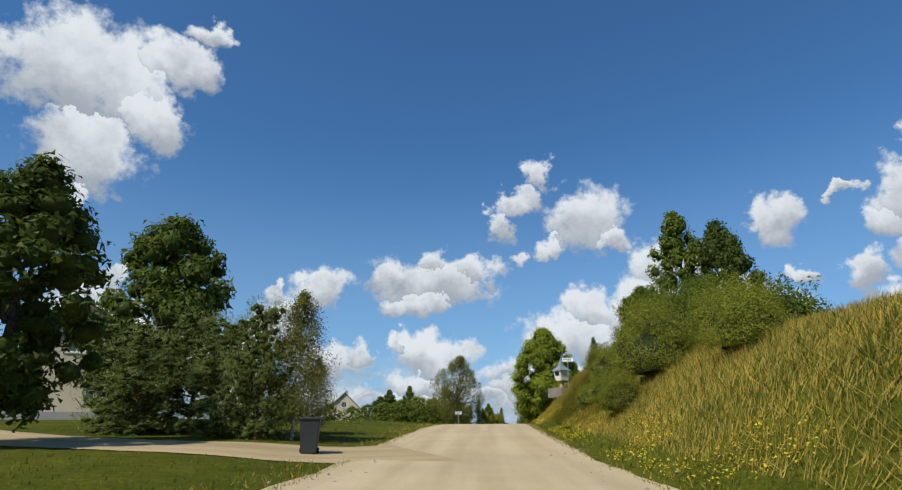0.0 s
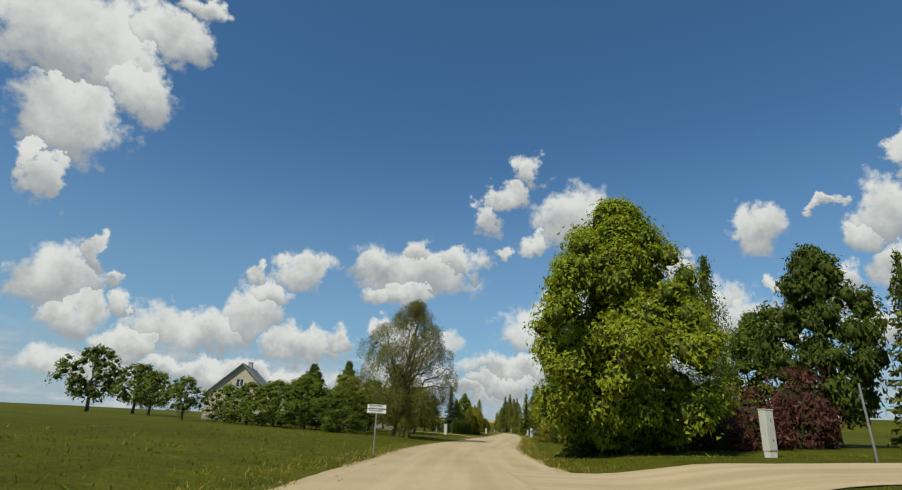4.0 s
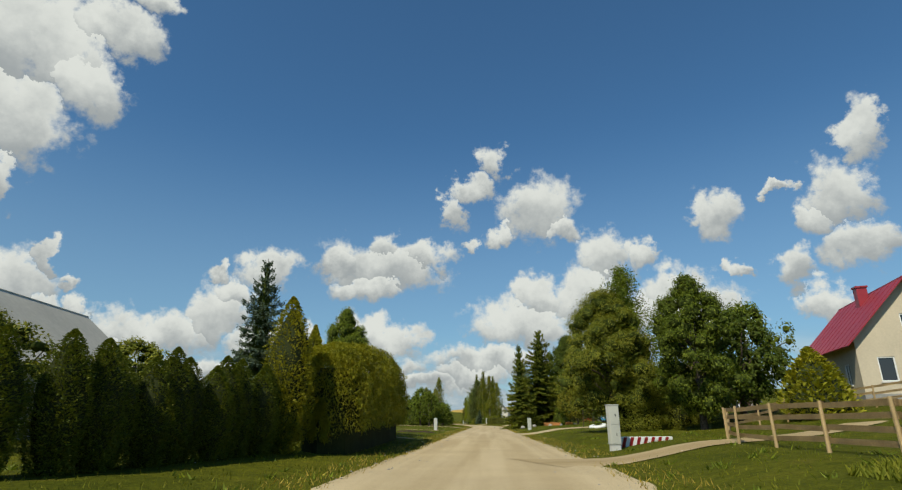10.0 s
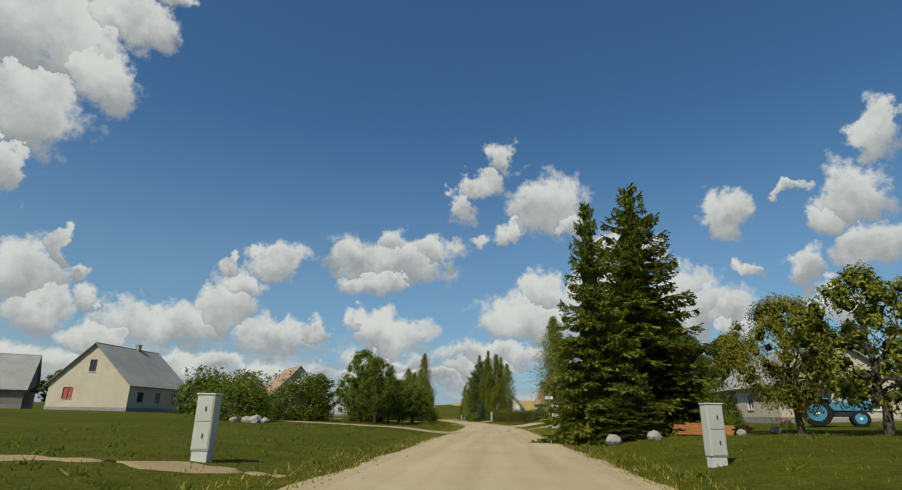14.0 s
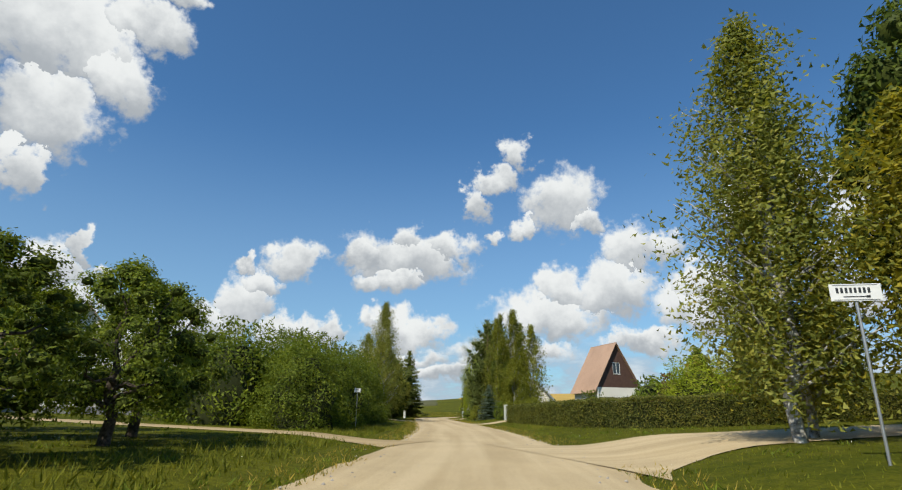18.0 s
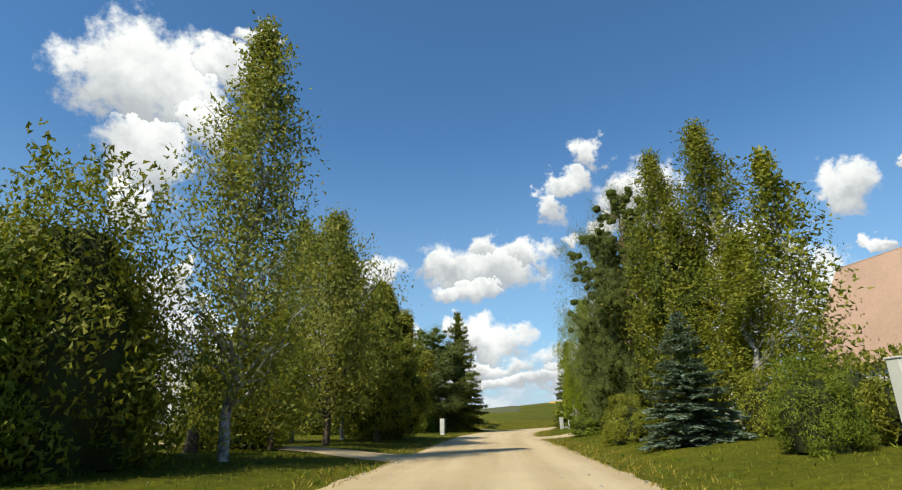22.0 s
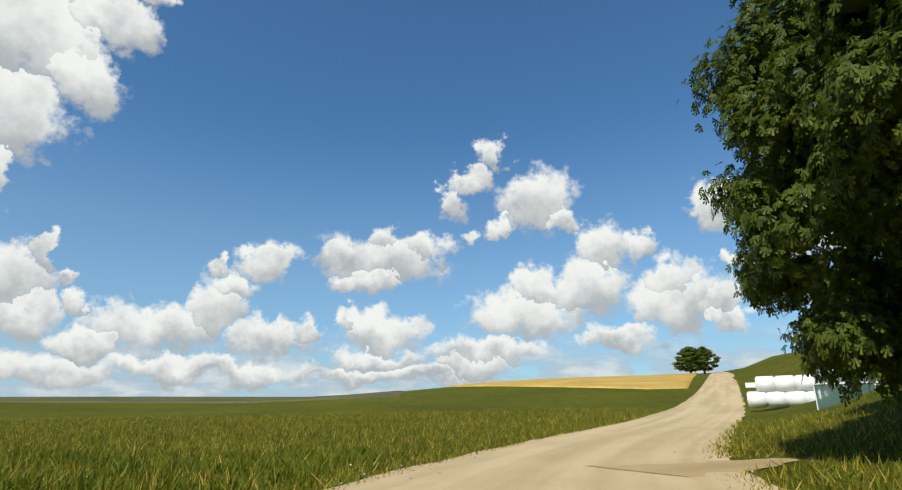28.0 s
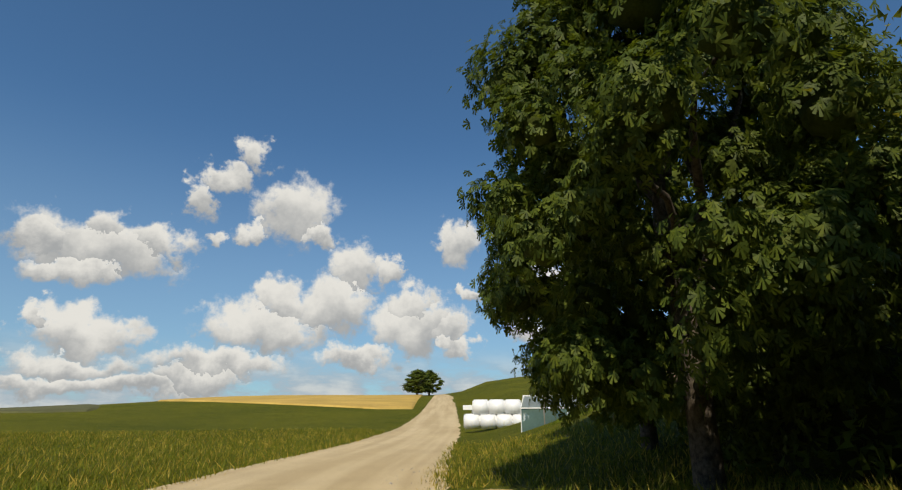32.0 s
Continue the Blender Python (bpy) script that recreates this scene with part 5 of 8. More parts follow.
# long gabled house behind the orchard
house("house", -40, 127, 12, 12, 9, 3.6, 7.9, M["plaster_beige"], M["roof_slate"], "beige house with a grey slate roof behind orchard trees",
      front=[(1.5, 2.7, 1.2, 2.6), (5.6, 6.8, 1.2, 2.6), (3.9, 5.0, 4.6, 5.8)], sides2=[(2, 3.2, 1.2, 2.6), (7, 8.2, 1.2, 2.6)], chimney=(4.5, 6, 8.8, M["plaster_grey"]))
# wide roof behind the apple trees, and a small house far down the gardens
house("house", -23.6, 163.0, 3, 11.5, 8.6, 3.3, 7.0, M["plaster_beige"], M["roof_pale"], "beige gabled house with a pale sheet roof behind apple trees",
      front=[(1.4, 2.6, 1.1, 2.5), (5.8, 7.0, 1.1, 2.5), (3.7, 4.9, 4.3, 5.5)], sides2=[(2, 3.3, 1.1, 2.5), (7, 8.3, 1.1, 2.5)])
house("house", -24, 198, 5, 8, 6, 2.8, 5.4, M["plaster"], M["roof_slate"], "small cream house with a slate roof far down the gardens",
      front=[(2.2, 3.6, 1.0, 2.2), (2.5, 3.5, 3.4, 4.3)])
# cottage with the bright red roof behind the rail fence
house("house", 28.5, 173.2, -18, 10.5, 6.4, 3.8, 7.3, M["plaster"], M["roof_red"], "cream cottage with a bright crimson sheet-metal roof",
      front=[(1.0, 1.9, 1.2, 2.65), (3.9, 4.8, 1.2, 2.65), (2.65, 3.35, 4.2, 5.2)],
      sides=[(6.0, 7.0, -0.1, 2.1, "red_door"), (8.0, 8.9, 1.1, 2.4)], chimney=(2.6, 4.6, 7.9, M["roof_red"]), seam=0.55, over=0.5)
# brown boarded house at the drive
house("house", 31.0, 209.5, -14, 12, 9, 3.2, 7.8, M["wood_brown"], M["roof_rust"], "dark brown boarded house with a red-brown metal roof",
      front=[(1.2, 3.4, 1.0, 2.4), (5.6, 7.8, 1.0, 2.4)], sides=[(3, 5, 1.0, 2.4), (7.5, 9.5, 1.0, 2.4)], over=0.8, seam=0.6)
# cream farmhouse and barns by the tractor
house("house", 33, 243, -6, 14, 9.5, 3.1, 6.4, M["plaster"], M["roof_slate"], "cream farmhouse with a grey slate roof beside the tractor",
      front=[(6.0, 7.4, 1.1, 2.6), (1.4, 2.4, -0.2, 2.0, "wood_orange")], sides=[(3, 4.2, 1.1, 2.4), (8, 9.2, 1.1, 2.4)], chimney=(4.75, 5, 7.2, M["plaster_grey"]))
house("barn", 52, 246, -18, 16, 9, 3.0, 8.0, M["wood_grey"], M["roof_slate"], "weathered grey barn with a steep slate roof",
      front=[(3.2, 5.8, 0, 2.6, "wood_brown")], category="barn", plinth=0)
# large plain house across the lawn, and the long barn beside it
house("house", -50.5, 279.5, -6, 14, 12.5, 3.7, 9.3, M["plaster"], M["roof_slate"], "large cream house with a grey slate roof across the lawn",
      front=[(2.3, 3.9, 1.5, 3.1, "window", "red_door"), (5.7, 6.8, 5.3, 7.0)], sides2=[(2.0, 3.3, 1.2, 2.6), (6.0, 7.3, 1.2, 2.6), (10.0, 11.3, 1.2, 2.6)],
      chimney=(6.25, 9, 10.2, M["plaster_grey"]), plinth=0.4, frame_mat=M["wood_brown"])
house("barn", -86, 282, -62, 26, 10, 3.0, 8.2, M["wood_grey"], M["roof_slate"], "long weathered board barn with a sagging slate roof",
      front=[(4, 6.4, 0, 2.8, "wood_brown")], sides=[(4, 5.2, 1.2, 2.1), (10, 11.2, 1.2, 2.1)], category="barn", chimney=(5, 14, 8.9, M["plaster_grey"]))
house("house", -34, 300, 10, 10, 8, 3.0, 7.2, M["plaster_white"], M["roof_pink"], "cream gabled house half hidden by shrubs", front=[(3.4, 4.6, 3.6, 4.9), (1.2, 2.4, 1, 2.3)])
house("house", -26, 303, 30, 13, 10, 3.6, 9.0, M["plaster_white"], M["roof_pink"], "house with a faded brown roof above the shrubs", front=[(2, 3.2, 1.1, 2.5), (6, 7.2, 1.1, 2.5)])
# wooden summer house behind the clipped hedge
house("house", 34.8, 361.3, 18, 8, 9.0, 4.6, 12.6, M["plaster_white"], M["roof_pink"], "summer house with a steep faded pink roof and brown boarded gable",
      front=[(1.4, 2.8, 1.0, 2.4), (5.8, 7.2, 1.0, 2.4), (3.75, 5.25, 7.0, 9.1)], sides=[(3, 4.4, 1, 2.3), (7, 8.4, 1, 2.3)], gable_mat=M["wood_brown"], over=0.6)
# white houses near the bend
house("house", -25, 353, 20, 10, 9, 3.4, 7.5, M["plaster_white"], M["roof_slate"], "white house glimpsed between the birches", front=[(1.5, 2.7, 1, 2.4), (5, 6.2, 1, 2.4)], sides2=[(3, 4.2, 1, 2.4)])
house("house", -19, 381, 15, 9, 7.5, 3.2, 7.0, M["plaster_grey"], M["roof_slate"], "grey rendered house with a dark window behind bushes", front=[(3.2, 4.2, 4.0, 5.0), (4.6, 5.8, 1, 2.3)])
house("house", 22, 383, -12, 10, 8, 3.3, 7.4, M["plaster_white"], M["roof_slate"], "white plastered house behind garden trees", front=[(1.4, 2.6, 1, 2.4), (5, 6.2, 1, 2.4), (3.4, 4.6, 4.4, 5.6)], sides=[(3, 4.2, 1, 2.4)])

# ---- trees, from the first bend onwards ----
plant("broad_a", -21.5, 33.6, 13.3, 9.5, "leaf_dark", "broad dark oak behind young pines")
plant("broad_b", -14.5, 14.8, 8.8, 5.5, "leaf_dark", "dark leafy tree beside the driveway")
for x, y, h, w in ((-16.6, 23.6, 4.9, 4.2), (-12.6, 22.4, 5.1, 3.8), (-10.3, 21.2, 4.7, 3.6), (-8.9, 20.4, 5.2, 2.8), (-14.4, 21.5, 4.2, 3.6)):
    plant("pine_b", x, y, h, w, "needle_pine", "young green pine on the grass", group="young pines")
plant("birch_b", -7.7, 20.8, 5.6, 2.6, "leaf_willow", "young birch beside the pines")
plant("birch_b", -8.2, 24.8, 3.2, 1.9, "leaf_willow", "small young birch on the grass")
for x, y, h, w in ((-61.5, 133, 10.0, 10.5), (-52, 130, 7.4, 8.0), (-46, 124, 6.0, 7.0), (-33, 108, 4.6, 4.6)):
    plant("apple_a", x, y, h, w, "leaf", "round leafy orchard tree in the meadow", group="orchard trees")
for x, y, h, w in ((-29.1, 110, 4.2, 4.8), (-25, 106.5, 4.4, 5.2), (-21.4, 104.3, 4.6, 6), (-17.8, 102.4, 5.0, 6.2), (-15, 104, 4.4, 5.4), (-12.9, 98.4, 4.0, 5.4)):
    plant("apple_b", x, y, h * 1.15, w * 1.12, "leaf", "low dense fruit tree in the orchard", group="orchard trees", sink=0.7)
plant("maple", 5.9, 73.2, 12.1, 9.8, "leaf_lime", "bright green maple at the street corner")
plant("spruce_b", 5.6, 76.5, 12.4, 4.6, "needle", "spruce rising behind the maple")
plant("birch_a", 14.1, 82.9, 12.0, 3.0, "leaf_dark", "slender poplar behind the red shrubs", name="poplar_tree", bark="bark")
plant("broad_b", 21, 91.5, 10.0, 6, "leaf", "leafy garden tree behind the hedge")
plant("broad_a", 20.6, 82.2, 12.5, 7, "leaf_dark", "dense dark tree beside the side street")
plant("spruce_a", 23.8, 79.0, 11.5, 4.0, "needle", "dark conifer beside the side street")
for x, y, h, w in ((8.6, 76.2, 2.7, 3.6), (11.2, 77.2, 2.9, 3.8), (13.6, 78.2, 3.2, 4.0), (17.4, 79.9, 4.4, 3.8)):
    plant("shrub_a", x, y, h, w, "leaf_red", "dark red barberry shrub", group="red shrubs")
for x, y, h, w in ((6.9, 95.2, 2.7, 3.4), (7.2, 91.8, 3.0, 3.6), (7.4, 88.4, 2.6, 3.4)):
    plant("shrub_a", x, y, h, w, "leaf_dark", "dense dark green shrub at the verge", group="dark verge shrubs")
# shrubs and trees on the dry bank
for x, y, h, w in ((12.5, 42.7, 4.4, 5.4), (10.0, 55.0, 4.2, 5.4), (15.6, 40.0, 3.6, 5.6), (9.6, 40.0, 2.6, 3.8), (11.2, 29.5, 4.2, 3.4), (10.8, 36.0, 4.8, 4.4), (9.2, 33.0, 2.8, 3.2), (11.8, 34.5, 4.4, 4.8), (13, 26.0, 3.2, 4.4)):
    plant("thicket", x, y, h, w, "leaf", "wild leafy shrub on the dry bank", name="shrub", group="bank shrubs")
for x, y, h, w in ((6.4, 22.4, 2.8, 3.0), (7.0, 26.4, 3.2, 3.4), (8.4, 19.4, 2.4, 3.0), (7.3, 16.6, 1.8, 2.4), (9.4, 23.4, 2.6, 3.4), (6.0, 30.6, 1.6, 2.4), (6.4, 35.0, 1.5, 2.4), (4.7, 22.0, 1.3, 1.9), (4.9, 25.6, 1.4, 2.1), (4.6, 29.2, 1.0, 1.6)):
    plant("thicket", x, y, h, w, "leaf_apple", "brownish scrub on the dry bank", name="shrub", group="dry bank scrub")
plant("tall", 16.0, 47.3, 14.0, 5.0, "leaf", "tall narrow tree above the bank")
plant("broad_b", 18.8, 45.4, 11.8, 5.6, "leaf_dark", "dark tree above the bank")
plant("broad_b", 9.9, 37.5, 5.0, 3.8, "leaf", "leafy young tree on the bank")
# willow and apple orchard
plant("crack", -8.2, 98.6, 12.4, 8.8, "leaf_willow", "old willow with a slanting trunk and olive leaves", bark="bark", lean=6.5)
plant("shrub_b", -7.3, 97.1, 1.8, 1.3, "leaf_apple", "leafy shoots at the foot of the willow")
for x, y, h, w in ((-9.8, 115.8, 5.4, 5.2), (-8.8, 121.6, 5.8, 5.0), (-14.5, 120.0, 6.2, 5.2), (-17.0, 116.9, 6.4, 6.0), (-12.9, 108.8, 4.6, 4.4), (-19, 125, 5.6, 5.5)):
    plant("apple_a", x, y, h * 1.08, w * 1.2, "leaf_apple", "apple tree with low branches on the lawn", group="apple trees", sink=0.3)
plant("birch_b", -12.3, 127.9, 9.2, 6.8, "leaf_apple", "old pear tree with hanging branches", name="pear_tree", bark="bark")
for x, y, h, w in ((-22.4, 139.5, 10.5, 4.6), (-26, 132, 9, 5), (-30, 141, 8, 6)):
    plant("broad_b", x, y, h, w, "leaf_dark", "dark garden tree behind the orchard", group="garden trees")
# blue spruce, thujas and shrubs on the other side
plant("spruce_a", 9.9, 112.2, 18.6, 7.6, "needle_blue", "tall blue spruce at the verge")
for x, y, h, w in ((9.0, 104.3, 10.4, 1.9), (9.8, 104.9, 9.0, 1.7)):
    plant("thuja_d", x, y, h, w, "thuja_gold", "tall golden-green columnar thuja at the verge", group="golden columns")
plant("thicket", 10.9, 102.2, 6.0, 3.6, "leaf_red", "tall reddish-brown shrub behind the verge", name="shrub")
plant("pine_b", 13.4, 107.5, 9.8, 3.8, "needle_pine", "slim dark pine behind the verge shrubs")
plant("broad_b", 13.3, 99.4, 10.6, 4.2, "leaf_dark", "dense dark tree behind the verge shrubs")
plant("thicket", 8.8, 107.2, 4.2, 2.4, "leaf_ochre", "tall yellow-green shrub before the blue spruce", name="shrub")
for x, y, h, w in ((8.8, 98.4, 3.6, 4.0), (9.6, 94.6, 3.0, 3.6), (10.4, 100.5, 4.4, 4)):
    plant("thicket", x, y, h, w, "leaf_dark", "dense dark evergreen shrub at the verge", name="shrub", group="verge shrubs")
for x, y, h, w in ((7.2, 106.8, 2.0, 3.4), (7.3, 109.8, 1.9, 3.2), (7.6, 114.6, 2.2, 3.4), (7.6, 117.8, 2.3, 2.6)):
    plant("shrub_b", x, y, h, w, "leaf_ochre", "low yellow-green shrub at the verge", group="verge shrubs")
for x, y, h, w in ((8.7, 123.6, 6.2, 1.5), (9.2, 122.3, 7.2, 1.6), (9.5, 121.2, 6.4, 1.6), (9.9, 119.4, 6.6, 1.6)):
    plant("thuja_a", x, y, h, w, "thuja", "green columnar thuja in a row", group="thuja row")
# gardens behind the long thuja hedge
for x, y, h, w in ((-21.6, 156.4, 5.2, 5.4), (-16.0, 157.6, 5.0, 5.0), (-29.0, 158.8, 6.6, 5), (-29.9, 165.9, 7.6, 4.6), (-14.5, 154, 4.6, 5.4), (-17.6, 149.8, 4.8, 5.4), (-12.4, 149.4, 4.2, 4.8), (-21.5, 147.6, 5.0, 5.6), (-10.6, 156.4, 4.2, 4.4), (-25.8, 151.0, 5.6, 5.8), (-9.6, 163.0, 4.2, 4.4)):
    plant("apple_b", x, y, h, w, "leaf_apple", "garden apple tree across the lawn", group="garden apple trees")
plant("spruce_a", -6.3, 168.6, 9.6, 4.4, "needle_blue", "blue-green spruce above the hedge")
plant("thuja_d", -4.7, 149.9, 2.7, 1.3, "thuja", "clipped columnar thuja at the drive")
for x, y, h, w in ((-5.2, 171, 7.0, 2.6), (-4.6, 173.5, 6.6, 2.4)):
    plant("thuja_a", x, y, h, w, "thuja_gold", "tall golden thuja behind the hedge", group="hedge thujas")
plant("broad_b", -3.6, 178.4, 8.6, 3.8, "leaf", "leafy tree rising behind the hedge")
plant("spruce_b", -10, 176.2, 5.6, 3.0, "needle", "small spruce behind the hedge")
plant("broad_a", -21.9, 186.6, 5.2, 5.6, "leaf", "round garden tree far across the lawn")
# trees round the red-roofed cottage
plant("broad_a", 15.0, 178.8, 9.8, 7.4, "leaf_apple", "leafy lime tree beside the drive")
for x, y, h, w in ((16.6, 178.6, 3.6, 4.4), (19.8, 181.2, 3.6, 4.4), (22.6, 184.0, 3.2, 4.0)):
    plant("thicket", x, y, h, w, "leaf_apple", "low leafy bush between the garden trees", name="shrub", group="yard bushes")
plant("broad_b", 18.6, 173.2, 9.2, 5.4, "leaf", "leafy young ash by the fenced yard")
plant("apple_a", 24.9, 179.0, 7.8, 6.4, "leaf", "dense garden tree by the cottage")
plant("apple_b", 22.4, 176.0, 7.0, 6.6, "leaf_dark", "dark garden tree by the cottage")
plant("thuja_b", 22.8, 169.0, 3.6, 3.8, "thuja_gold", "round golden thuja before the cottage")
for x, y, h, w in ((15.6, 179.6, 8.8, 4.6), (16.4, 178.9, 11.5, 5.4), (22.4, 181.4, 7.6, 5.0)):
    plant("birch_b", x, y, h, w, "leaf", "leafy roadside tree with hanging boughs", name="ash_tree", bark="bark", group="roadside trees")
for x, y, h, w in ((-1.7, 185.7, 4.6, 4.6), (-4.9, 187.7, 5.6, 4.4)):
    plant("apple_b", x, y, h, w, "leaf_apple", "thin fruit tree with a lime-washed trunk", bark="lime_wash", group="lime-washed fruit trees")
# two big spruces and the farmyard
plant("spruce_a", 18.8, 231.6, 15.6, 9.8, "needle", "large dark spruce at the roadside")
plant("spruce_b", 14.8, 227.0, 13.0, 5.2, "needle", "tall narrow spruce at the roadside")
for x, y, h, w in ((15.4, 225.0, 2.4, 2.6), (16.6, 225.4, 2.9, 2.2)):
    plant("spruce_b", x, y, h, w, "needle", "low spruce growth under the big spruces", group="low spruces")
plant("apple_a", 22.6, 223.6, 6.0, 5.2, "leaf_ochre", "old apple tree with yellowing leaves")
plant("apple_b", 24.2, 220.6, 6.6, 5.4, "leaf_apple", "apple tree with an open crown on the lawn")
plant("shrub_a", 20.4, 225.8, 2.4, 1.8, "leaf", "small green shrub by the timber pile")
plant("birch_b", 20.4, 248.8, 7.6, 4.6, "leaf_ochre", "airy birch with ochre leaves on the lawn")
for x, y, h, w in ((56.4, 273, 13.5, 8.5), (65.4, 278.6, 13, 7), (48, 262, 9, 7)):
    plant("broad_a", x, y, h, w, "leaf_dark", "dark tree behind the farm buildings", group="farm trees")
# bushes along the lawn side
for x, y, h, w in ((-10.9, 248.5, 3.6, 6), (-14.5, 253, 4.2, 6), (-9, 260, 5, 7), (-18.5, 270, 5.6, 8), (-28.3, 280, 6.6, 8), (-3, 268.5, 5.0, 6)):
    plant("thicket", x, y, h, w, "leaf", "broad green bush at the edge of the lawn", name="shrub", group="lawn bushes")
plant("broad_a", -56, 290, 6.2, 6.5, "leaf_dark", "dark bush tree between house and barn")
# plum trees and the corner with the signs
for x, y, h, w in ((-0.2, 256.1, 6.6, 5.2), (0.7, 260.3, 5.2, 4.2), (1.4, 264.5, 4.3, 4.0), (2.6, 268.7, 4.3, 4.6), (-7.2, 261.2, 5.0, 4.8), (-2.0, 258.8, 7.6, 5.6), (2.4, 273.6, 5.0, 4.8), (0.6, 277.8, 5.4, 5.2), (-3.4, 273.0, 6.0, 5.6), (-5.5, 279.0, 6.0, 5.6)):
    plant("apple_b", x, y, h, w, "leaf", "dark plum tree beside the road", name="plum_tree", group="plum trees")
plant("birch_a", 21.6, 275.6, 14.2, 5.8, "leaf_birch", "drooping birch at the street corner")
plant("birch_b", 22.8, 277.0, 11.0, 5.6, "leaf_ochre", "yellowing birch at the street corner")
plant("maple", 33.4, 277.5, 20.5, 14.0, "leaf_dark", "huge dark ash above the gardens", name="ash_tree", full=True)
for x, y, h, w in ((40.5, 281.5, 14.0, 9.5), (45.0, 275.0, 11.0, 8.0)):
    plant("broad_a", x, y, h, w, "leaf_dark", "dark leafy tree behind the corner gardens", group="corner garden trees", full=True)
plant("birch_b", 26.6, 275.4, 11.0, 6.0, "leaf_ochre", "airy birch with ochre leaves")
plant("apple_a", 27.2, 269.6, 7.8, 9.8, "leaf_apple", "spreading apple tree at the corner")
plant("apple_b", 26.2, 263.0, 5.4, 3.8, "leaf_apple", "small apple tree on the lawn")
# the great mass of shrubs
for x, y, h, w in ((2.6, 290.5, 5.2, 5.4), (1.0, 295.0, 5.6, 6.0), (-2.4, 292.5, 6.2, 6.4), (2.2, 299.5, 5.6, 5.6), (-1.8, 300.5, 6.8, 7), (1.8, 304.5, 5.8, 5.6), (-2.4, 307.5, 6.4, 7),
                   (1.8, 309.8, 5.6, 5.4), (1.2, 314.8, 5.4, 5.6), (-2.6, 314.0, 6.4, 6.4), (-0.4, 319.2, 5.2, 5.0), (-6.5, 296.5, 6.0, 6.4), (-7.5, 304.0, 6.6, 7), (-1.9, 324.6, 5.4, 4.8)):
    plant("thicket", x, y, h, w, "leaf", "tall dense green shrub, part of a roadside thicket", name="shrub", group="roadside thicket")
# garden beyond the clipped hedge
plant("thuja_c", 39.8, 311.9, 14.0, 6.8, "thuja", "tall dense thuja behind the hedge")
plant("thuja_c", 44.6, 309.5, 13, 6.0, "thuja", "tall dense thuja behind the hedge")
plant("thicket", 31.2, 305.4, 5.0, 7.4, "leaf_lime", "yellow-green spreading shrub behind the hedge", name="shrub", full=True)
for x, y, h, w in ((33.4, 326.2, 4.6, 4.8), (36, 334, 4.4, 5), (29, 338, 3.4, 4)):
    plant("shrub_a", x, y, h, w, "leaf", "garden shrub before the summer house", group="garden shrubs")
plant("shrub_a", 34.3, 321, 4.6, 3.4, "leaf_red", "purple-leaved shrub behind the hedge")
plant("broad_b", 43.8, 337.3, 8.8, 4.2, "leaf", "garden tree beside the summer house")
plant("shrub_a", 16.0, 330.6, 2.1, 2.0, "leaf", "bright green shrub at the gate")
for x, y, h, w in ((18.4, 331.0, 2.2, 2.2), (20.4, 332.0, 2.6, 2.6), (22.6, 331.4, 2.3, 2.4)):
    plant("shrub_a", x, y, h, w, "leaf_apple", "loose brownish bush behind the garden fence", group="fence bushes")
# birches and conifers past the gate
plant("birch_a", 0.7, 331.6, 15.0, 4.8, "leaf_birch", "tall birch with a broken top", group="")
plant("willow", -0.6, 341.9, 11.6, 6.6, "leaf_birch", "leaning birch with hanging branches", name="birch_tree", bark="bark")
plant("willow", -0.8, 337.0, 5.4, 4.2, "leaf_apple", "leafy willow at the roadside", bark="bark")
plant("broad_a", -0.2, 348.6, 7.6, 5.0, "leaf_apple", "round leafy tree over the verge")
plant("birch_b", -4.0, 345.4, 12.6, 5.2, "leaf_birch", "large birch hung with fine twigs")
plant("birch_a", -2.9, 350.0, 12.0, 4.6, "leaf_birch", "tall birch beside the drive")
plant("spruce_b", 14.7, 337.2, 4.7, 3.4, "needle_blue", "grey-green juniper-like spruce on the verge")
for x, y, h, w in ((16.4, 346.0, 15.0, 5.0), (18.9, 345.6, 16.2, 5.8), (21.6, 344.6, 13.6, 5.2), (18.6, 341.6, 8.4, 5.0)):
    plant("birch_a", x, y, h, w, "leaf_apple", "tall upright birch in a group", group="upright birches")
for x, y, h, w in ((17.6, 338.4, 2.3, 2.0), (19.8, 337.0, 2.5, 2.6), (13.2, 342.4, 2.0, 2.4)):
    plant("shrub_a", x, y, h, w, "leaf_apple", "loose shrub on the verge", group="verge shrubs")
plant("pine_a", 15.0, 350.6, 15.2, 8.0, "needle_pine", "big soft pine leaning over the verge")
plant("broad_b", 17.2, 346.5, 11, 5, "leaf_dark", "dark leafy tree behind the pine")
plant("thuja_b", 14.8, 353.2, 3.2, 3.0, "thuja", "round dark thuja under the pine")
plant("shrub_b", 12.2, 354.6, 1.4, 3.2, "leaf", "low spreading shrub on the verge")
# undergrowth below the birches
for x, y, h, w in ((-1.6, 327.5, 7.6, 6.0), (-3.8, 331.0, 6.2, 5.2), (-3.0, 337.6, 4.6, 4.4), (-5.6, 343.6, 5.0, 4.6)):
    plant("thicket", x, y, h, w, "leaf_apple", "dense wild shrub growing under the birches", name="shrub", group="birch undergrowth")
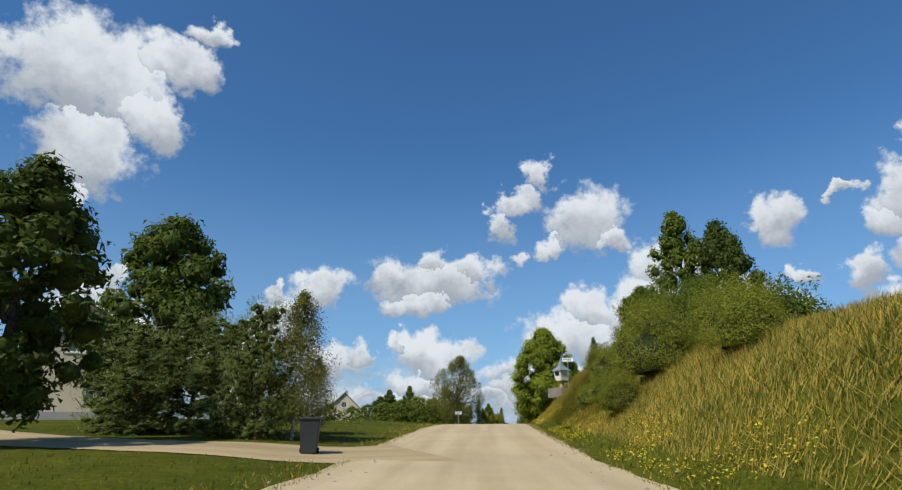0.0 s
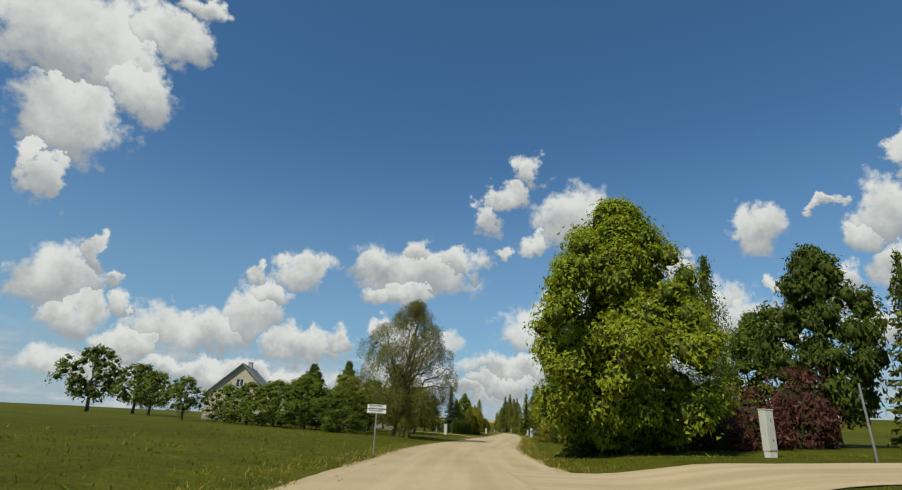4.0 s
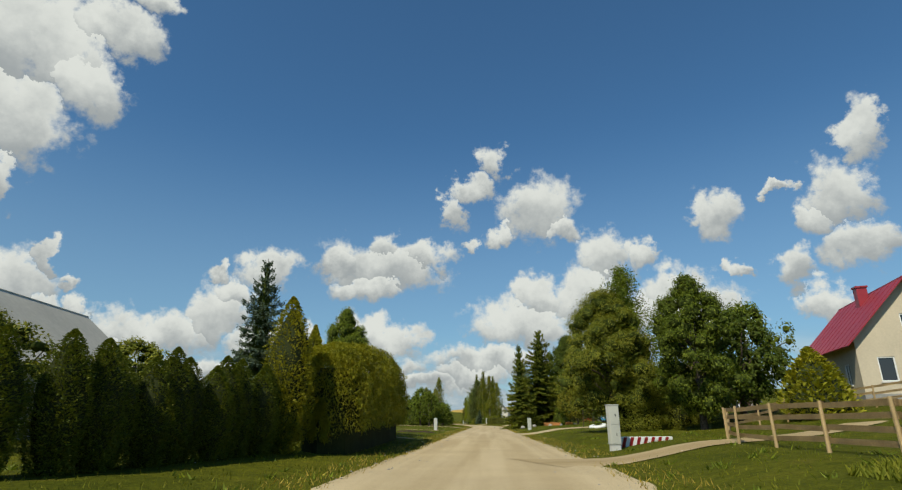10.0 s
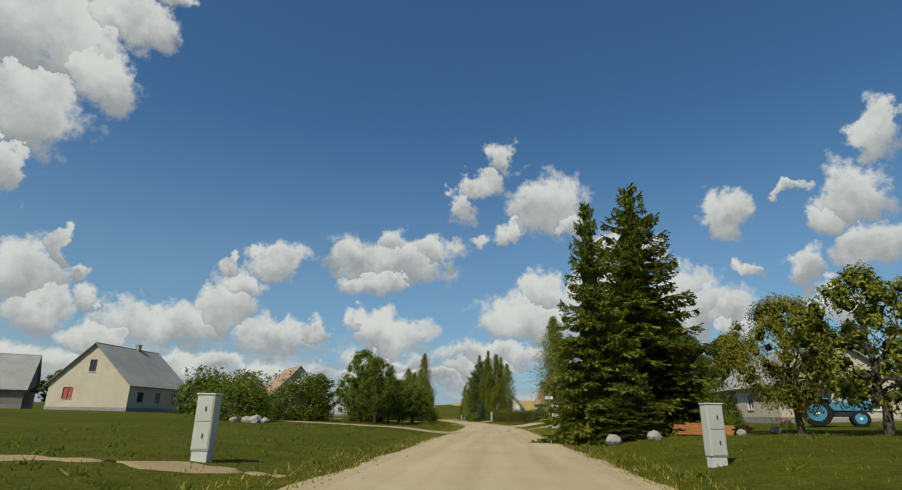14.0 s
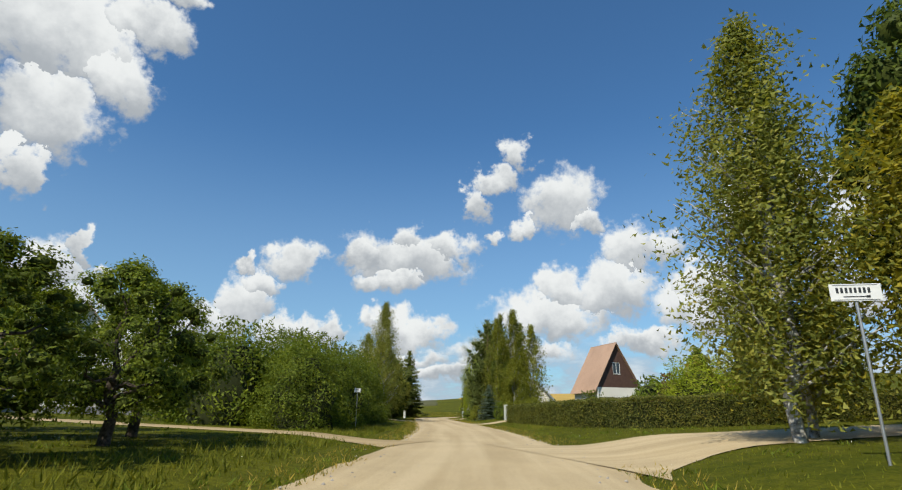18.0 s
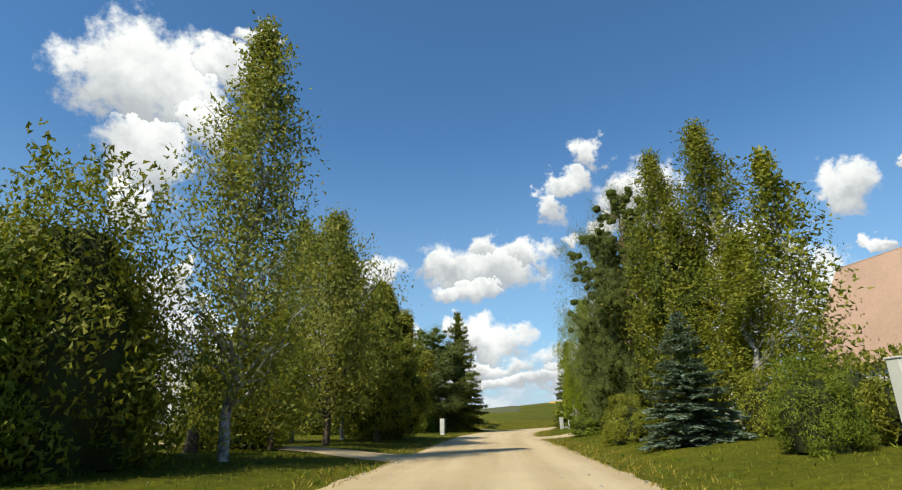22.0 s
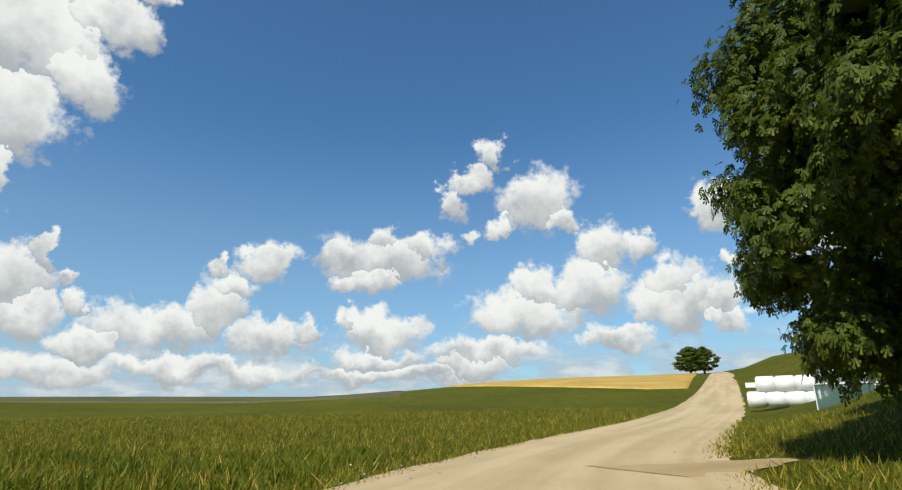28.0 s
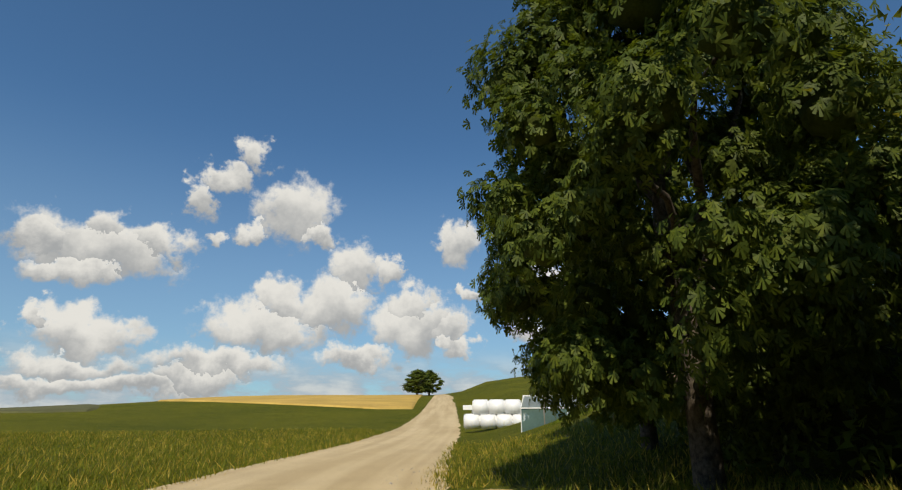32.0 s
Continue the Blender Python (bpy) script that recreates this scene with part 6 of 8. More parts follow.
# last houses before the fields
plant("thuja_e", -1.9, 354.2, 10.8, 6.6, "thuja_olive", "huge shaggy golden-green thuja beside the road")
plant("broad_b", -9.0, 368.6, 10.4, 6.4, "leaf_apple", "leafy garden tree behind the verge")
plant("broad_a", -10.4, 373.2, 10.4, 5.0, "leaf", "tall garden tree behind the vines")
plant("thicket", -4.8, 370.0, 5.6, 4.8, "leaf_apple", "bush smothered in climbing vines", name="shrub")
for x, y, h, w in ((-7.4, 364.0, 3.0, 3.8), (-9.6, 361.0, 3.4, 4.2), (-8.6, 367.0, 2.6, 3.4)):
    plant("shrub_a", x, y, h, w, "leaf_apple", "pale-leaved garden shrub beyond the thuja", group="pale garden shrubs")
plant("broad_a", -5.4, 373.6, 8.2, 5.4, "leaf", "round leafy tree over the garden edge")
plant("shrub_a", -4.4, 375.8, 3.2, 3.4, "leaf", "garden shrub behind the meter post")
plant("pine_a", -4.6, 382.4, 12.0, 10.6, "needle_pine", "broad dark pine at the corner")
for x, y, h, w in ((-7.0, 386.4, 13.0, 7.6), (-9.0, 380.6, 9.0, 6.0), (-3.8, 379.6, 3.4, 3.6), (-1.2, 382.2, 2.8, 3.2)):
    plant("spruce_b", x, y, h, w, "needle", "dark spruce crowding round the corner pine", group="corner spruces")
plant("spruce_a", -1.7, 385.2, 15.0, 8.0, "needle", "large spruce at the corner")
for x, y, h, w in ((15.6, 370.0, 19.4, 7.6), (18.4, 371.6, 20.8, 8.4), (22.2, 370.4, 18.5, 7.6)):
    plant("spruce_a", x, y, h, w, "needle", "tall spruce beside the drive", group="tall spruces")
plant("crack", 13.4, 371.4, 12.0, 6.2, "leaf_lime", "light green airy maple on the lawn", name="maple_tree")
plant("apple_b", 11.9, 379.4, 4.2, 3.8, "leaf_lime", "small fruit tree with a white trunk", bark="lime_wash")
plant("spruce_b", 11.8, 393.4, 11.8, 5.2, "needle", "spruce over the last meter post")
plant("spruce_b", 15.2, 394.8, 5.2, 3.8, "needle", "low spruce in the flower garden")
for x, y, h, w in ((20.9, 407.9, 11.6, 6.6), (23.0, 403.0, 10.4, 6.4)):
    plant("broad_b", x, y, h, w, "leaf_dark", "bluish leafy tree at the field edge", group="field edge trees")
for x, y, h, w in ((20.4, 401.6, 5.6, 5.0), (22.6, 405.0, 6.4, 5.4), (25.0, 400.0, 7.0, 5.6)):
    plant("thicket", x, y, h, w, "leaf_dark", "dark bushy growth at the field edge", name="shrub", group="field edge shrubs")
plant("birch_b", 17.2, 395.4, 8.4, 5.0, "leaf_birch", "grey-green willow bush at the flower garden", name="willow_tree", bark="bark")
plant("birch_b", 18.6, 392.6, 12.4, 3.6, "leaf", "birch in the flower garden")
plant("shrub_b", 18.4, 397.2, 2.2, 3.0, "leaf", "rounded green garden shrub")
plant("shrub_b", 15.2, 388.6, 1.0, 1.4, "leaf_ochre", "small yellow bush in the flower bed")
plant("chestnut", 16.5, 402.3, 13.4, 9.1, "leaf_dark", "great dark chestnut overhanging the turning place")
plant("broad_a", 77.9, 556.0, 8, 10, "leaf_dark", "distant round tree on the hilltop")
plant("broad_b", 84.4, 561.4, 8, 9, "leaf_dark", "distant round tree on the hilltop")
plant("thicket", -9.6, 267.0, 4.0, 5.4, "leaf", "broad green bush at the edge of the lawn", name="shrub", group="lawn bushes")

# ---- roadside things ----


def meter_cabinet(x, y, rz, H=1.35, label="pale grey electricity meter cabinet standing on the verge", w=0.42, d=0.30):
    """A tall plastic cabinet on a short plinth, with two doors and a sloping lid."""
    c = thing("meter_cabinet", x, y, gz(x, y), rz, label, "utility box", "meter cabinets")
    boxed("base", (-w / 2 + 0.02, w / 2 - 0.02, -d / 2 + 0.02, d / 2 - 0.02, -0.15, 0.22), M["concrete"], c, 0.01)
    boxed("body", (-w / 2, w / 2, -d / 2, d / 2, 0.22, H - 0.04), M["cabinet"], c, 0.012)
    boxed("lid", (-w / 2 - 0.02, w / 2 + 0.02, -d / 2 - 0.02, d / 2 + 0.02, H - 0.04, H), M["cabinet"], c, 0.012)
    m = (0.22 + H) / 2 - 0.02
    for z0, z1 in ((0.26, m), (m + 0.03, H - 0.07)):
        door = boxed("door", (-w / 2 + 0.03, w / 2 - 0.03, -d / 2 - 0.012, -d / 2, z0, z1), M["cabinet"], c, 0.004)
        boxed("latch", (0.02, 0.05, -d / 2 - 0.03, -d / 2 - 0.012, (z0 + z1) / 2 - 0.05, (z0 + z1) / 2 + 0.05), M["black"], door, 0.004)
    return c


for x, y, rz in ((10.2, 69.4, 20), (-5.2, 129.3, -12), (10.2, 162.6, 8), (2.1, 211.6, -6), (14.0, 212.7, 6), (17.8, 255.4, 14), (16.4, 327.6, 12), (-0.6, 369.4, -6), (10.5, 389.9, 14), (-0.6, 387.4, -8), (1.0, 323.3, -6)):
    meter_cabinet(x, y, rz, 2.2 if y == 255.4 else 1.75 if y in (69.4, 162.6, 327.6) else 1.45, w=0.62 if y == 255.4 else 0.42)


def street_sign(x, y, rz, H, plates, label, lean=0.0):
    """A galvanised post with white name plates; the lettering is plain dark bars."""
    s = thing("street_sign", x, y, gz(x, y), rz, label, "sign", "street signs")
    s.matrix_world = pose(x, y, gz(x, y), 0, lean, rz)
    rod("post", (0, 0, -0.3), (0, 0, H), 0.03, M["steel"], s)
    for k, (a, z, wd, ht, arrow) in enumerate(plates):
        bm = bmesh.new()
        box(bm, -wd / 2, wd / 2, -0.045, -0.033, z, z + ht, 0.004)
        bmesh.ops.rotate(bm, verts=bm.verts, cent=(0, 0, 0), matrix=Matrix.Rotation(radians(a), 3, "Z"))
        p = part("plate", bm, M["white_paint"], s)
        bm = bmesh.new()
        for q0, q1, z0, z1 in ((-wd * 0.44, wd * 0.44, z + 0.02, z + 0.03), (-wd * 0.44, wd * 0.44, z + ht - 0.03, z + ht - 0.02)):
            box(bm, q0, q1, -0.049, -0.046, z0, z1)
        n = 8
        for i in range(n):
            u = -wd * 0.38 + wd * 0.70 * i / n
            box(bm, u, u + wd * 0.05, -0.049, -0.046, z + ht * 0.46, z + ht * 0.78)
        if arrow:
            box(bm, -wd * 0.25, wd * 0.25, -0.049, -0.046, z + ht * 0.22, z + ht * 0.28)
            box(bm, wd * 0.19, wd * 0.27, -0.049, -0.046, z + ht * 0.18, z + ht * 0.32)
        bmesh.ops.rotate(bm, verts=bm.verts, cent=(0, 0, 0), matrix=Matrix.Rotation(radians(a), 3, "Z"))
        part("lettering", bm, M["black"], p)
    return s


street_sign(5.0, 41.4, -12, 2.3, [(0, 2.1, 0.8, 0.30, True)], "white street name sign with an arrow on a steel post", 2)
street_sign(-5.2, 71.2, 0, 2.0, [(8, 1.85, 0.8, 0.16, False), (8, 1.65, 0.8, 0.16, False)], "two white street name plates on a thin post")
street_sign(19.6, 269.4, -8, 3.2, [(0, 2.98, 0.92, 0.34, True)], "white street name sign with an arrow beside the birch")
street_sign(4.4, 297.0, 4, 2.5, [(24, 2.25, 0.42, 0.26, False), (-20, 2.25, 0.42, 0.26, False)], "two small white plates on a grey post before the thicket")
rod_post = thing("signpost", 12.2, 66.6, gz(12.2, 66.6), 0, "bare grey steel post leaning beside the red shrubs", "post")
rod("pole", (0, 0, -0.3), (-0.15, 0, 2.5), 0.035, M["steel"], rod_post)
far_sign = thing("road_sign", 37.8, 449.5, gz(37.8, 449.5), -24, "white place name sign at the roadside", "sign")
rod("post", (0, 0, -0.3), (0, 0, 2.0), 0.05, M["steel"], far_sign)
boxed("plate", (-1.0, 1.0, -0.05, 0.0, 1.5, 2.0), M["white_paint"], far_sign, 0.01)


def shrine(x, y, rz):
    """A roadside chapel-pillar: flared wooden box with niches on a stem, a zinc spire and an iron cross, inside a paling fence."""
    z = gz(x, y)
    s = thing("roadside_shrine", x, y, z, rz, "wooden roadside shrine with a zinc spire inside a paling fence", "shrine")
    k_ = 0.56
    s.matrix_world = pose(x, y, z, 0, 0, rz) @ Matrix.Diagonal((k_, k_, k_, 1))
    boxed("stem", (-0.22, 0.22, -0.22, 0.22, -0.3, 2.0), M["wood_tan"], s, 0.02)

    def frustum(name, z0, z1, a, b, mat, label=""):
        bm = bmesh.new()
        lo = [bm.verts.new((i * a, j * a, z0)) for i, j in ((-1, -1), (1, -1), (1, 1), (-1, 1))]
        hi = [bm.verts.new((i * b, j * b, z1)) for i, j in ((-1, -1), (1, -1), (1, 1), (-1, 1))]
        bm.faces.new(lo[::-1])
        bm.faces.new(hi)
        for k in range(4):
            bm.faces.new((lo[k], lo[(k + 1) % 4], hi[(k + 1) % 4], hi[k]))
        return part(name, bm, mat, s, label)
    frustum("box", 2.0, 3.35, 0.58, 0.80, M["plaster_white"], "cream boarded box widening upwards")
    for k in range(4):
        if k in (1, 3):
            bm = bmesh.new()
            lo, hi = 0.60, 0.79
            q = [(-0.38, lo, 2.18), (0.38, lo, 2.18), (0.50, hi, 3.22), (-0.50, hi, 3.22)]
            v = [bm.verts.new(p) for p in q]
            bm.faces.new(v)
            bmesh.ops.solidify(bm, geom=bm.faces[:], thickness=0.03)
            bmesh.ops.rotate(bm, verts=bm.verts, cent=(0, 0, 0), matrix=Matrix.Rotation(radians(90 * k), 3, "Z"))
            part("niche", bm, M["black"], s, "dark niche behind glass")
    frustum("roof", 3.35, 4.05, 0.98, 0.32, M["zinc"])
    frustum("spire", 4.05, 5.1, 0.30, 0.03, M["zinc"])
    bm = bmesh.new()
    tube(bm, (0, 0, 5.0), (0, 0, 6.2), 0.018)
    tube(bm, (-0.25, 0, 5.85), (0.25, 0, 5.85), 0.014)
    for k in range(6):
        a = k * math.pi / 3
        tube(bm, (0, 0, 5.55), (0.2 * math.cos(a), 0, 5.55 + 0.2 * math.sin(a)), 0.010)
    part("cross", bm, M["iron"], s, "black iron cross with rays")
    f = thing("paling_fence", x, y, z, rz, "grey weathered paling fence round the shrine", "fence")
    f.matrix_world = pose(x, y, z, 0, 0, rz) @ Matrix.Diagonal((k_ * 1.15, k_ * 1.15, k_ * 1.15, 1))
    R = 1.25
    for side in range(4):
        for k in range(12):
            u = -R + 2 * R * (k + 0.5) / 12
            bm = bmesh.new()
            box(bm, u - 0.075, u + 0.075, R, R + 0.025, -0.25, 0.85 + 0.03 * math.sin(k * 2.1))
            bmesh.ops.rotate(bm, verts=bm.verts, cent=(0, 0, 0), matrix=Matrix.Rotation(radians(90 * side), 3, "Z"))
            part("picket", bm, M["wood_grey"], f)
        for zz in (0.2, 0.65):
            bm = bmesh.new()
            box(bm, -R, R, R - 0.05, R, zz, zz + 0.07)
            bmesh.ops.rotate(bm, verts=bm.verts, cent=(0, 0, 0), matrix=Matrix.Rotation(radians(90 * side), 3, "Z"))
            part("rail", bm, M["wood_grey"], f)


shrine(4.9, 44.6, 32)
lamp = thing("grave_lantern", 4.1, 43.75, gz(4.1, 43.75) - 0.02, 0, "small white lantern before the shrine", "lantern")
lamp.matrix_world = lamp.matrix_world @ Matrix.Diagonal((0.6, 0.6, 0.6, 1))
rod("foot", (0, 0, -0.05), (0, 0, 0.08), 0.16, M["white_paint"], lamp, 0.12, 10)
rod("body", (0, 0, 0.08), (0, 0, 0.36), 0.07, M["white_paint"], lamp, 0.09, 10)
rod("cap", (0, 0, 0.36), (0, 0, 0.48), 0.10, M["wood_orange"], lamp, 0.02, 10)


def wheelie_bin(x, y, rz):
    b = thing("wheelie_bin", x, y, gz(x, y), rz, "dark grey wheeled rubbish bin on the verge", "bin")
    bm = bmesh.new()
    lo = [(-0.22, -0.25), (0.22, -0.25), (0.22, 0.22), (-0.22, 0.22)]
    hi = [(-0.29, -0.36), (0.29, -0.36), (0.29, 0.30), (-0.29, 0.30)]
    v0 = [bm.verts.new((*p, 0.05)) for p in lo]
    v1 = [bm.verts.new((*p, 0.98)) for p in hi]
    bm.faces.new(v0[::-1])
    bm.faces.new(v1)
    for k in range(4):
        bm.faces.new((v0[k], v0[(k + 1) % 4], v1[(k + 1) % 4], v1[k]))
    bmesh.ops.bevel(bm, geom=bm.edges[:], offset=0.02, segments=2, affect="EDGES")
    part("body", bm, M["black"], b)
    bm = bmesh.new()
    box(bm, -0.31, 0.31, -0.40, 0.32, 0.98, 1.05, 0.02)
    part("lid", bm, M["black"], b)
    rod("handle", (-0.24, 0.37, 0.98), (0.24, 0.37, 0.98), 0.018, M["black"], b)
    for sx in (-0.25, 0.25):
        rod("wheel", (sx - 0.03, 0.24, 0.1), (sx + 0.03, 0.24, 0.1), 0.11, M["rubber"], b, None, 12)
    boxed("sticker", (0.02, 0.14, -0.335, -0.328, 0.78, 0.86), M["white_paint"], b)


wheelie_bin(-5.6, 16.6, 15)


def rail_fence(line, posts, rails, H, mat, label, name="rail_fence", pr=0.05, rail_h=0.09, seed=3):
    """Posts with long rails nailed between them, following the ground."""
    rng = random.Random(seed)
    P = np.array(line, float)
    d = np.concatenate([[0], np.cumsum(np.linalg.norm(np.diff(P, axis=0), axis=1))])
    n = max(2, int(round(d[-1] / posts)) + 1)
    s = np.linspace(0, d[-1], n)
    X, Y = np.interp(s, d, P[:, 0]), np.interp(s, d, P[:, 1])
    f = thing(name, X[0], Y[0], gz(X[0], Y[0]), 0, label, "fence")
    z0 = gz(X[0], Y[0])
    pts = []
    for i in range(n):
        z = gz(X[i], Y[i]) - z0
        p = Vector((X[i] - X[0], Y[i] - Y[0], z))
        pts.append(p)
        rod("post", p - Vector((0, 0, 0.3)), p + Vector((rng.uniform(-0.04, 0.04), rng.uniform(-0.04, 0.04), H + rng.uniform(-0.03, 0.08))), pr, mat, f, pr * 0.85, 6)
    for i in range(n - 1):
        a, b = pts[i], pts[i + 1]
        side = Vector((-(b - a).y, (b - a).x, 0)).normalized() * (pr + 0.012)
        for r in rails:
            bm = bmesh.new()
            h0, h1 = r * H + rng.uniform(-0.04, 0.04), r * H + rng.uniform(-0.04, 0.04)
            q = [a + Vector((0, 0, h0)) + side, b + Vector((0, 0, h1)) + side]
            e = (b - a).normalized() * 0.06
            lo = [bm.verts.new(q[0] - e), bm.verts.new(q[1] + e), bm.verts.new(q[1] + e + Vector((0, 0, rail_h))), bm.verts.new(q[0] - e + Vector((0, 0, rail_h)))]
            bm.faces.new(lo)
            bmesh.ops.solidify(bm, geom=bm.faces[:], thickness=0.03)
            part("rail", bm, mat, f)
    return f


rail_fence([(17.5, 168), (13.2, 159.5), (12.2, 149.2), (16, 147.8), (24, 148.5), (36, 152)], 2.6, (0.18, 0.42, 0.66, 0.90), 1.15, M["wood_tan"], "long rail fence of pale unpainted slats round the yard", rail_h=0.13)
rail_fence([(17.5, 168), (22, 170), (28, 168.5)], 2.4, (0.3, 0.6, 0.9), 1.1, M["wood_tan"], "rail fence joining the cottage yard", rail_h=0.12, seed=5)
gate = thing("picket_gate", 30.2, 164.6, gz(30.2, 164.6), -10, "orange-brown picket gate before the cottage", "gate")
for k in range(15):
    boxed("picket", (k * 0.2, k * 0.2 + 0.11, 0, 0.025, 0.05, 1.25), M["wood_tan"], gate)
for zz in (0.3, 0.95):
    boxed("rail", (-0.05, 3.0, 0.025, 0.07, zz, zz + 0.09), M["wood_tan"], gate)
for x, y in ((10.8, 136.0), (13.6, 140.5), (17.4, 141.5)):
    p = thing("fence_post", x, y, gz(x, y), 0, "old dark wooden post in the rough grass", "post", "old posts")
    rod("post", (0, 0, -0.3), (0.06, 0, 1.15), 0.07, M["wood_grey"], p, 0.06, 7)
rail_fence([(17.3, 327.2), (26, 328.4), (36, 330.6)], 2.8, (0.14, 0.30, 0.46, 0.62, 0.78, 0.94), 1.25, M["wood_brown"], "brown slatted garden fence beside the gate", rail_h=0.13, seed=7)
rail_fence([(18.8, 324), (22.5, 306), (25, 297)], 3.0, (0.86, 0.98), 1.5, M["wood_brown"], "brown rail showing above the clipped hedge", rail_h=0.07, seed=8)


def barrier(x, y, rz, L):
    """A low red and white striped guard block beside the drive."""
    b = thing("striped_barrier", x, y, gz(x, y), rz, "low barrier painted in red and white slanting stripes", "barrier")
    boxed("core", (0, L, 0.02, 0.26, -0.1, 0.42), M["white_paint"], b, 0.02)
    n = int(L / 0.32)
    for k in range(n):
        bm = bmesh.new()
        u = k * 0.32
        v = [bm.verts.new(p) for p in ((u, 0.015, 0.0), (u + 0.15, 0.015, 0.0), (u + 0.29, 0.015, 0.41), (u + 0.14, 0.015, 0.41))]
        bm.faces.new(v)
        bmesh.ops.solidify(bm, geom=bm.faces[:], thickness=0.01)
        part("stripe", bm, M["red_paint"], b)


barrier(10.7, 163.4, 12, 2.4)


def tractor(x, y, rz):
    """An old blue farm tractor with a cab, big rear wheels and small front ones."""
    t = thing("tractor", x, y, gz(x, y), rz, "old light blue farm tractor with a cab on the lawn", "tractor")

    def wheel(px, py, r, w, rim):
        bm = bmesh.new()
        tube(bm, (px - w / 2, py, r), (px + w / 2, py, r), r, r, 20)
        bmesh.ops.bevel(bm, geom=[e for e in bm.edges if e.calc_length() < r * 0.5], offset=0.04, segments=2, affect="EDGES")
        ty = part("wheel", bm, M["rubber"], t)
        rod("rim", (px - w / 2 - 0.02, py, r), (px + w / 2 + 0.02, py, r), r * 0.62, M["tractor_blue"], ty, None, 16)
        rod("hub", (px - w / 2 - 0.05, py, r), (px + w / 2 + 0.05, py, r), r * 0.18, M["white_paint"], ty, None, 10)
    for sx in (-0.78, 0.78):
        wheel(sx, 0.9, 0.78, 0.40, 0)
        wheel(sx * 0.86, -1.15, 0.46, 0.24, 0)
    bm = bmesh.new()
    box(bm, -0.30, 0.30, -1.75, 0.1, 0.85, 1.42, 0.06)
    box(bm, -0.27, 0.27, -1.82, -1.72, 0.75, 1.35, 0.03)
    part("bonnet", bm, M["tractor_blue"], t)
    boxed("grille", (-0.22, 0.22, -1.85, -1.82, 0.82, 1.30), M["black"], t)
    boxed("chassis", (-0.22, 0.22, -1.5, 1.2, 0.55, 0.86), M["iron"], t, 0.02)
    bm = bmesh.new()
    for sx in (-0.62, 0.62):
        for py in (0.1, 1.25):
            tube(bm, (sx, py, 1.15), (sx * 0.92, py, 2.35), 0.04)
    box(bm, -0.64, 0.64, 0.06, 1.29, 0.95, 1.25, 0.03)
    part("cab", bm, M["tractor_blue"], t)
    boxed("cab_roof", (-0.70, 0.70, 0.0, 1.40, 2.35, 2.46), M["tractor_blue"], t, 0.03)
    for d in ((-0.58, 0.58, 0.10, 0.12, 1.27, 2.33), (-0.58, 0.58, 1.22, 1.24, 1.27, 2.33), (-0.60, -0.58, 0.14, 1.2, 1.27, 2.33), (0.58, 0.60, 0.14, 1.2, 1.27, 2.33)):
        boxed("window", d, M["glass"], t)
    for sx in (-1, 1):
        boxed("mudguard", (sx * 0.78 - 0.22, sx * 0.78 + 0.22, 0.25, 1.55, 1.50, 1.58), M["tractor_blue"], t, 0.03)
        rod("headlight", (sx * 0.36, -1.62, 1.15), (sx * 0.36, -1.78, 1.15), 0.09, M["steel"], t, None, 12)
    rod("exhaust", (0.18, -0.9, 1.4), (0.18, -0.9, 2.2), 0.035, M["iron"], t)


tractor(30.0, 232.2, 60)


